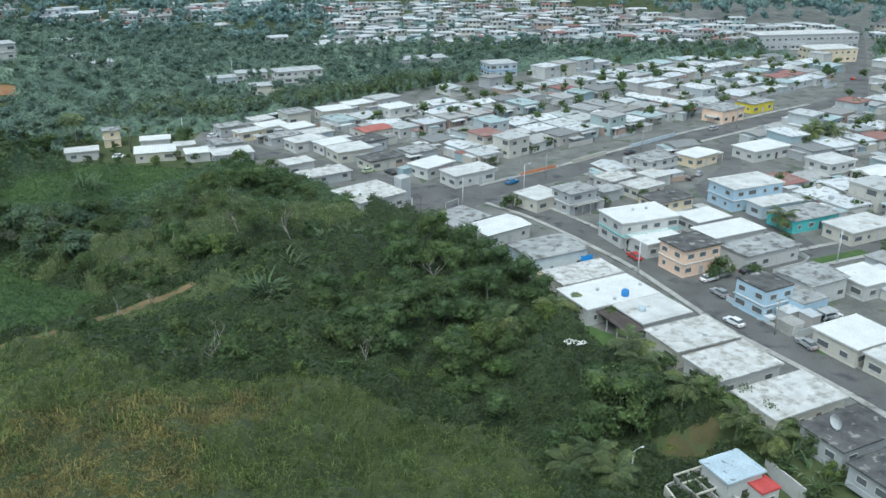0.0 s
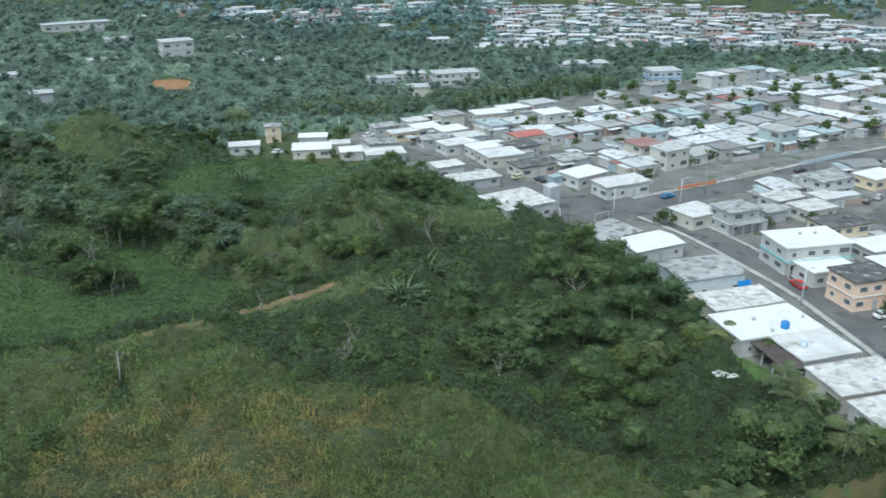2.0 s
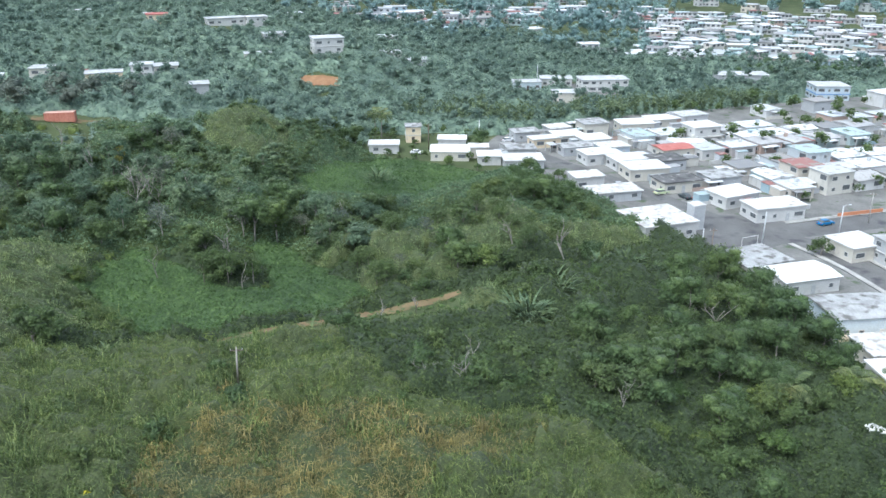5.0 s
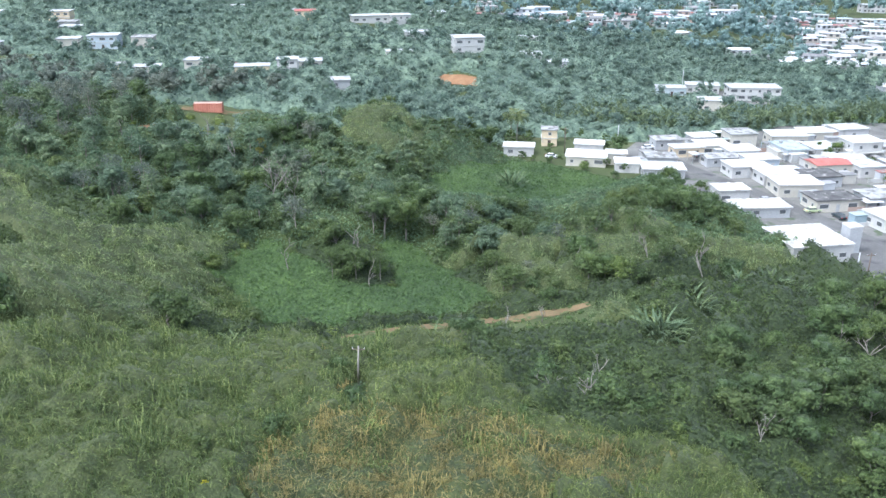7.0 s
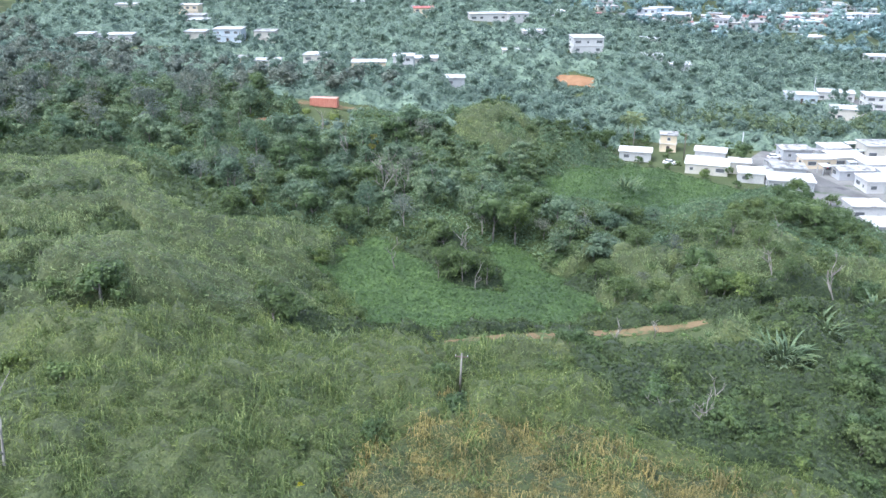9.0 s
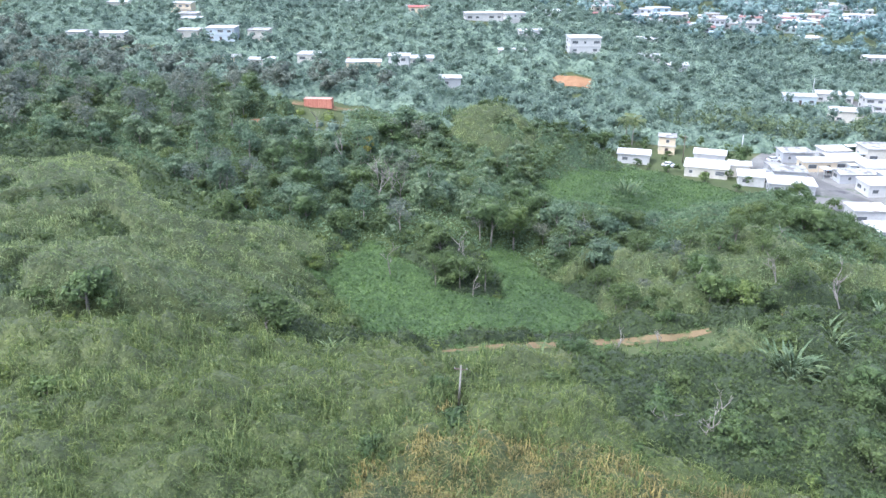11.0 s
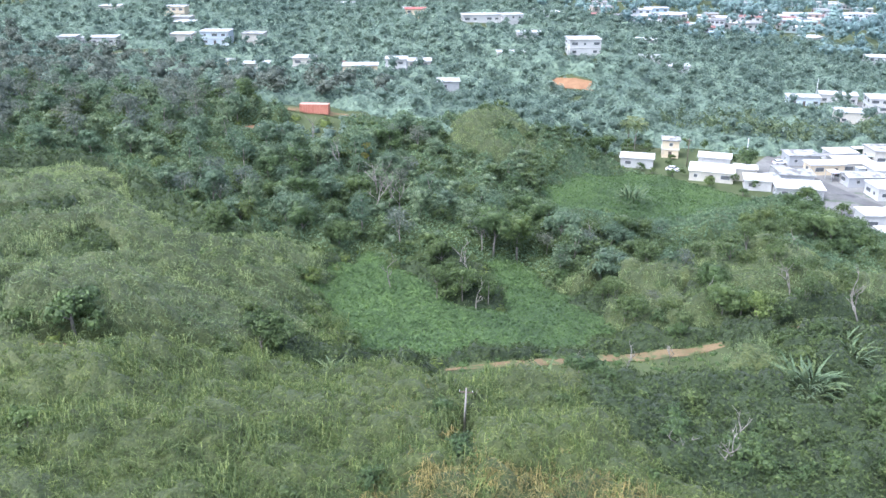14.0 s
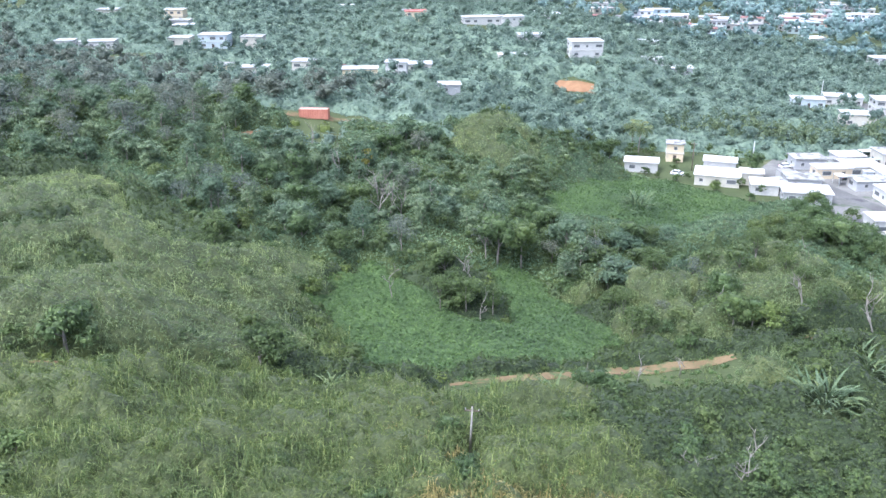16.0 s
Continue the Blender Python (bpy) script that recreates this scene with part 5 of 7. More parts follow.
def built_on(x, y, room=0.0):
    return any(abs(x - bx) < br + room and abs(y - by) < br + room for bx, by, br in BUILT)


NEAR_CANE = [(-120, 50), (-112, 66), (-106, 77), (-103, 84), (-99, 93), (-94, 98), (-84, 106), (-80, 107), (-73, 110.5), (-69, 117), (-64, 124), (-59, 124), (-55, 117), (-49, 113), (-40, 108.5), (-30, 110), (-22, 117), (-13, 116), (-6, 114), (6, 113), (14, 106), (18, 100), (0, 75), (-30, 55), (-60, 40), (-100, 36)]
STRAW = [(-58.7, 70.6), (-62.6, 83), (-55, 93.7), (-47, 100.4), (-37, 103.5), (-27, 107.5), (-21, 112), (-24, 101.4), (-31, 94.5), (-28, 85), (-36, 74)]
STRAW_PATCH = [(-75, 95), (-74.5, 101), (-69, 103), (-63, 95), (-67, 91.5)]
LEAFY = [(-110, 62), (-106, 68), (-99, 76), (-93, 84), (-88, 82), (-84, 76), (-79, 70), (-74, 64), (-80, 50), (-96, 50)]
HILL_CANE = [(-215, 60), (-203, 108), (-189, 111), (-180, 126), (-170, 127), (-153, 116), (-144, 118), (-136, 113), (-133.3, 125), (-132, 134), (-121, 136), (-116.7, 137), (-113, 129), (-111, 121), (-106.4, 117.6), (-100, 118.5), (-96, 111), (-100, 106), (-98, 97), (-104.5, 84), (-112.5, 72), (-122, 60), (-150, 50)]
RIDGE_CANE = [(-53, 139), (-49, 148), (-41, 154), (-37, 150), (-37, 142), (-42, 137.5)]
RIDGE_CANE_TOP = [(-62, 168), (-48, 166), (-36, 176), (-22, 190), (-16, 200), (-24, 206), (-36, 196), (-46, 184), (-62, 180)]
GLADE = [(-84, 152), (-70, 148), (-56, 150), (-46, 160), (-40, 175), (-44, 196), (-58, 200), (-70, 186), (-84, 168)]
KNOLL = [(-130, 186), (-142, 200), (-148, 214), (-150, 232), (-140, 238), (-128, 228), (-119, 212), (-119, 198)]


# from the pole's foot towards the camera; cane stays off so it shows
POLE_SIGHT_STRIP = [(-63.6, 100.6), (-60.5, 95.0)]


def patchy(x, y, level, size=0.09):
    return noise.noise(Vector((x * size, y * size, 3.1))) > level


def on_faint(x, y):
    return -122 < x < -80 and 60 < y < 114 and min(from_line(x, y, FAINT), from_line(x - 1.6, y + 2.0, FAINT)) < 1.6


def cane_here(x, y):
    if from_line(x, y, POLE_SIGHT_STRIP) < 1.5 or on_track(x, y, 1.6) or in_clearing(x, y) or on_faint(x, y):
        return False
    if inside(x, y, NEAR_CANE):
        return True
    return any(inside(x, y, p) for p in (HILL_CANE, RIDGE_CANE, RIDGE_CANE_TOP, KNOLL)) and patchy(x, y, -0.22) or inside(x, y, GLADE) and patchy(x, y, -0.14, 0.13)


WOOD_RIGHT = [(-10, 122), (8, 118), (22, 108), (36, 116), (34, 128), (24, 140), (19, 158), (8, 174), (-2, 186), (-10, 178), (-10, 160), (-22, 150), (-26, 138), (-18, 128)]
THICKET = [(-61, 129), (-56, 120), (-49, 117.5), (-40, 113.5), (-28, 115), (-14, 120), (-22, 130), (-28, 142), (-20, 152), (-12, 164), (-14, 176), (-26, 170), (-38, 160), (-44, 143), (-54, 136)]
WOOD_BACK = [(-262, 84), (-208, 92), (-203, 112), (-186, 130), (-168, 131), (-148, 126), (-138, 128), (-128, 140), (-112, 143), (-100, 144), (-100, 160), (-92, 165), (-84, 160), (-62, 168), (-62, 180), (-76, 190), (-100, 186), (-112, 200), (-125, 208), (-150, 198), (-176, 184), (-215, 172), (-262, 150)]
WOOD_EDGE = [(-62, 190), (-50, 200), (-40, 205), (-38, 222), (-50, 234), (-62, 228)]
for x, y in scatter(WOOD_RIGHT, 5.0, 0.95, by_clump):
    grow(TREES[RG.choice(4, p=[.38, .26, .18, .18])], x, y, RG.uniform(0.65, 1.02))
for x, y in scatter(THICKET, 4.0, 0.9, lambda x, y: on_track(x, y, 3) or by_clump(x, y)):
    grow(BUSHY[RG.choice(3, p=[.44, .36, .20])], x, y, RG.uniform(0.6, 1.25))
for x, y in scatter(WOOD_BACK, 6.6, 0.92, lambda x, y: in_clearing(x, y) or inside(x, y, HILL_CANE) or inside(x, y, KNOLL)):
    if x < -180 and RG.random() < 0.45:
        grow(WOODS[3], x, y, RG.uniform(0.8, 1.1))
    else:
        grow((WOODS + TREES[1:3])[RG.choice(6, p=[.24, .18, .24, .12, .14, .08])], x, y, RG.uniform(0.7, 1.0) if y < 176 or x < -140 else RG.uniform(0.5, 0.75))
for x, y in scatter(WOOD_EDGE, 5.5, 0.85):
    grow(TREES[RG.choice([0, 1])], x, y, RG.uniform(0.65, 0.95))
for x, y in scatter([(-96, 160), (-66, 150), (-48, 160), (-40, 175), (-46, 192), (-62, 186), (-80, 190)], 5.2, 0.42, lambda x, y: in_clearing(x, y)):
    grow((TREES[:2] + BUSHY + THIN)[RG.choice(8, p=[.12, .14, .14, .14, .08, .14, .1, .14])], x, y, RG.uniform(0.6, 0.95))
for x, y in scatter([(-150, 76), (-110, 84), (-92, 104), (-98, 112), (-112, 120), (-136, 112), (-150, 100)], 7.0, 0.3, lambda x, y: from_line(x, y, FAINT) < 2):
    grow(BUSHY[RG.choice(3)], x, y, RG.uniform(0.7, 1.15))
for x, y in scatter([(-94, 150), (-72, 140), (-58, 146), (-44, 158), (-28, 178), (-20, 198), (-38, 214), (-60, 190), (-86, 166)], 4.3, 0.38, lambda x, y: in_clearing(x, y) or by_clump(x, y)):
    grow((BUSHY + [THIN[0], THIN[2]])[RG.choice(5, p=[.34, .3, .14, .1, .12])], x, y, RG.uniform(0.55, 1.05))
for x, y in scatter([(-138, 104), (-104, 108), (-92, 112), (-80, 124), (-86, 128), (-112, 122), (-128, 132), (-140, 118)], 4.4, 0.5, lambda x, y: in_clearing(x, y)):
    grow(BUSHY[RG.choice(3, p=[.4, .4, .2])], x, y, RG.uniform(0.6, 1.1))
for x, y in scatter([(-82, 112), (-72, 104), (-64, 100), (-58, 112), (-60, 126), (-70, 122)], 5.0, 0.2, lambda x, y: on_track(x, y, 2.5) or by_clump(x, y)):
    grow(BUSHY[RG.choice(3)], x, y, RG.uniform(0.45, 0.85))
for x, y in scatter(HILL_CANE, 9.0, 0.3, lambda x, y: x < -150 or on_faint(x, y)):
    grow(BUSHY[RG.choice(3, p=[.3, .4, .3])], x, y, RG.uniform(0.6, 1.1))
for x, y in scatter(NEAR_CANE, 7.5, 0.3, lambda x, y: inside(x, y, STRAW) or on_track(x, y, 5)):
    grow(BUSHY[RG.choice(3, p=[.4, .4, .2])], x, y, RG.uniform(0.7, 1.1))
for x, y, k, s in ((-98.6, 99.2, 1, 1.15), (-101.0, 102.5, 1, 0.8), (-121.4, 139.3, 1, 0.95), (-98.6, 160.3, 0, 1.15), (-95.0, 163.5, 2, 1.0), (-102.5, 163.0, 0, 0.95), (-70.6, 170.5, 1, 0.95), (-55.7, 166.0, 0, 0.9), (-51.0, 158.5, 0, 0.85), (-48.5, 160.0, 0, 0.75), (-54.0, 161.5, 0, 0.7), (-45.7, 206.5, 0, 1.1), (-49.0, 209.0, 2, 0.95), (-54.8, 199.6, 1, 0.9), (-42.0, 211.0, 0, 0.9), (-45.3, 159.4, 3, 1.0), (-133.2, 119.5, 1, 1.15), (-128.5, 136.5, 0, 0.95), (-86.5, 177.0, 1, 1.1), (27.5, 115.5, 2, 1.35), (31.0, 118.5, 0, 1.3), (24.0, 113.5, 0, 1.1), (20.0, 121.0, 0, 1.05), (8.9, 137.4, 1, 1.05), (-59.6, 127.0, 0, 0.55), (-61.5, 126.0, 0, 0.5), (-83.5, 271.5, 0, 0.85), (-61.0, 249.0, 0, 0.7), (-57.5, 243.5, 2, 0.6), (-124, 262, 0, 0.85), (-129, 255, 1, 0.9), (-122, 250, 0, 0.8), (-62, 239, 0, 0.75), (-55, 232, 2, 0.7), (-50, 226, 0, 0.8), (-66.5, 100.0, 0, 0.5), (-58.8, 99.0, 0, 0.4)):
    grow(TREES[k], x, y, s)
for x, y, k, s in ((-110.8, 77.6, 0, 1.75), (-113.5, 80.5, 0, 1.5), (-106.8, 92.5, 1, 1.2), (-103.5, 94.5, 1, 1.0), (-109.5, 106.0, 1, 1.3), (-105.5, 109.0, 2, 1.2), (-101.5, 108.5, 1, 1.0), (-94.5, 100.5, 0, 0.9), (-88.0, 97.5, 0, 0.8), (-96.3, 141.5, 1, 1.25), (-93.5, 143.4, 0, 1.3), (-99.0, 146.0, 1, 1.2), (-91.0, 147.0, 2, 1.1), (-118.0, 108.0, 1, 0.9), (-88.5, 57.5, 1, 1.1), (-93.0, 61.5, 2, 1.1)):
    grow(BUSHY[k], x, y, s)
for x, y, k, s in ((-96.8, 139.0, 0, 0.8), (-92.5, 141.0, 2, 0.85), (-88.5, 143.5, 0, 0.75), (-83.3, 172.0, 1, 1.1), (-80.5, 170.0, 2, 0.95), (-86.0, 168.0, 0, 0.9), (-75.0, 166.0, 2, 0.8), (-64.5, 168.0, 1, 0.8)):
    grow(THIN[k], x, y, s)
YARD = [p for p in YARDS if RG.random() < 0.3 and p[0] < 140 and p[1] < 330]
for x, y in YARD[:60]:
    grow(BUSHY[RG.choice(3)], x, y, RG.uniform(0.6, 1.1))
for x, y in ((66, 165), (58, 168), (60.5, 170), (79, 186), (88, 228), (97, 216), (95, 232), (104, 226), (100, 238), (108, 205), (92, 148), (96, 144), (94, 152), (31, 221), (18, 213), (43, 216), (54, 220)):
    grow(BUSHY[RG.choice(2)], x, y, RG.uniform(0.7, 1.25))
for x, y in ((-100, 256.5), (-106, 256), (-88, 254), (-77.5, 250.5), (-66, 249), (-110, 257), (-120, 257), (-119, 269), (-89.5, 258.5), (-107, 273), (-90, 277), (-70, 262), (-63.5, 259), (-58, 253), (-52, 249), (-49, 240)):
    grow(BUSHY[RG.choice(3)], x, y, RG.uniform(0.45, 0.95))
for x, y in ((36, 141), (32, 147), (40, 132.5), (43, 126), (38, 128.5), (41, 121.5), (46.5, 116), (32, 119), (29.5, 112.5), (27, 149), (22, 156), (36.5, 124), (44.5, 119.5), (27, 109)):
    grow(BUSHY[RG.choice(3)], x, y, RG.uniform(0.6, 1.0))
for x, y, k, s in ((45.3, 116.5, 2, 1.1), (48.0, 118.0, 1, 1.0), (50.8, 116.0, 2, 0.9), (47.3, 111.5, 1, 1.15), (50.0, 113.0, 0, 1.0), (52.6, 110.0, 2, 0.9), (54.2, 106.5, 1, 0.9), (55.6, 102.0, 2, 0.8), (49.6, 105.8, 1, 0.9), (46.2, 107.5, 0, 0.9), (34.5, 121.5, 0, 1.2), (31.0, 116.0, 1, 1.1), (29.5, 104.5, 2, 0.9), (26.0, 102.0, 1, 0.8), (43.0, 120.5, 0, 1.1), (53.0, 99.5, 1, 0.9)):
    grow(BUSHY[k], x, y, s)
for ob in TREES + BUSHY + THIN + WOODS:
    for o in (*ob.children_recursive, ob):
        bpy.data.objects.remove(o)


def stand(models, spots, scales, vary=None, mat=None):
    """Many copies of a few loose meshes, joined into one."""
    out = []
    which = RG.integers(0, len(models), len(spots))
    xy = np.array(spots)
    zs = land(xy[:, 0], xy[:, 1]) + (0.75 * cover(xy[:, 0], xy[:, 1], *mat) if mat else 0)
    for m, (v, f) in enumerate(models):
        sel = np.where(which == m)[0]
        if not len(sel):
            continue
        a, s = RG.uniform(0, 6.283, len(sel)), RG.uniform(*scales, len(sel))
        if vary:
            s = s * np.array([1 + vary * noise.noise(Vector((xy[k, 0] * 0.16, xy[k, 1] * 0.16, 0.7))) for k in sel])
        c, sn = np.cos(a)[:, None], np.sin(a)[:, None]
        vx = (v[None, :, 0] * c - v[None, :, 1] * sn) * s[:, None] + xy[sel, 0][:, None]
        vy = (v[None, :, 0] * sn + v[None, :, 1] * c) * s[:, None] + xy[sel, 1][:, None]
        vz = v[None, :, 2] * s[:, None] + zs[sel][:, None]
        big = np.stack([vx, vy, vz], -1).reshape(-1, 3)
        out.append((big, (f[None] + (np.arange(len(sel)) * len(v))[:, None, None]).reshape(-1, 4)))
    return join(out)


def stuff(name, models, spots, scales, material, label, category, vary=None, mat=None):
    v, f = stand(models, spots, scales, vary, mat)
    return tagged(part(name, mesh_from(name, v, f, material)), label, category, kind="stuff")


LATTICE = RG.random((257, 257))


def swell(x, y, size):
    """Soft uneven rises, from 0 to 1, of about that size in metres."""
    u, v = np.asarray(x) / size + 1000, np.asarray(y) / size + 1000
    i, k = np.floor(u).astype(int), np.floor(v).astype(int)
    fu, fv = u - i, v - k
    fu, fv = fu * fu * (3 - 2 * fu), fv * fv * (3 - 2 * fv)
    g = lambda p, q: LATTICE[p % 257, q % 257]
    return (g(i, k) * (1 - fu) + g(i + 1, k) * fu) * (1 - fv) + (g(i, k + 1) * (1 - fu) + g(i + 1, k + 1) * fu) * fv


def fringe(x, y, fields):
    """Metres to the nearest edge of the fields, inside them."""
    best = 0 * np.asarray(x, float)
    for poly in fields:
        d = best + 1e9
        for (x0, y0), (x1, y1) in zip(poly, poly[1:] + poly[:1]):
            dx, dy = x1 - x0, y1 - y0
            t = np.clip(((x - x0) * dx + (y - y0) * dy) / (dx * dx + dy * dy), 0, 1)
            d = np.minimum(d, np.hypot(x - x0 - t * dx, y - y0 - t * dy))
        best = np.where(inside(x, y, poly), np.maximum(d, best), best)
    return best


def cover(x, y, height, broad):
    if broad > 12:
        height = height * np.clip(0.2 + fringe(x, y, [HILL_CANE, RIDGE_CANE, RIDGE_CANE_TOP, KNOLL, GLADE]) / 7, 0, 1)
    return height * (0.25 + 0.95 * swell(x, y, broad) + 0.35 * swell(x + 40, y + 17, broad * 0.35))


def eased(x, y):
    """From 0.2 at the rim of a clearing or the track to 1 some metres off."""
    d = 1e9 + 0 * x
    for line in (LOW_CLEARING + LOW_CLEARING[:1], HIGH_CLEARING + HIGH_CLEARING[:1], TRACK):
        for (x0, y0), (x1, y1) in zip(line, line[1:]):
            dx, dy = x1 - x0, y1 - y0
            t = np.clip(((x - x0) * dx + (y - y0) * dy) / (dx * dx + dy * dy), 0, 1)
            d = np.minimum(d, np.hypot(x - x0 - t * dx, y - y0 - t * dy))
    return np.clip(0.2 + d / 9, 0, 1)


def canopy(poly, step, height, material, label, closed, name="canopy", category="woods", broad=7.0, leaf=0.3, dense=6.0, slim=0.55, fade=0.0, under=None, loose=0.0):
    """The uneven leaf roof of a closed stand: a rolling surface clothed all over in single leaves."""
    p = np.array(poly)
    xs, ys = np.arange(p[:, 0].min() - step, p[:, 0].max() + 2 * step, step), np.arange(p[:, 1].min() - step, p[:, 1].max() + 2 * step, step)
    X, Y = np.meshgrid(xs, ys, indexing="ij")
    X, Y = X + RG.uniform(-0.3, 0.3, X.shape) * step, Y + RG.uniform(-0.3, 0.3, X.shape) * step
    free = inside(X, Y, list(poly))
    for i, k in np.argwhere(free):
        free[i, k] = not closed(X[i, k], Y[i, k])
    Z = land(X, Y) + np.where(free, cover(X, Y, height, broad) * RG.uniform(0.72, 1.28, X.shape) * (eased(X, Y) if name == "undergrowth" else 1), -0.6)
    ids = np.arange(X.size).reshape(X.shape)
    q = np.stack([ids[:-1, :-1], ids[1:, :-1], ids[1:, 1:], ids[:-1, 1:]], -1).reshape(-1, 4)
    q = q[free.ravel()[q].sum(1) >= 1]
    v = np.stack([X, Y, Z], -1).reshape(-1, 3)
    nrm = np.cross(v[q[:, 2]] - v[q[:, 0]], v[q[:, 3]] - v[q[:, 1]]) / 2
    area = np.linalg.norm(nrm, axis=1)
    odds = area * np.clip(1 - fade * (v[q[:, 0], 1] - 120) / 100, 0.5, 1.2)
    pick = RG.choice(len(q), int(odds.sum() * dense), p=odds / odds.sum())
    s_, t_ = RG.random((2, len(pick), 1))
    c = (v[q[pick, 0]] * (1 - s_) + v[q[pick, 1]] * s_) * (1 - t_) + (v[q[pick, 3]] * (1 - s_) + v[q[pick, 2]] * s_) * t_
    facing = unit(nrm[pick]) + RG.normal(size=c.shape) * loose
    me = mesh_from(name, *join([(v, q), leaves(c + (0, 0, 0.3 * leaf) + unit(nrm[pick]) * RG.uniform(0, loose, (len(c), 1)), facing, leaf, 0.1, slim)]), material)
    # the surface below the leaves takes a darker colour as painted shade
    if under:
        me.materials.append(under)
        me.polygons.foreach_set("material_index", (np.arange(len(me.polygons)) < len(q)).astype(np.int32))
    tagged(part(name, me), label, category, kind="stuff")


# shrubs under and between the trees
def shrub(n, w, h, size):
    d = unit(RG.normal(size=(n, 3)) + (0, 0, 0.5))
    d[:, 2] = np.abs(d[:, 2])
    v1 = leaves(d * (w / 2, w / 2, h) * RG.uniform(0.75, 1.15, (n, 1)), d, size, 0.5)
    return join([v1, (BOX_V * (w * 0.46, w * 0.46, h * 0.8) * RG.uniform(0.8, 1.1, (8, 1)), BOX_F)])


SHRUBS = [shrub(46, 2.4, 1.2, 0.24), shrub(60, 3.0, 1.6, 0.25), shrub(36, 2.0, 0.8, 0.22)]
VALLEY = [(-285, 90), (-262, 60), (-175, 60), (-126, 40), (-100, 40), (-60, 48), (0, 80), (45, 100), (44, 118), (27, 140), (17, 168), (-2, 198), (-28, 220), (-60, 248), (-125, 255), (-160, 200), (-215, 172), (-285, 150)]
blocked = lambda x, y: from_line(x, y, POLE_SIGHT_STRIP) < 1.5 or on_track(x, y) or any(math.hypot(x - c[0] - 0.7, y - c[1] + 1.4) < 0.8 + c[2] for c in CLUMPS[:6]) or on_faint(x, y) or from_line(x, y, [(-41, 161), (-30, 173), (-22, 200)]) < 2 or from_line(x, y, [(-180, 166), (-172, 173)]) < 4 or from_line(x, y, [(-186, 184), (-173, 193), (-152, 210)]) < 4 or from_line(x, y, [(-177, 190), (-166, 179)]) < 8 or in_clearing(x, y) or cane_here(x, y) or town_edge(x, y) > -1 or ((x - 38) / 6.5) ** 2 + ((y - 114.5) / 4) ** 2 < 1
SLOPES = [(-290, 60), (-205, 60), (-203, 108), (-184, 128), (-138, 126), (-112, 142), (-96, 160), (-62, 168), (-20, 198), (-20, 260), (-290, 260)]
canopy(VALLEY, 1.4, 3.3, M_TANGLE, "low tangle of leaves that covers the valley floor", lambda x, y: blocked(x, y) or inside(x, y, SLOPES), "undergrowth", "shrubs", 4.4, 0.29, 7.5, fade=0.6, under=M_UNDER_SHADE, loose=0.7)
# on the slopes the darker valley tangle colour stands for shade underneath
canopy(SLOPES, 1.7, 3.0, M_SLOPE_HAZE, "low tangle of leaves below the trees of the slopes", lambda x, y: blocked(x, y) or not inside(x, y, VALLEY), "undergrowth", "shrubs", 4.2, 0.34, 5.0, under=M_TANGLE, loose=0.7)
spots = scatter(VALLEY, 5.2, 0.9, blocked)
stuff("shrubs", SHRUBS, [p for p in spots if patchy(*p, 0.0)], (0.6, 1.2), M_LEAF, "dense green undergrowth of bushes and creepers", "shrubs", 0.4)
stuff("shrubs", SHRUBS, [p for p in spots if not patchy(*p, 0.0)], (0.6, 1.2), M_LEAF_DARK, "dark green undergrowth below the trees", "shrubs", 0.4)
spots = scatter(VALLEY, 6.0, 0.45, lambda x, y: on_track(x, y) or in_clearing(x, y) or town_edge(x, y) > -2)
stuff("shrubs", SHRUBS, spots, (0.8, 1.5), M_LEAF_LIGHT, "lighter green bushes among the undergrowth", "shrubs")


# cane grass
def tuft(blades, h, spread, width, wide=0.5):
    a = RG.uniform(0, 6.283, blades)
    out = np.stack([np.cos(a), np.sin(a), 0 * a], -1)
    side = np.stack([-np.sin(a), np.cos(a), 0 * a], -1)
    root = np.stack([RG.normal(size=blades) * wide, RG.normal(size=blades) * wide, np.zeros(blades)], -1)
    hh = h * RG.uniform(0.4, 1.2, blades)[:, None]
    sp = spread * RG.uniform(0.3, 1.3, blades)[:, None]
    up = np.array([0, 0, 1.0])
    p = [root, root + out * sp * 0.55 + up * hh, root + out * sp * 1.6 + up * hh * 0.66]
    ws = [width * 0.8, width, width * 0.12]
    rows = [np.stack([q - side * w / 2, q + side * w / 2], 1) for q, w in zip(p, ws)]
    v = np.stack(rows, 1).reshape(blades, 6, 3)
    f = np.array([(0, 1, 3, 2), (2, 3, 5, 4)])
    return v.reshape(-1, 3), (f[None] + (np.arange(blades) * 6)[:, None, None]).reshape(-1, 4)


TUFTS = [tuft(20, 1.15, 0.9, 0.075, 0.7), tuft(19, 0.95, 1.0, 0.085, 0.75), tuft(20, 1.35, 0.85, 0.07, 0.7), tuft(18, 0.85, 1.05, 0.085, 0.75)]
no_cane = lambda x, y: not cane_here(x, y)
canopy(NEAR_CANE, 1.2, 3.2, M_CANE_MAT, "matted leaves inside the cane grass", lambda x, y: no_cane(x, y) or inside(x, y, STRAW), "grass_mat", "grass", 5.5, 0.36, 7.0, 0.16, under=M_CANE_SHADE, loose=0.9)
canopy(STRAW, 1.2, 2.6, M_STRAW_MAT, "matted dry leaves inside the straw grass", no_cane, "grass_mat", "grass", 5.5, 0.36, 7.0, 0.16, under=M_CANE_SHADE, loose=0.9)
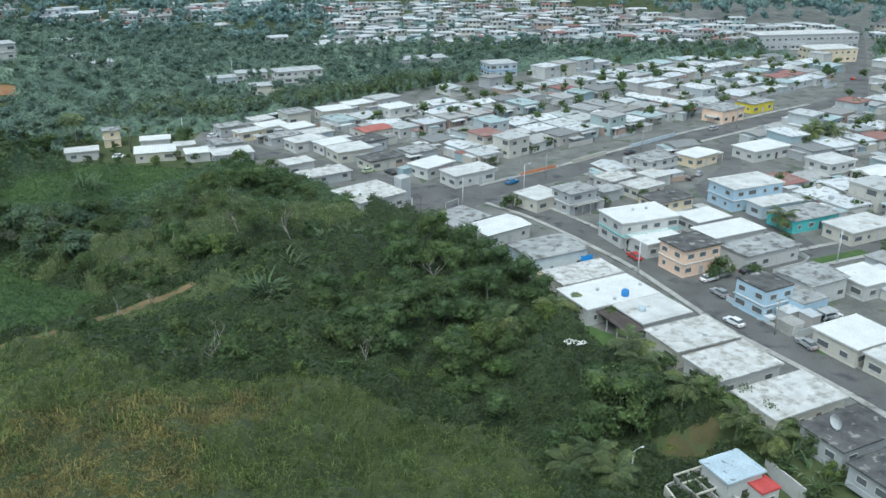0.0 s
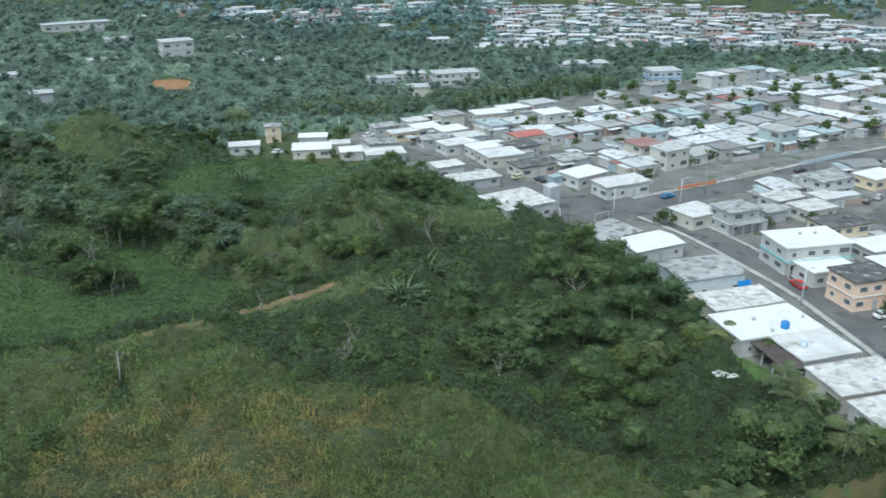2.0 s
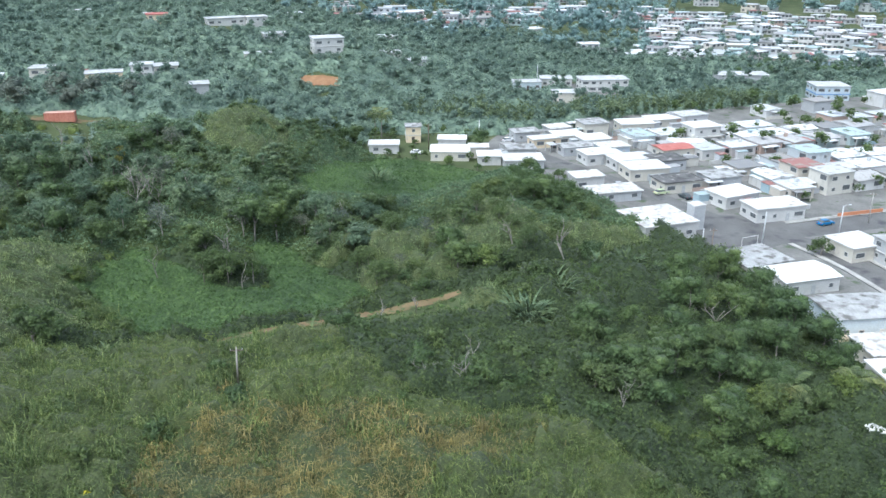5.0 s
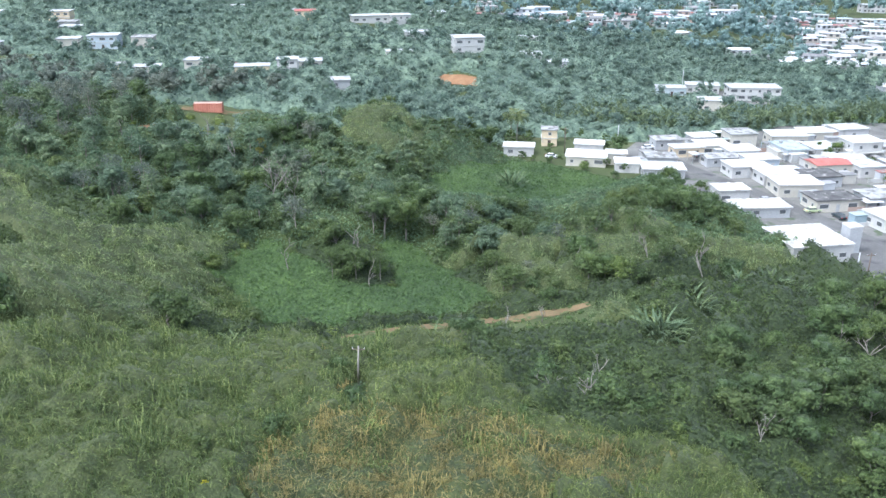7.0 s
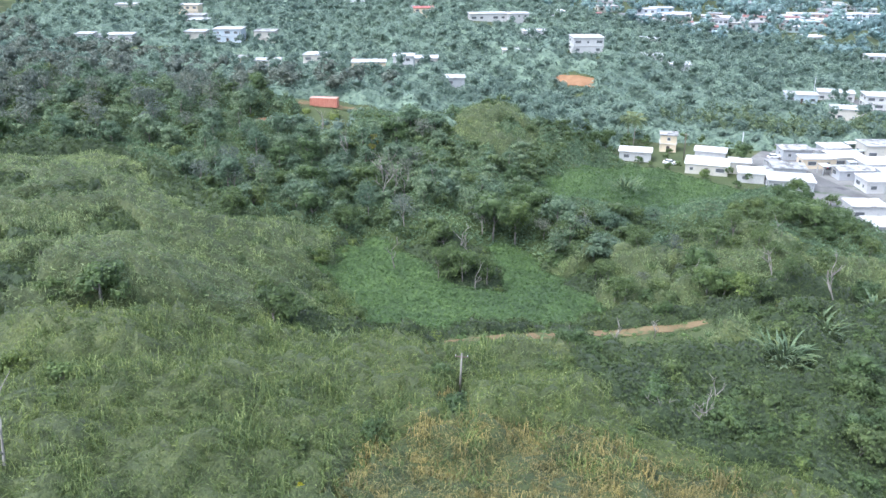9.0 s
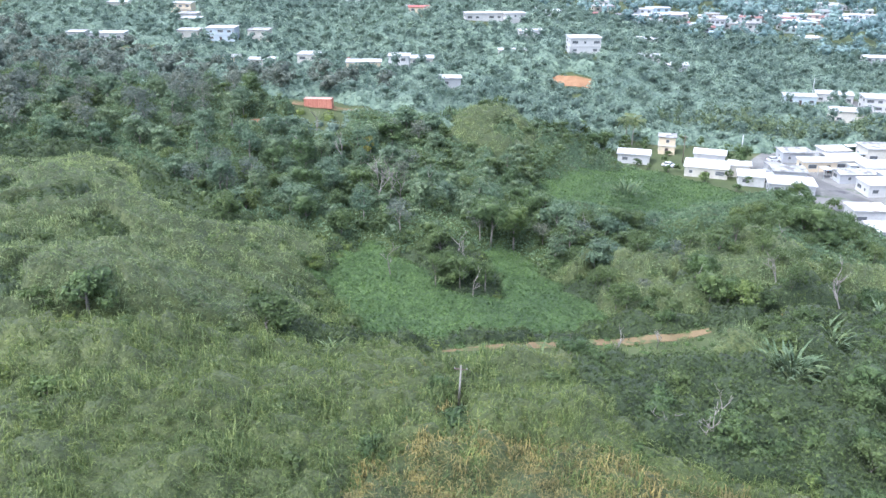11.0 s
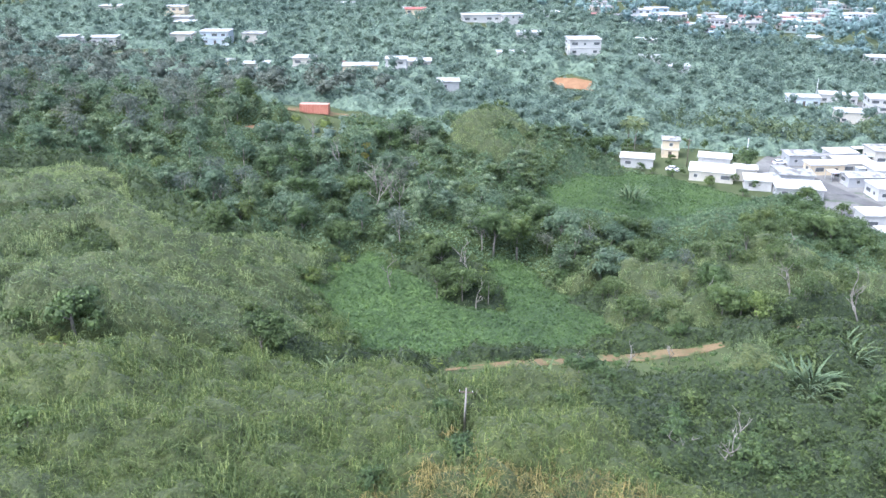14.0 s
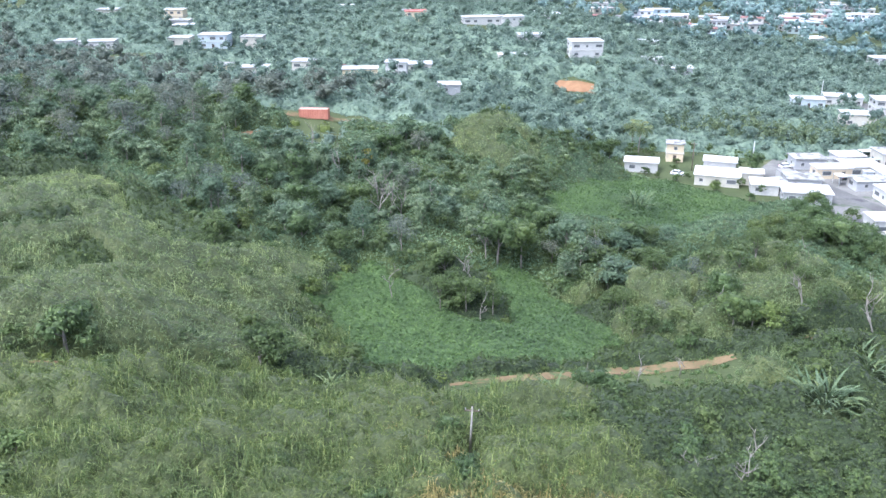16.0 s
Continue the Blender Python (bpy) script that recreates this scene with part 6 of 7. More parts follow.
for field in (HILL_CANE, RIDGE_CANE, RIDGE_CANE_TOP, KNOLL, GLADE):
    canopy(field, 1.3, 4.2, M_PALE_MAT, "matted pale leaves inside the cane grass", no_cane, "grass_mat", "grass", 15.0, 0.40, 5.0, 0.18, under=M_CANE_SHADE, loose=0.8)
spots = strewn([(-262, 60), (-215, 60), (-120, 36), (-60, 40), (18, 78), (18, 112), (-14, 205), (-75, 190), (-88, 160), (-110, 136), (-185, 130)], 1.35, lambda x, y: not cane_here(x, y))
spots += scatter(KNOLL, 1.6, 0.9)
straw = [p for p in spots if inside(p[0] + RG.normal() * 2, p[1] + RG.normal() * 2, STRAW) and (patchy(*p, -0.1, 0.16) or RG.random() < 0.6) or inside(p[0] + RG.normal() * 1.5, p[1] + RG.normal() * 1.5, STRAW_PATCH)]
taken = set(straw)
pale = [p for p in spots if p not in taken and (p[0] < -104 or p[1] > 128)]
taken |= set(pale)
pale = [p for p in pale if RG.random() < 0.7]
stuff("cane_grass", TUFTS, straw, (0.7, 1.15), M_STRAW, "dry straw-coloured cane grass", "grass", 0.4, (2.6, 5.5))
stuff("cane_grass", TUFTS, pale, (0.55, 0.9), M_PALECANE, "tall pale green cane grass on the slopes", "grass", 0.5, (4.2, 15.0))
stuff("cane_grass", TUFTS, [p for p in spots if p not in taken], (0.7, 1.2), M_CANE, "tall green and straw-coloured cane grass", "grass", 0.6, (3.2, 5.5))

# broad-leaved bushes in the cane
leafy = [p for p in strewn(LEAFY, 1.7) if patchy(*p, -0.25, 0.16)] + [p for p in scatter(NEAR_CANE, 3.4, 0.8, lambda x, y: inside(x, y, STRAW) or on_track(x, y, 3)) if patchy(*p, 0.12, 0.12)] + [p for p in scatter(HILL_CANE, 3.8, 0.8) if patchy(*p, 0.25, 0.1)]
stuff("shrubs", SHRUBS, [p for k, p in enumerate(leafy) if k % 3 == 2], (0.6, 1.35), M_LEAF_DARK, "dark green bushes rising from the cane grass", "shrubs", 0.4)
stuff("shrubs", SHRUBS, [p for k, p in enumerate(leafy) if k % 3 == 1], (0.55, 1.25), M_LEAF, "broad-leaved green bushes rising from the cane grass", "shrubs", 0.4)
stuff("shrubs", SHRUBS, leafy[::3], (0.55, 1.2), M_LEAF_LIGHT, "pale green broad-leaved bushes in the cane grass", "shrubs", 0.4)

# low growth that laps over the edges of the dirt track
verge = []
for (x0, y0), (x1, y1) in zip(TRACK, TRACK[1:]):
    for _ in range(int(math.hypot(x1 - x0, y1 - y0) * 5.5)):
        t, off = RG.random(), RG.uniform(0.9, 8.5) if RG.random() < 0.75 else -RG.uniform(0.9, 2.4)
        verge.append((x0 + t * (x1 - x0) + 0.5 * off + RG.normal() * 0.3, y0 + t * (y1 - y0) - 0.86 * off + RG.normal() * 0.3))
stuff("grass", TUFTS, verge[::2], (0.3, 0.6), M_CANE, "short rough grass beside the dirt track", "grass")
stuff("shrubs", SHRUBS, verge[1::2], (0.25, 0.5), M_CREEPER, "low creeping plants beside the dirt track", "shrubs")
stuff("shrubs", SHRUBS, [p for p in scatter([(-66, 92), (-56, 92), (-60, 103), (-68, 103)], 1.3) if from_line(*p, POLE_SIGHT_STRIP) < 2.4], (0.3, 0.55), M_LEAF, "low bushes round the foot of the pole", "shrubs")

# low bushes in front of the houses on the hills
spots = []
for fx, fy, reach, room in SIGHT_STRIPS[3:]:
    k = math.hypot(-14 - fx, 28 - fy)
    for _ in range(26):
        a, b, d = RG.uniform(0, reach + 4), RG.uniform(-room, room), ((-14 - fx) / k, (28 - fy) / k)
        x, y = fx + a * d[0] - b * d[1], fy + a * d[1] + b * d[0]
        if not built_on(x, y, -1.5) and ((x + 170) / 10) ** 2 + ((y - 325) / 5) ** 2 > 1 and town_edge(x, y) < 0:
            spots.append((x, y))
spots += [(-168, 181), (-165, 183), (-171, 178), (-167, 177.5), (-163, 180), (-161, 186), (-173, 176), (-164, 176), (-169, 173)]
stuff("shrubs", SHRUBS, spots, (1.0, 1.9), M_FARLEAF_HAZE, "low bushes in the sight strips on the hills", "shrubs")
# arching clumps that stand out of the cane
FOUNTS = [tuft(34, 1.9, 1.1, 0.085, 0.55), tuft(30, 1.6, 1.2, 0.085, 0.6), tuft(36, 2.1, 1.0, 0.08, 0.55)]
spots = [p for p in scatter(NEAR_CANE, 2.9, 0.8, no_cane) if patchy(*p, -0.15, 0.11)]
dry_spots = [p for p in spots if inside(*p, STRAW)]
stuff("cane_grass", FOUNTS, dry_spots, (0.6, 1.1), M_STRAW, "arching dry clumps in the straw grass", "grass", 0.4, (2.6, 5.5))
stuff("cane_grass", FOUNTS, [p for p in spots if not inside(*p, STRAW)], (0.6, 1.15), M_CANE, "arching clumps of tall cane grass", "grass", 0.4, (3.2, 5.5))
spots = []
for field in (HILL_CANE, RIDGE_CANE, RIDGE_CANE_TOP, KNOLL, GLADE):
    spots += scatter(field, 3.1, 0.85, no_cane)
stuff("cane_grass", FOUNTS, spots, (0.5, 0.95), M_PALECANE, "arching pale plumes of cane grass on the slopes", "grass", 0.4, (4.2, 15.0))

# low creepers in the clearings
for outline in ([(-124, 108), (-60, 108), (-60, 168), (-124, 168)], [(-118, 184), (-66, 184), (-66, 258), (-118, 258)]):
    canopy(outline, 1.4, 0.45, M_CREEPER, "bright green creeping leaves over the clearing", lambda x, y: not in_clearing(x, y), "creepers", "ground cover", 4.0, 0.26, 8.0, 0.6, loose=0.35)
# smaller trees that close the wood behind the clearing
wood_models = [crown(h, w, 8, 150, 0.3, core=0.7, rough=True)[0] for h, w in ((6, 5), (7.5, 5.5), (5, 5))]
fill = scatter(WOOD_BACK, 5.0, 0.9, lambda x, y: in_clearing(x, y) or inside(x, y, HILL_CANE) or inside(x, y, KNOLL) or blocked(x, y))
fill += scatter([(-150, 196), (-130, 185), (-112, 186), (-106, 192), (-112, 205), (-115, 240), (-124, 250), (-129, 232), (-120, 212), (-125, 198)], 4.4, 0.85, in_clearing) + scatter(KNOLL, 6.0, 0.4)
stuff("woodland", wood_models, [p for p in fill if patchy(*p, 0.05)], (0.6, 1.0), M_LEAF_HAZED, "haze-tinted young trees closing the wood", "woods")
stuff("woodland", wood_models, [p for p in fill if not patchy(*p, 0.05)], (0.6, 1.0), M_LEAF, "green young trees closing the wood", "woods")
# woods on the hills beyond
far_models, farther = [], []
for h, w in ((7, 6.5), (9, 7), (6, 6), (8, 5)):
    far_models.append(crown(h, w, 4, 74, 0.56, core=0.66, rough=True)[0])
for h, w in ((8, 9), (10, 10), (7, 8)):
    farther.append(crown(h, w, 4, 26, 1.0, core=0.8, rough=True)[0])


def open_land(x, y):
    return built_on(x, y, 1.5) or in_front(x, y) or inside(x, y, TOWN) or (inside(x, y, FAR_TOWN) and RG.random() < 0.75) or (town_edge(x, y) > 0 and y < 262) or from_line(x, y, UP) < 9 or inside(x, y, KNOLL) or ((x + 170) / 9) ** 2 + ((y - 325) / 5) ** 2 < 1 or ((x + 171) / 14) ** 2 + ((y - 195) / 6) ** 2 < 1 or ((x + 339) / 14) ** 2 + ((y - 246) / 8) ** 2 < 1


BACK_HILLS = [(-262, 116), (-262, 152), (-215, 174), (-178, 188), (-150, 202), (-130, 210), (-126, 250), (-128, 285), (-84, 296), (-62, 318), (-45, 345), (-5, 378), (55, 426), (150, 446), (240, 452), (300, 470), (280, 500), (160, 478), (66, 474), (5, 474), (-60, 530), (-300, 520), (-430, 420), (-460, 260), (-400, 150), (-300, 110)]


spots = scatter(BACK_HILLS, 7.0, 0.97, open_land)
canopy(BACK_HILLS, 3.4, 3.4, M_FARLEAF_HAZE, "lower leaves of the hillside woods, coloured for shade and haze", lambda x, y: built_on(x, y, 1.0) or open_land(x, y), broad=8.0, leaf=0.6, dense=0.8, under=M_FAR_SHADE, loose=0.9)
grey = [p for p in spots if p[0] < -180 and p[1] < 235 and RG.random() < 0.6]
shade = set(grey)
rest = [p for p in spots if p not in shade]
spots = scatter([(-420, 20), (-262, 56), (-262, 112), (-205, 122), (-205, 128), (-262, 152), (-420, 152)], 7.0, 0.95)
stuff("woodland", far_models, spots, (0.8, 1.3), M_LEAF_GREY_HAZE, "greyish dry woodland beyond the grass hill", "woods")
stuff("woodland", far_models, grey, (0.85, 1.35), M_LEAF_GREY_HAZE, "greyish dry woodland on the hillside", "woods")
stuff("woodland", far_models, rest, (0.7, 1.15), M_FARLEAF_HAZE, "dense green woodland covering the hills", "woods")
spots = scatter([(-330, 500), (-70, 470), (10, 474), (70, 476), (60, 500), (-60, 570), (-70, 740), (-330, 760)], 11.5, 0.9, lambda x, y: built_on(x, y, 0.5))
stuff("woodland", farther, spots, (0.8, 1.2), M_RIDGELEAF_HAZE, "woods between the distant houses", "woods")
FAR_RING = [(-60, 530), (-300, 520), (-430, 420), (-460, 150), (-900, 100), (-900, 1100), (0, 1300), (700, 1200), (700, 420), (430, 420), (290, 480), (288, 554), (222, 564), (163, 606), (134, 648), (96, 692), (8, 696), (-62, 710), (-102, 660), (-76, 545)]
spots = scatter(FAR_RING, 18, 0.95, lambda x, y: built_on(x, y, 1))
stuff("woodland", farther, spots, (1.1, 1.9), M_RIDGELEAF_HAZE, "hazy distant woods beyond the town", "woods")
spots = [p for p in YARDS if p not in set(YARD[:60]) and RG.random() < 0.8] + scatter([(-128, 256), (-60, 252), (-66, 300), (-92, 292), (-128, 285)], 5.5, 0.5, lambda x, y: built_on(x, y, -0.5) or from_line(x, y, WEST) < 4)
stuff("yard_trees", wood_models, [p for p in spots if p[1] < 300 and p[0] < 130], (0.45, 0.8), M_LEAF_DARK, "leafy dark trees in the yards of the town", "trees")
stuff("yard_trees", far_models, [p for p in spots if not (p[1] < 300 and p[0] < 130)], (0.5, 1.05), M_LEAF_DARK, "small dark trees in the yards of the town", "trees")


stuff("yard_trees", far_models, scatter(FAR_TOWN, 13, 0.8, lambda x, y: built_on(x, y, -1)), (0.5, 0.9), M_FARLEAF_HAZE, "small trees in the yards of the distant town", "trees")
BELT = [(-20, 436), (20, 446), (60, 452), (150, 452), (236, 458), (284, 480), (160, 484), (66, 478), (5, 476)]
stuff("woodland", far_models, scatter(BELT, 7.5, 0.9, lambda x, y: built_on(x, y, 0) or from_line(x, y, UP) < 8), (0.6, 1.0), M_SLOPE_HAZE, "dark belt of trees between town and distant houses", "woods")


# ---- palms, strap-leaved clumps, bare trees ----
def frond_mesh():
    """A drooping palm frond: a rib with leaflets on both sides."""
    s, n = Solid(), 13
    rib = [(0.15 + 3.2 * k / n, 0.0, 1.15 * math.sin(1.9 * k / n) - 0.9 * (k / n) ** 2.2) for k in range(n + 1)]
    for a, b in zip(rib, rib[1:]):
        k = len(s.v)
        s.v += [(a[0], -0.04, a[2]), (a[0], 0.04, a[2]), (b[0], 0.03, b[2]), (b[0], -0.03, b[2])]
        s.f.append((k, k + 3, k + 2, k + 1))
    for i, p in enumerate(rib[1:]):
        long = 0.85 * math.sin(3.0 * (i + 1.2) / (n + 1)) + 0.12
        for sgn in (-1, 1):
            k = len(s.v)
            s.v += [(p[0] - 0.1, 0, p[2]), (p[0] + 0.1, 0, p[2] + 0.01), (p[0] + 0.5 * long + 0.06, sgn * long, p[2] - 0.35 * long), (p[0] + 0.42 * long, sgn * long, p[2] - 0.37 * long)]
            s.f.append((k, k + 1, k + 2, k + 3) if sgn > 0 else (k + 3, k + 2, k + 1, k))
    return s.mesh("frond", M_PALM)


FROND = frond_mesh()


def palm(x, y, height, lean, turn, label="coconut palm with a slim pale trunk and drooping fronds"):
    z = ground_z(x, y)
    tree = thing("palm_tree", pose(x, y, z - 0.2, 0, 0, turn), label, "palm", "palms by the houses")
    pts = [(lean * (k / 6) ** 2, 0, height * k / 6) for k in range(7)]
    part("trunk", Solid().tube(pts, [0.24, 0.19, 0.17, 0.16, 0.15, 0.14, 0.13], 7).mesh("trunk", M_PALEBARK, True), tree)
    for i in range(19):
        fr = part("frond", FROND, tree)
        fr.matrix_basis = pose(lean, 0, height - 0.05, R.uniform(-12, 12), 18 - 62 * (i % 4) / 3 + R.uniform(-9, 9) + 25, 360 * i / 19 * 2.0 + R.uniform(-8, 8))
        fr.scale = (R.uniform(0.95, 1.25),) * 3
    part("crown_heart", Solid().tube([(lean, 0, height - 0.3), (lean, 0, height + 0.05), (lean, 0, height + 0.5)], [0.2, 0.26, 0.06], 7).mesh("crown_heart", M_LEAF_LIGHT, True), tree)


for x, y, h, lean, turn in ((38.5, 119.0, 6.2, 0.9, 60), (33.6, 126.5, 6.0, 0.6, 150), (32.0, 130.5, 6.6, 0.5, 30), (11.3, 141.5, 6.0, 0.3, 200), (23.0, 107.0, 5.4, 0.6, 100), (24.8, 103.5, 4.8, 0.4, 300), (19.0, 106.5, 4.2, 0.5, 240), (21.0, 148.0, 4.0, 0.3, 80), (24.0, 150.5, 2.6, 0.2, 140), (45.5, 112.8, 4.2, 0.4, 20), (49.5, 108.5, 3.6, 0.4, 120), (83.5, 198.5, 4.2, 0.2, 70), (121, 277, 5.5, 0.4, 10), (124, 281, 5.8, 0.4, 190), (128, 284, 5.6, 0.5, 80), (131, 280, 5.2, 0.3, 250), (-121, 276, 9.0, 0.5, 30), (-125, 280, 8.0, 0.4, 210)):
    palm(x, y, h, lean, turn)


def strap_leaf(length, width, droop):
    s, n = Solid(), 5
    for k in range(n + 1):
        t = k / n
        w = width * math.sin(math.pi * min(1, 0.12 + 0.9 * t)) * 0.5 + 0.02
        p = (length * t * (0.35 + 0.4 * t), 0, length * (0.95 * t - droop * t * t * t))
        s.v += [(p[0], -w, p[2] + 0.05), (p[0] + 0.03, 0, p[2]), (p[0], w, p[2] + 0.05)]
    for k in range(n):
        a, b = 3 * k, 3 * k + 3
        s.f += [(a, a + 1, b + 1, b), (a + 1, a + 2, b + 2, b + 1)]
    return s.mesh("leaf", M_AGAVE)


STRAPS = [strap_leaf(3.2, 0.30, 0.12), strap_leaf(2.8, 0.30, 0.35), strap_leaf(2.3, 0.28, 0.65)]


def clump(x, y, size, count, label, name="strap_leaved_plant"):
    plant = thing(name, pose(x, y, ground_z(x, y), 0, 0, R.uniform(0, 360)), label, "plant", "large strap-leaved plants")
    for i in range(count):
        leaf = part("leaf", STRAPS[i % 3], plant)
        r, a = size * math.sqrt(R.random()), R.uniform(0, 360)
        leaf.matrix_basis = pose(r * math.cos(radians(a)), r * math.sin(radians(a)), 0.9 * math.sqrt(max(0, 1 - (r / size) ** 2)) * min(size, 1.8) + (0.9 if size > 2.5 else 0.3), 0, R.uniform(-16, 14) + 24 * r / size, a + R.uniform(-60, 60))
        leaf.scale = (R.uniform(0.8, 1.1) * (1.22 if size > 2.5 else 1.15 if size > 1.5 else 1.0),) * 3


for x, y, size, n in CLUMPS + [(46.5, 116.5, 1.1, 18), (44, 121.5, 1.1, 18), (49, 112.5, 1.0, 16), (51.5, 106.5, 1.1, 18), (53.0, 103.5, 1.0, 16), (50.2, 109.6, 1.1, 16), (54.4, 101.0, 1.0, 14), (47.4, 113.6, 1.0, 14), (36, 125.0, 1.1, 18), (30, 131, 1.1, 18), (26.5, 134, 1.0, 16)]:
    clump(x, y, size, n, "big clump of pale green strap leaves" if n > 20 else "banana plant with broad torn leaves", "strap_leaved_plant" if n > 20 else "banana_plant")


def bare_tree(x, y, height, seed, label="bare bleached tree with broken limbs"):
    rr = random.Random(seed)
    tree = thing("dead_tree", pose(x, y, ground_z(x, y) - 0.2), label, "tree", "bare trees of the valley")

    def branch(start, way, length, r, depth, owner):
        pts, p, d = [tuple(start)], Vector(start), Vector(way)
        for k in range(4):
            d = (d + Vector((rr.uniform(-0.28, 0.28), rr.uniform(-0.28, 0.28), rr.uniform(-0.05, 0.2)))).normalized()
            p = p + d * length / 4
            pts.append(tuple(p))
        ob = part("trunk" if depth == 0 else "branch", Solid().tube(pts, [r, r * 0.85, r * 0.7, r * 0.5, r * 0.25], 5).mesh("branch", M_PALEBARK, True), owner)
        if depth < 2:
            for k in range(3 if depth == 0 else 2):
                q = Vector(pts[rr.choice((2, 3, 4)) if depth == 0 else rr.choice((2, 3))])
                side = Vector((rr.uniform(-1, 1), rr.uniform(-1, 1), rr.uniform(0.25, 0.9))).normalized()
                branch(q, (d * 0.45 + side).normalized(), length * rr.uniform(0.45, 0.7), r * 0.55, depth + 1, tree)

    branch((0, 0, 0), (rr.uniform(-0.25, 0.25), rr.uniform(-0.25, 0.25), 1), height * 0.75, 0.05 + 0.016 * height, 0, tree)


BARE = [(-106.1, 136.9, 6.5), (-88.8, 140.2, 5.0), (-55.8, 164.4, 7), (-43.0, 171.5, 9), (-31.3, 166.0, 10), (-83.3, 171.6, 10), (-71.6, 169.6, 7), (-39.5, 114.0, 6.5), (-35.5, 115.0, 6.5), (-32.5, 116.0, 6.0), (-53.0, 141.3, 4.5), (-56.3, 134.0, 5.0), (-125.3, 154.3, 9), (-124.2, 157.5, 9), (-122.7, 159.9, 8), (-12.2, 124.6, 6), (-2.9, 160.6, 9), (-5.0, 158.4, 7.5), (-85.2, 174.2, 9), (-57.8, 167.9, 7), (-33.7, 174.5, 8), (-13.3, 126.4, 6), (-37.5, 123.8, 6), (-130.5, 161.5, 10), (-127.0, 158.5, 10), (-133.0, 166.0, 9), (-144.0, 165.0, 9), (-150.0, 158.0, 9), (-139.0, 124.5, 5), (-62.0, 128.5, 4), (-56.5, 134.0, 4), (-48.0, 188.4, 8), (-100.0, 150.5, 7), (-96.5, 149.0, 6), (-66.0, 105.0, 3.5), (-160, 172, 9), (-119, 168, 8), (-84.2, 49.2, 11)]
for i, (x, y, h) in enumerate(BARE):
    bare_tree(x, y, h, 40 + i)

# one shrub in yellow bloom
bloom = thing("flowering_shrub", pose(-61.5, 69.0, ground_z(-61.5, 69.0)), "green shrub with a bright yellow flower head", "shrub")
v, f = shrub(120, 2.6, 2.4, 0.22)
part("foliage", mesh_from("foliage", v, f, M_LEAF), bloom)
v, f = shrub(60, 0.9, 0.6, 0.16)
part("blossom", mesh_from("blossom", v + (0, 0, 2.3), f, M_LEAF_YELLOW), bloom, "bright yellow blossom")
# a pale yellow-green tree at the foot of the wood
(v, f), cen = crown(9.0, 3.6, 7, 420, 0.26, core=0.3)
sapling = thing("slender_tree", pose(-143.6, 173.5, ground_z(-143.6, 173.5)), "tall thin tree with pale yellow-green leaves", "tree")
part("trunk", limbs(9.0, cen, 0.13).mesh("trunk", M_PALEBARK, True), sapling)
part("crown", mesh_from("crown", v, f, M_LEAF_PALE), sapling)

# bamboo groves behind the town
BAMBOO = []
for _ in range(3):
    parts_ = []
    for _k in range(12):
        a, h, r = RG.uniform(0, 6.283), RG.uniform(6, 10), RG.uniform(1.2, 3.0)
        t = np.linspace(0.25, 1, 9)
        c = np.stack([np.cos(a) * r * t ** 1.8, np.sin(a) * r * t ** 1.8, h * (t - 0.22 * t ** 3)], -1) + RG.normal(size=(9, 3)) * 0.3
        parts_.append(leaves(c, np.tile((np.cos(a), np.sin(a), 0.6), (9, 1)), 0.75, 0.3, 0.35))
    BAMBOO.append(join(parts_))
spots = scatter([(-128, 300), (-112, 332), (-86, 322), (-60, 345), (-38, 360), (-14, 380), (10, 388), (0, 372), (-42, 342), (-62, 320), (-84, 300)], 4.2, 0.9, lambda x, y: built_on(x, y, 1))
stuff("bamboo", BAMBOO, spots, (0.7, 1.05), M_BAMBOO, "feathery light green bamboo grove behind the houses", "bamboo")


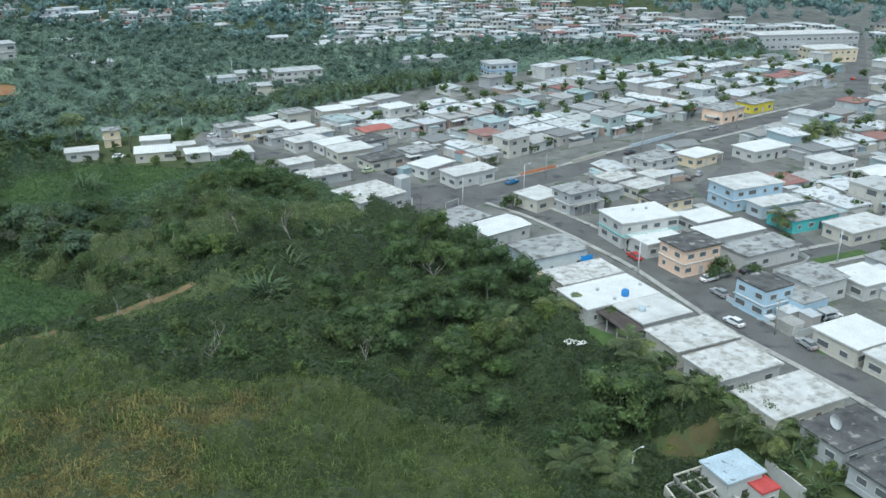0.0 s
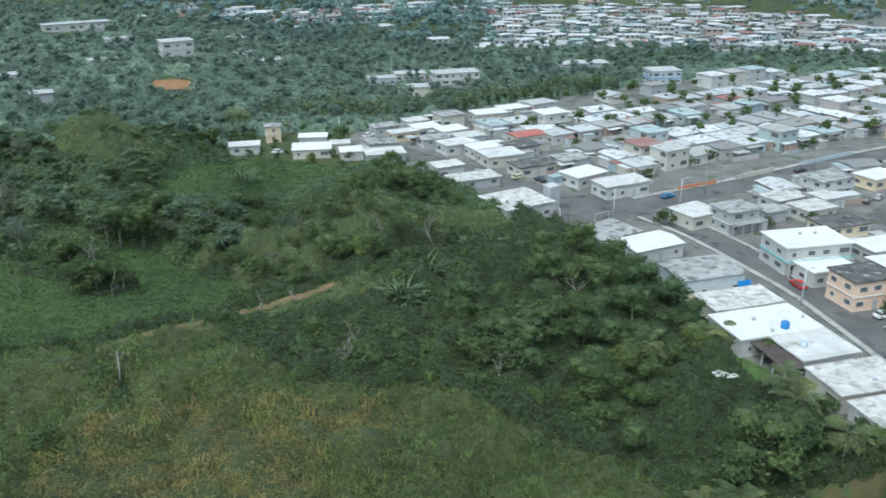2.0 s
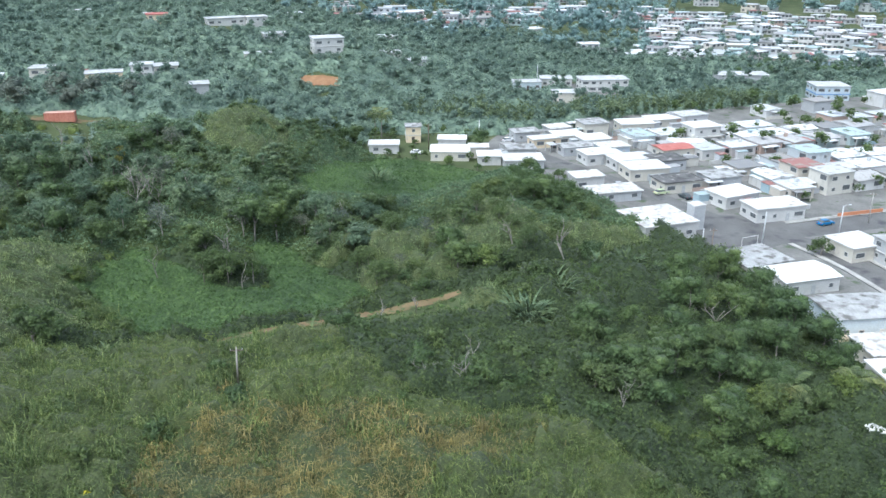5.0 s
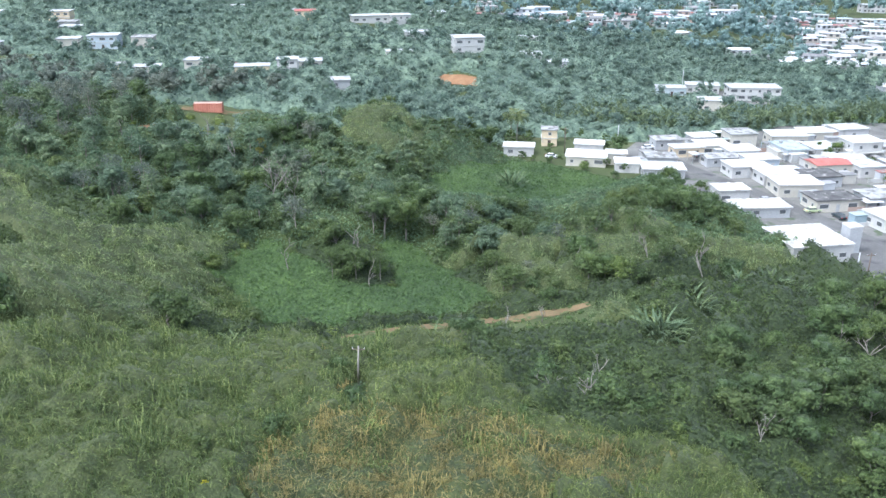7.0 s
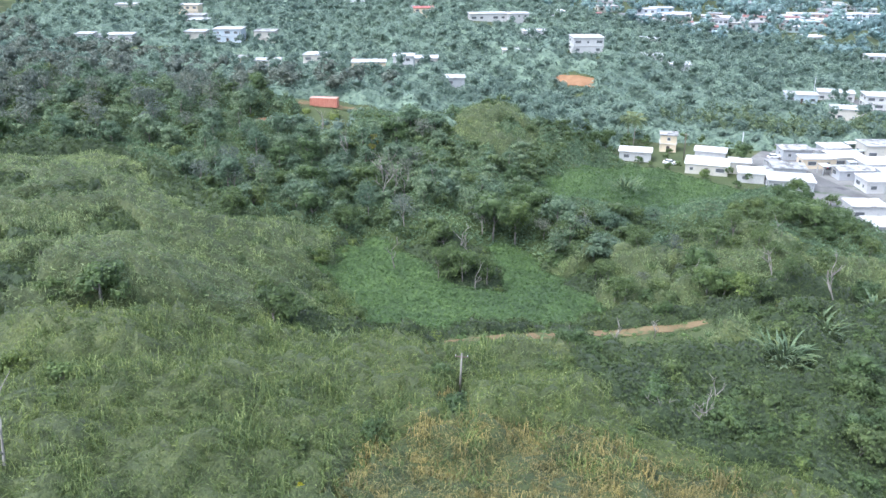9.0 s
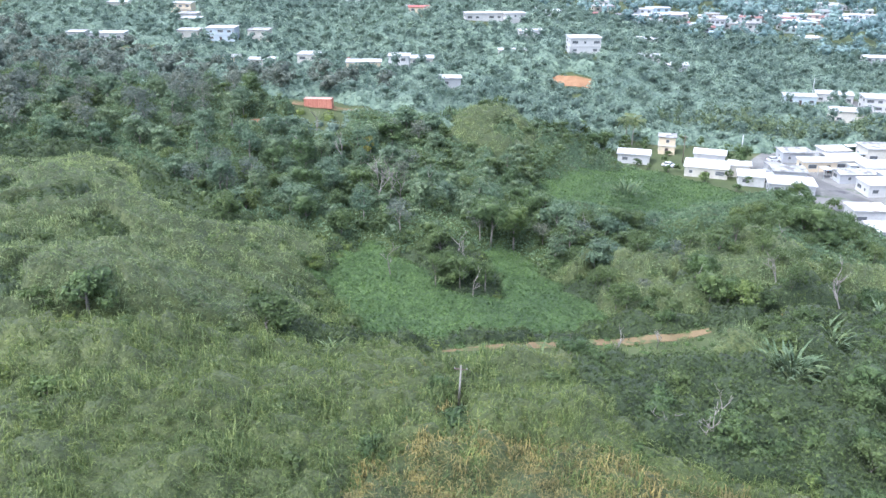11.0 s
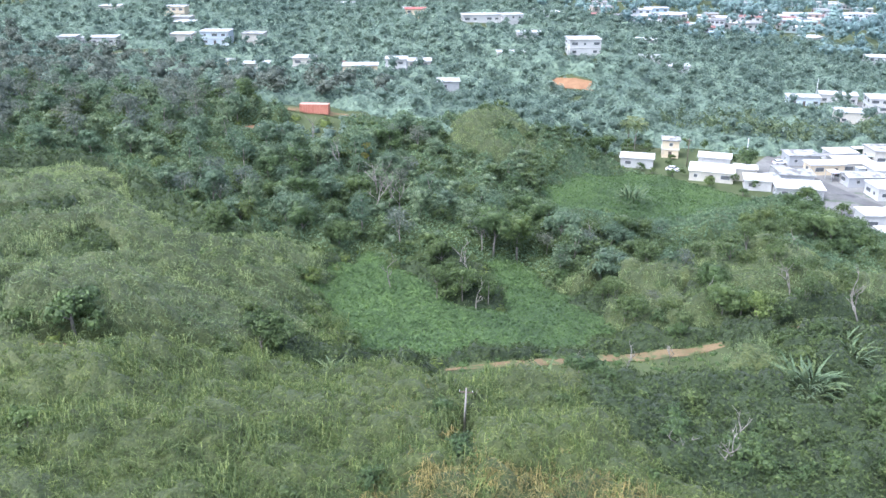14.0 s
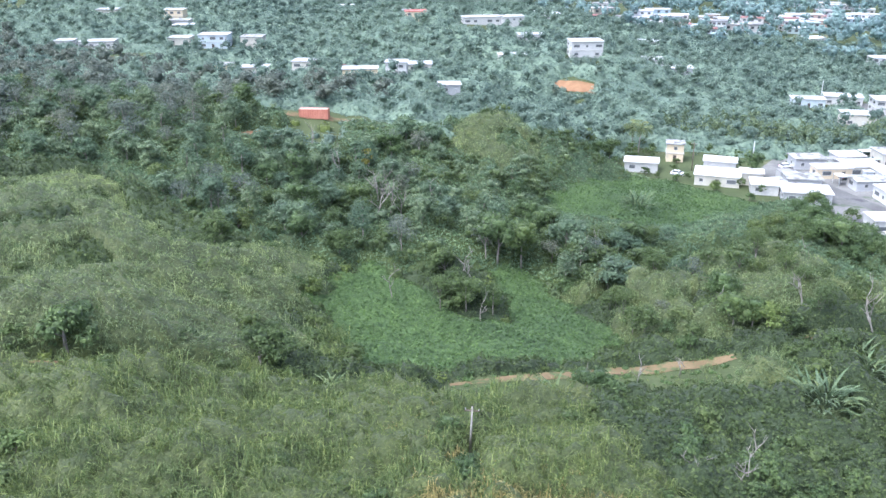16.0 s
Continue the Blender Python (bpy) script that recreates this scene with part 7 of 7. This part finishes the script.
# ---- things on roofs and along the streets ----
def car(x, y, ang, paint_, label, z=0.06, truck=False):
    c = thing("car" if not truck else "pickup_truck", pose(x, y, z, 0, 0, ang), label, "car" if not truck else "truck", "parked cars")
    prof = [(-2.15, 0.35), (-2.2, 0.62), (-2.05, 0.86), (-1.1, 0.95), (1.0, 0.92), (1.95, 0.78), (2.2, 0.6), (2.15, 0.32)]
    if truck:
        prof = [(-2.5, 0.45), (-2.5, 1.05), (-0.75, 1.05), (-0.6, 1.1), (1.2, 1.1), (2.3, 0.98), (2.45, 0.75), (2.4, 0.42)]
    s = Solid()
    rings = []
    for yy, shrink in ((-0.86, 0.93), (-0.8, 1.0), (0.8, 1.0), (0.86, 0.93)):
        k = len(s.v)
        s.v += [(px * (0.5 + 0.5 * shrink), yy, 0.3 + (pz - 0.3) * shrink) for px, pz in prof]
        rings.append(k)
    n = len(prof)
    for a, b in zip(rings, rings[1:]):
        s.f += [(a + i, a + (i + 1) % n, b + (i + 1) % n, b + i) for i in range(n)]
    s.f += [tuple(rings[0] + i for i in reversed(range(n))), tuple(rings[-1] + i for i in range(n))]
    part("body", s.mesh("body", paint_), c)
    x0, x1 = (-1.75, 0.95) if not truck else (-0.65, 1.15)
    cabin = Solid()
    zz = 0.9 if not truck else 1.08
    for e, h in ((0.0, zz), (0.42, zz + 0.5)):
        cabin.v += [(x0 + e * 1.0, -0.74 + 0.12 * (h > zz), h), (x1 - e * 1.35, -0.74 + 0.12 * (h > zz), h), (x1 - e * 1.35, 0.74 - 0.12 * (h > zz), h), (x0 + e, 0.74 - 0.12 * (h > zz), h)]
    cabin.f = [(3, 2, 1, 0), (4, 5, 6, 7)] + [(k, (k + 1) % 4, 4 + (k + 1) % 4, 4 + k) for k in range(4)]
    part("cabin_glass", cabin.mesh("cabin_glass", M_GLASS), c, "dark car glass")
    part("roof", Solid().box(x0 + 0.4, -0.64, zz + 0.49, x1 - 0.55, 0.64, zz + 0.55, 0.05).mesh("roof", paint_), c)
    for wx in ((-1.35, 1.35) if not truck else (-1.55, 1.5)):
        for wy in (-0.8, 0.8):
            wheel = part("wheel", Solid().tube([(0, -0.11, 0), (0, 0.11, 0)], [0.33, 0.33], 12).mesh("tyre", M_RUBBER), c)
            wheel.location = (wx, wy, 0.33)
            part("rim", Solid().tube([(0, -0.13, 0), (0, 0.13, 0)], [0.18, 0.18], 8).mesh("rim", M_STEEL), wheel)
    for wy in (-0.6, 0.6):
        part("headlight", Solid().box(2.05, wy - 0.17, 0.58, 2.2, wy + 0.17, 0.72).mesh("headlight", M_STEEL), c)
        part("tail_light", Solid().box(-2.22 - 0.3 * truck, wy - 0.15, 0.66, -2.05 - 0.3 * truck, wy + 0.15, 0.82).mesh("tail_light", M_REDPAINT), c)
    return c


ROADWAY = 116
car(55.8, 147.4, ROADWAY + 3, M_CARWHITE, "white saloon car on the street", 0.06)
car(43.4, 180.2, ROADWAY - 4, M_REDPAINT, "red car parked beside the street", 0.06)
car(56.9, 167.9, 30, M_CARWHITE, "white hatchback parked at the corner")
car(60.4, 170.2, 30, M_CARGREY, "silver grey car parked behind a white one")
car(66.8, 172.4, 28, M_CARDARK, "dark green off-road car parked by the kerb")
car(56.9, 160.4, ROADWAY, M_CARGREY, "grey off-road car parked at the street corner", 0.16)
car(62.4, 150.6, ROADWAY - 2, M_CARWHITE, "white pickup truck with a dark bed beside the blue house", 0.02, truck=True)
load = car(71.8, 149.2, 20, M_CARDARK, "old dark truck loaded with red scrap in a yard", 0.02, truck=True)
part("load", Solid().box(-2.4, -0.7, 1.05, -0.9, 0.7, 1.9, 0.2).mesh("load", M_RED_ROOF), load, "heap of red scrap")
car(75.6, 150.2, 20, M_CARWHITE, "white truck cab parked in a yard", 0.02)
car(66.2, 138.4, ROADWAY - 6, M_CARGREY, "silver saloon car parked on a driveway", 0.16)
car(19.8, 236.0, 42, M_CARBLUE, "blue car on the avenue")
car(-22.2, 247.0, 40, M_CARGREEN, "pale green car parked between houses", 0.02)
car(-15.7, 245.5, 130, M_CARDARK, "dark car parked in a yard", 0.02)
car(-34.4, 250.0, 40, M_CARGREY, "grey car parked by a house", 0.02)
car(72.0, 240.6, 60, M_CARDARK, "dark car parked in the back street")
car(75.8, 244.2, 60, M_CARGREY, "grey car parked in the back street")
car(187, 393, 68, M_REDPAINT, "red truck on the long avenue", 0.05, truck=True)
car(-102.0, 262.0, 10, M_CARWHITE, "white car parked by the house near the clearing", 0.02)
car(-78.9, 288.0, 50, M_CARWHITE, "white van parked among houses", 0.02)
car(-63, 286, 135, M_CARDARK, "dark car in the west street", 0.05)
car(96, 299, 40, M_CARGREY, "grey car on the avenue", 0.05)
car(60, 267.5, 40, M_CARDARK, "dark car parked along the avenue", 0.05)


def utility_pole(x, y, h, material, label, arms=True, lamp=False, tilt=0):
    pole = thing("utility_pole", pose(x, y, ground_z(x, y) - 0.3, 0, tilt, 30), label, "pole", "poles")
    part("shaft", Solid().tube([(0, 0, 0), (0, 0, h)], [0.16, 0.11], 8).mesh("shaft", material, True), pole)
    if arms:
        part("crossarm", Solid().box(-0.9, -0.06, h - 0.6, 0.9, 0.06, h - 0.48).mesh("crossarm", M_WOODPOLE), pole)
        for xx in (-0.8, 0.0, 0.8):
            part("insulator", Solid().tube([(xx, 0, h - 0.48), (xx, 0, h - 0.25)], [0.05, 0.04], 6).mesh("insulator", M_STEEL), pole)
    if lamp:
        part("arm", Solid().tube([(0, 0, h - 0.1), (0.7, 0, h + 0.25), (1.5, 0, h + 0.3)], [0.05, 0.04, 0.035], 6).mesh("arm", M_STEEL), pole)
        part("lamp_head", Solid().box(1.4, -0.14, h + 0.2, 2.0, 0.14, h + 0.34, 0.03).mesh("lamp_head", M_STEEL), pole)


utility_pole(-63.6, 100.6, 6.9, M_PALEBARK, "pale wooden pole leaning in tall grass", tilt=2)
utility_pole(5.2, 215.8, 8.5, M_STEEL, "tall white steel pole at the junction", arms=False)
utility_pole(-5.6, 202.8, 7.5, M_WOODPOLE, "dark wooden utility pole at the edge of the woods")
utility_pole(-7.8, 204.4, 6.5, M_STEEL, "pale concrete pole at the edge of the woods", arms=False)
utility_pole(42.2, 170.6, 8.0, M_STEEL, "pale street lamp pole beside the street", arms=False, lamp=True)
utility_pole(62.0, 143.0, 8.0, M_CONCRETE, "concrete utility pole beside the street")
utility_pole(28.2, 106.5, 6.0, M_STEEL, "street lamp with one arm beside palms", arms=False, lamp=True)
utility_pole(88.5, 178.0, 8.0, M_STEEL, "pale lamp pole at the side street", arms=False, lamp=True)
utility_pole(-100.5, 268.5, 9.0, M_WOODPOLE, "wooden utility pole beside a white house")
utility_pole(-85.5, 276.0, 10.0, M_STEEL, "thin steel mast behind a white house", arms=False)
utility_pole(30, 241, 8.5, M_CONCRETE, "concrete utility pole along the avenue")
utility_pole(64, 269, 8.5, M_CONCRETE, "concrete utility pole along the avenue")
utility_pole(105, 302, 8.5, M_CONCRETE, "concrete utility pole along the avenue")
utility_pole(22.5, 228.5, 8.0, M_STEEL, "lamp pole beside the junction", arms=False, lamp=True)
utility_pole(-93, 380, 11, M_STEEL, "tall thin mast among trees", arms=False)
utility_pole(96, 382, 10, M_STEEL, "tall thin mast in the town", arms=False)


def wall_run(points, h, thick, material, label, base=0.0, name="wall"):
    w = Solid()
    for (x0, y0), (x1, y1) in zip(points, points[1:]):
        a = math.atan2(y1 - y0, x1 - x0)
        nx, ny = -math.sin(a) * thick / 2, math.cos(a) * thick / 2
        k = len(w.v)
        w.v += [(x0 - nx, y0 - ny, base - 1), (x1 - nx, y1 - ny, base - 1), (x1 + nx, y1 + ny, base - 1), (x0 + nx, y0 + ny, base - 1), (x0 - nx, y0 - ny, base + h), (x1 - nx, y1 - ny, base + h), (x1 + nx, y1 + ny, base + h), (x0 + nx, y0 + ny, base + h)]
        w.f += [tuple(k + i for i in q) for q in ((3, 2, 1, 0), (4, 5, 6, 7), (0, 1, 5, 4), (1, 2, 6, 5), (2, 3, 7, 6), (3, 0, 4, 7))]
    tagged(part("garden_wall", w.mesh("garden_wall", material)), label, "wall", "garden walls")


wall_run([(57.6, 158.0), (62.6, 147.4)], 1.1, 0.2, M_LIGHTBLUE, "low pale garden wall before the blue house")
wall_run([(10.0, 186.3), (15.4, 190.0)], 0.9, 0.25, M_RUST, "low orange garden wall beside a lawn")
wall_run([(17.0, 170.6), (20.4, 165.0)], 1.0, 0.2, M_CONCRETE, "grey garden wall behind the house")
wall_run([(20.6, 158.2), (24.2, 160.0)], 1.2, 0.25, M_WHITE, "low white garden wall between lawns")
wall_run([(48.2, 107.0), (51.3, 99.6)], 1.9, 0.25, M_WHITE, "white concrete boundary wall among banana plants", -3.6)
wall_run([(52.2, 97.6), (53.6, 93.6)], 1.9, 0.25, M_WHITE, "white concrete boundary wall among palms", -3.6)
wall_run([(23.0, 243.6), (34.2, 252.0)], 1.0, 0.25, M_RUST, "reddish garden wall along the avenue")
wall_run([(40, 256.2), (52, 266.5)], 1.4, 0.25, M_OFFWHITE, "cream garden wall along the avenue")
wall_run([(62, 275.2), (80, 290.5)], 1.2, 0.25, M_LIGHTBLUE, "pale garden wall along the avenue")
wall_run([(52.6, 171.4), (57.6, 174.0)], 1.0, 0.25, M_ORANGE, "low salmon garden wall at the corner")
wall_run([(72.0, 172.0), (80.4, 176.4), (82.8, 179.4), (81.4, 183.0)], 0.9, 0.15, M_WHITE, "white rounded fence wall round the corner plot")
wall_run([(31.9, 101.4), (33.2, 96.0)], 2.2, 0.3, M_OFFWHITE, "ruined cream wall of a roofless house", -4.6)
wall_run([(32.2, 101.8), (38.0, 105.6)], 2.0, 0.3, M_CONCRETE, "ruined grey wall of a roofless house", -4.6)


def water_tank(x, y, z, material, label, r=0.75, h=1.3):
    t = thing("water_tank", pose(x, y, z), label, "tank", "roof tanks")
    part("drum", Solid().tube([(0, 0, 0), (0, 0, 0.08), (0, 0, h * 0.9), (0, 0, h)], [r * 0.96, r, r, r * 0.8], 14).mesh("drum", material, True), t)
    part("lid", Solid().tube([(0, 0, h), (0, 0, h + 0.1)], [r * 0.35, r * 0.3], 12).mesh("lid", material), t)


water_tank(35.6, 152.4, 3.68, M_TANK, "blue plastic water tank on a white roof")
water_tank(56.6, 113.6, 1.2, M_RUBBER, "black plastic water tank against a wall", 0.6, 2.0)
water_tank(37.6, 146.2, 3.48, M_LIGHTBLUE, "pale blue water tank on a white roof", 0.7, 0.9)
for x, y, z in ((33.2, 150.6, 3.68), (30.6, 154.8, 3.68), (39.6, 157.4, 3.68), (46.6, 136.0, 3.48), (49.0, 196.0, 6.38), (45.6, 195.0, 6.38)):
    vent = thing("roof_vent", pose(x, y, z), "small grey vent box on a roof", "vent", "roof vents")
    part("box", Solid().box(-0.28, -0.28, 0, 0.28, 0.28, 0.5, 0.04).mesh("box", M_GREYWALL), vent)
    part("cap", Solid().box(-0.36, -0.36, 0.5, 0.36, 0.36, 0.58).mesh("cap", M_STEEL), vent)

dish = thing("satellite_dish", pose(57.6, 106.6, 3.38, 0, 0, 200), "large mesh satellite dish on a dark roof", "dish")
part("mast", Solid().tube([(0, 0, 0), (0, 0, 1.3)], [0.07, 0.06], 8).mesh("mast", M_STEEL), dish)
bowl = Solid()
for i in range(5):
    rr_ = 1.15 * i / 4
    for k in range(16):
        bowl.v.append((0.45 * (i / 4) ** 2, rr_ * math.cos(6.2832 * k / 16), 1.6 + rr_ * math.sin(6.2832 * k / 16)))
for i in range(4):
    bowl.f += [(16 * i + k, 16 * i + (k + 1) % 16, 16 * i + 16 + (k + 1) % 16, 16 * i + 16 + k) for k in range(16)]
part("bowl", bowl.mesh("bowl", M_STEEL, True), dish)
part("feed_arm", Solid().tube([(0.1, 0, 0.7), (1.0, 0, 1.6)], [0.03, 0.03], 6).mesh("feed_arm", M_STEEL), dish)

patio = thing("patio_roof", pose(33.0, 143.6, 0, 0, 0, 24), "dark brown patio roof on white posts beside a lawn", "shelter")
part("roof_sheet", roof_gable(3.6, 10.2, 2.8, 0.3, 0.25, M_BROWN_ROOF), patio)
for yy in (-4.9, -1.7, 1.6, 4.7):
    for xx in (-1.7, 1.6):
        part("post", Solid().box(xx, yy, -0.5, xx + 0.18, yy + 0.18, 2.8).mesh("post", M_WHITE), patio)
shed = thing("shed", pose(23.2, 140.6, ground_z(23.2, 140.6), 0, 0, 22), "small shed with a pale metal roof beside trees", "shed")
part("wall", body(3.2, 6.4, 2.3, 1.5).mesh("wall", M_GREYWALL), shed)
part("roof", roof_gable(3.2, 6.4, 2.3, 0.3, 0.2, M_CLEAN_ROOF), shed)
tarp = thing("tarpaulin", pose(29.4, 175.6, 3.2, 0, 0, 27), "bright blue tarpaulin hung on a porch", "tarpaulin")
ts = Solid()
for i in range(9):
    for k in range(5):
        ts.v.append((-1.6 + 0.4 * i, -3.9 + 0.12 * math.sin(i * 1.9) - 0.25 * k * 0.3, 0.9 - 0.42 * k + 0.05 * math.sin(i * 2.3 + k)))
ts.f = [(5 * i + k, 5 * i + k + 1, 5 * i + k + 6, 5 * i + k + 5) for i in range(8) for k in range(4)]
part("sheet", ts.mesh("sheet", M_TARP, True), tarp)
terrace = thing("terrace", pose(26.5, 170.9, 0, 0, 0, 27), "salmon terrace with a low parapet beside the blue house", "terrace")
part("deck", Solid().box(-7.0, -1.0, -0.5, 7.5, 1.2, 1.6).mesh("deck", M_PEACH), terrace)
part("parapet", Solid().box(-7.0, -1.15, 1.6, 7.5, -1.0, 2.4).mesh("parapet", M_PEACH), terrace)
lean = thing("lean_to", pose(44.9, 99.0, -3.6, 0, 0, 25), "small white room with a bright red roof", "annex")
part("wall", body(3.2, 2.8, 3.0, 2.5).mesh("wall", M_WHITE), lean)
part("roof", roof_flat(3.2, 2.8, 3.0, 0.15, material=M_BRIGHT_RED), lean)
add_window(lean, "s", 0.3, -1.41, 1.1, 0)
ruin = thing("roofless_house", pose(37.2, 100.2, -5.0, 0, 0, 25), "roofless grey concrete house shell with open rooms", "house")
for xx in (-2.6, -0.2, 2.2):
    part("wall", Solid().box(xx, -4.0, -1.5, xx + 0.2, 3.6, 3.4).mesh("wall", M_CONCRETE), ruin)
for yy in (-4.2, -1.2, 1.6, 3.6):
    part("beam", Solid().box(-2.6, yy, 3.4, 2.6, yy + 0.22, 3.65).mesh("beam", M_OFFWHITE), ruin)
part("floor_slab", Solid().box(-2.8, -4.4, 1.0, 2.8, 4.0, 1.15).mesh("floor_slab", M_BLACK_ROOF), ruin)
goal = thing("goal_frame", pose(2.4, 213.8, 0, 0, 0, 45), "white metal frame like a football goal by the street", "frame")
part("post", Solid().tube([(-2.4, 0, -0.2), (-2.4, 0, 2.4)], [0.07, 0.07], 6).mesh("post", M_WHITE), goal)
part("post", Solid().tube([(2.4, 0, -0.2), (2.4, 0, 2.4)], [0.07, 0.07], 6).mesh("post", M_WHITE), goal)
part("crossbar", Solid().tube([(-2.4, 0, 2.4), (2.4, 0, 2.4)], [0.07, 0.07], 6).mesh("crossbar", M_WHITE), goal)
gate = thing("garage", pose(65.5, 144.6, 0, 0, 0, 26), "small concrete garage box with a white door beside the street", "garage")
part("wall", body(3.6, 3.4, 2.3).mesh("wall", M_CONCRETE), gate)
add_door(gate, GARAGE, 0, -1.73, 0.02, 0, "garage_door")
container = thing("shipping_container", pose(-176.8, 190.0, ground_z(-176.8, 190.0) - 0.1, 0, 0, 32), "long faded red shipping container on a hill", "container")
cs = Solid()
for i in range(49):
    xx, dy = -6.05 + 12.1 * i / 48, 0.06 if i % 4 < 2 else 0.0
    cs.v += [(xx, -1.2 - dy, 0), (xx, -1.2 - dy, 2.6), (xx, 1.2 + dy, 2.6), (xx, 1.2 + dy, 0)]
for i in range(48):
    cs.f += [(4 * i + k, 4 * i + 4 + k, 4 * i + 4 + (k + 1) % 4, 4 * i + (k + 1) % 4) for k in range(4)]
cs.f += [(3, 2, 1, 0), (192, 193, 194, 195)]
container.scale = (0.64, 1, 1)
part("shell", cs.mesh("shell", M_CONTAINER), container)
part("roof_panel", Solid().box(-6.0, -1.15, 2.605, 6.0, 1.15, 2.66).mesh("roof_panel", M_CONTAINER_TOP), container)
for xx in (-6.1, 5.98):
    for yy in (-1.26, 1.14):
        part("corner_post", Solid().box(xx, yy, 0, xx + 0.14, yy + 0.14, 2.62).mesh("corner_post", M_CONTAINER), container)
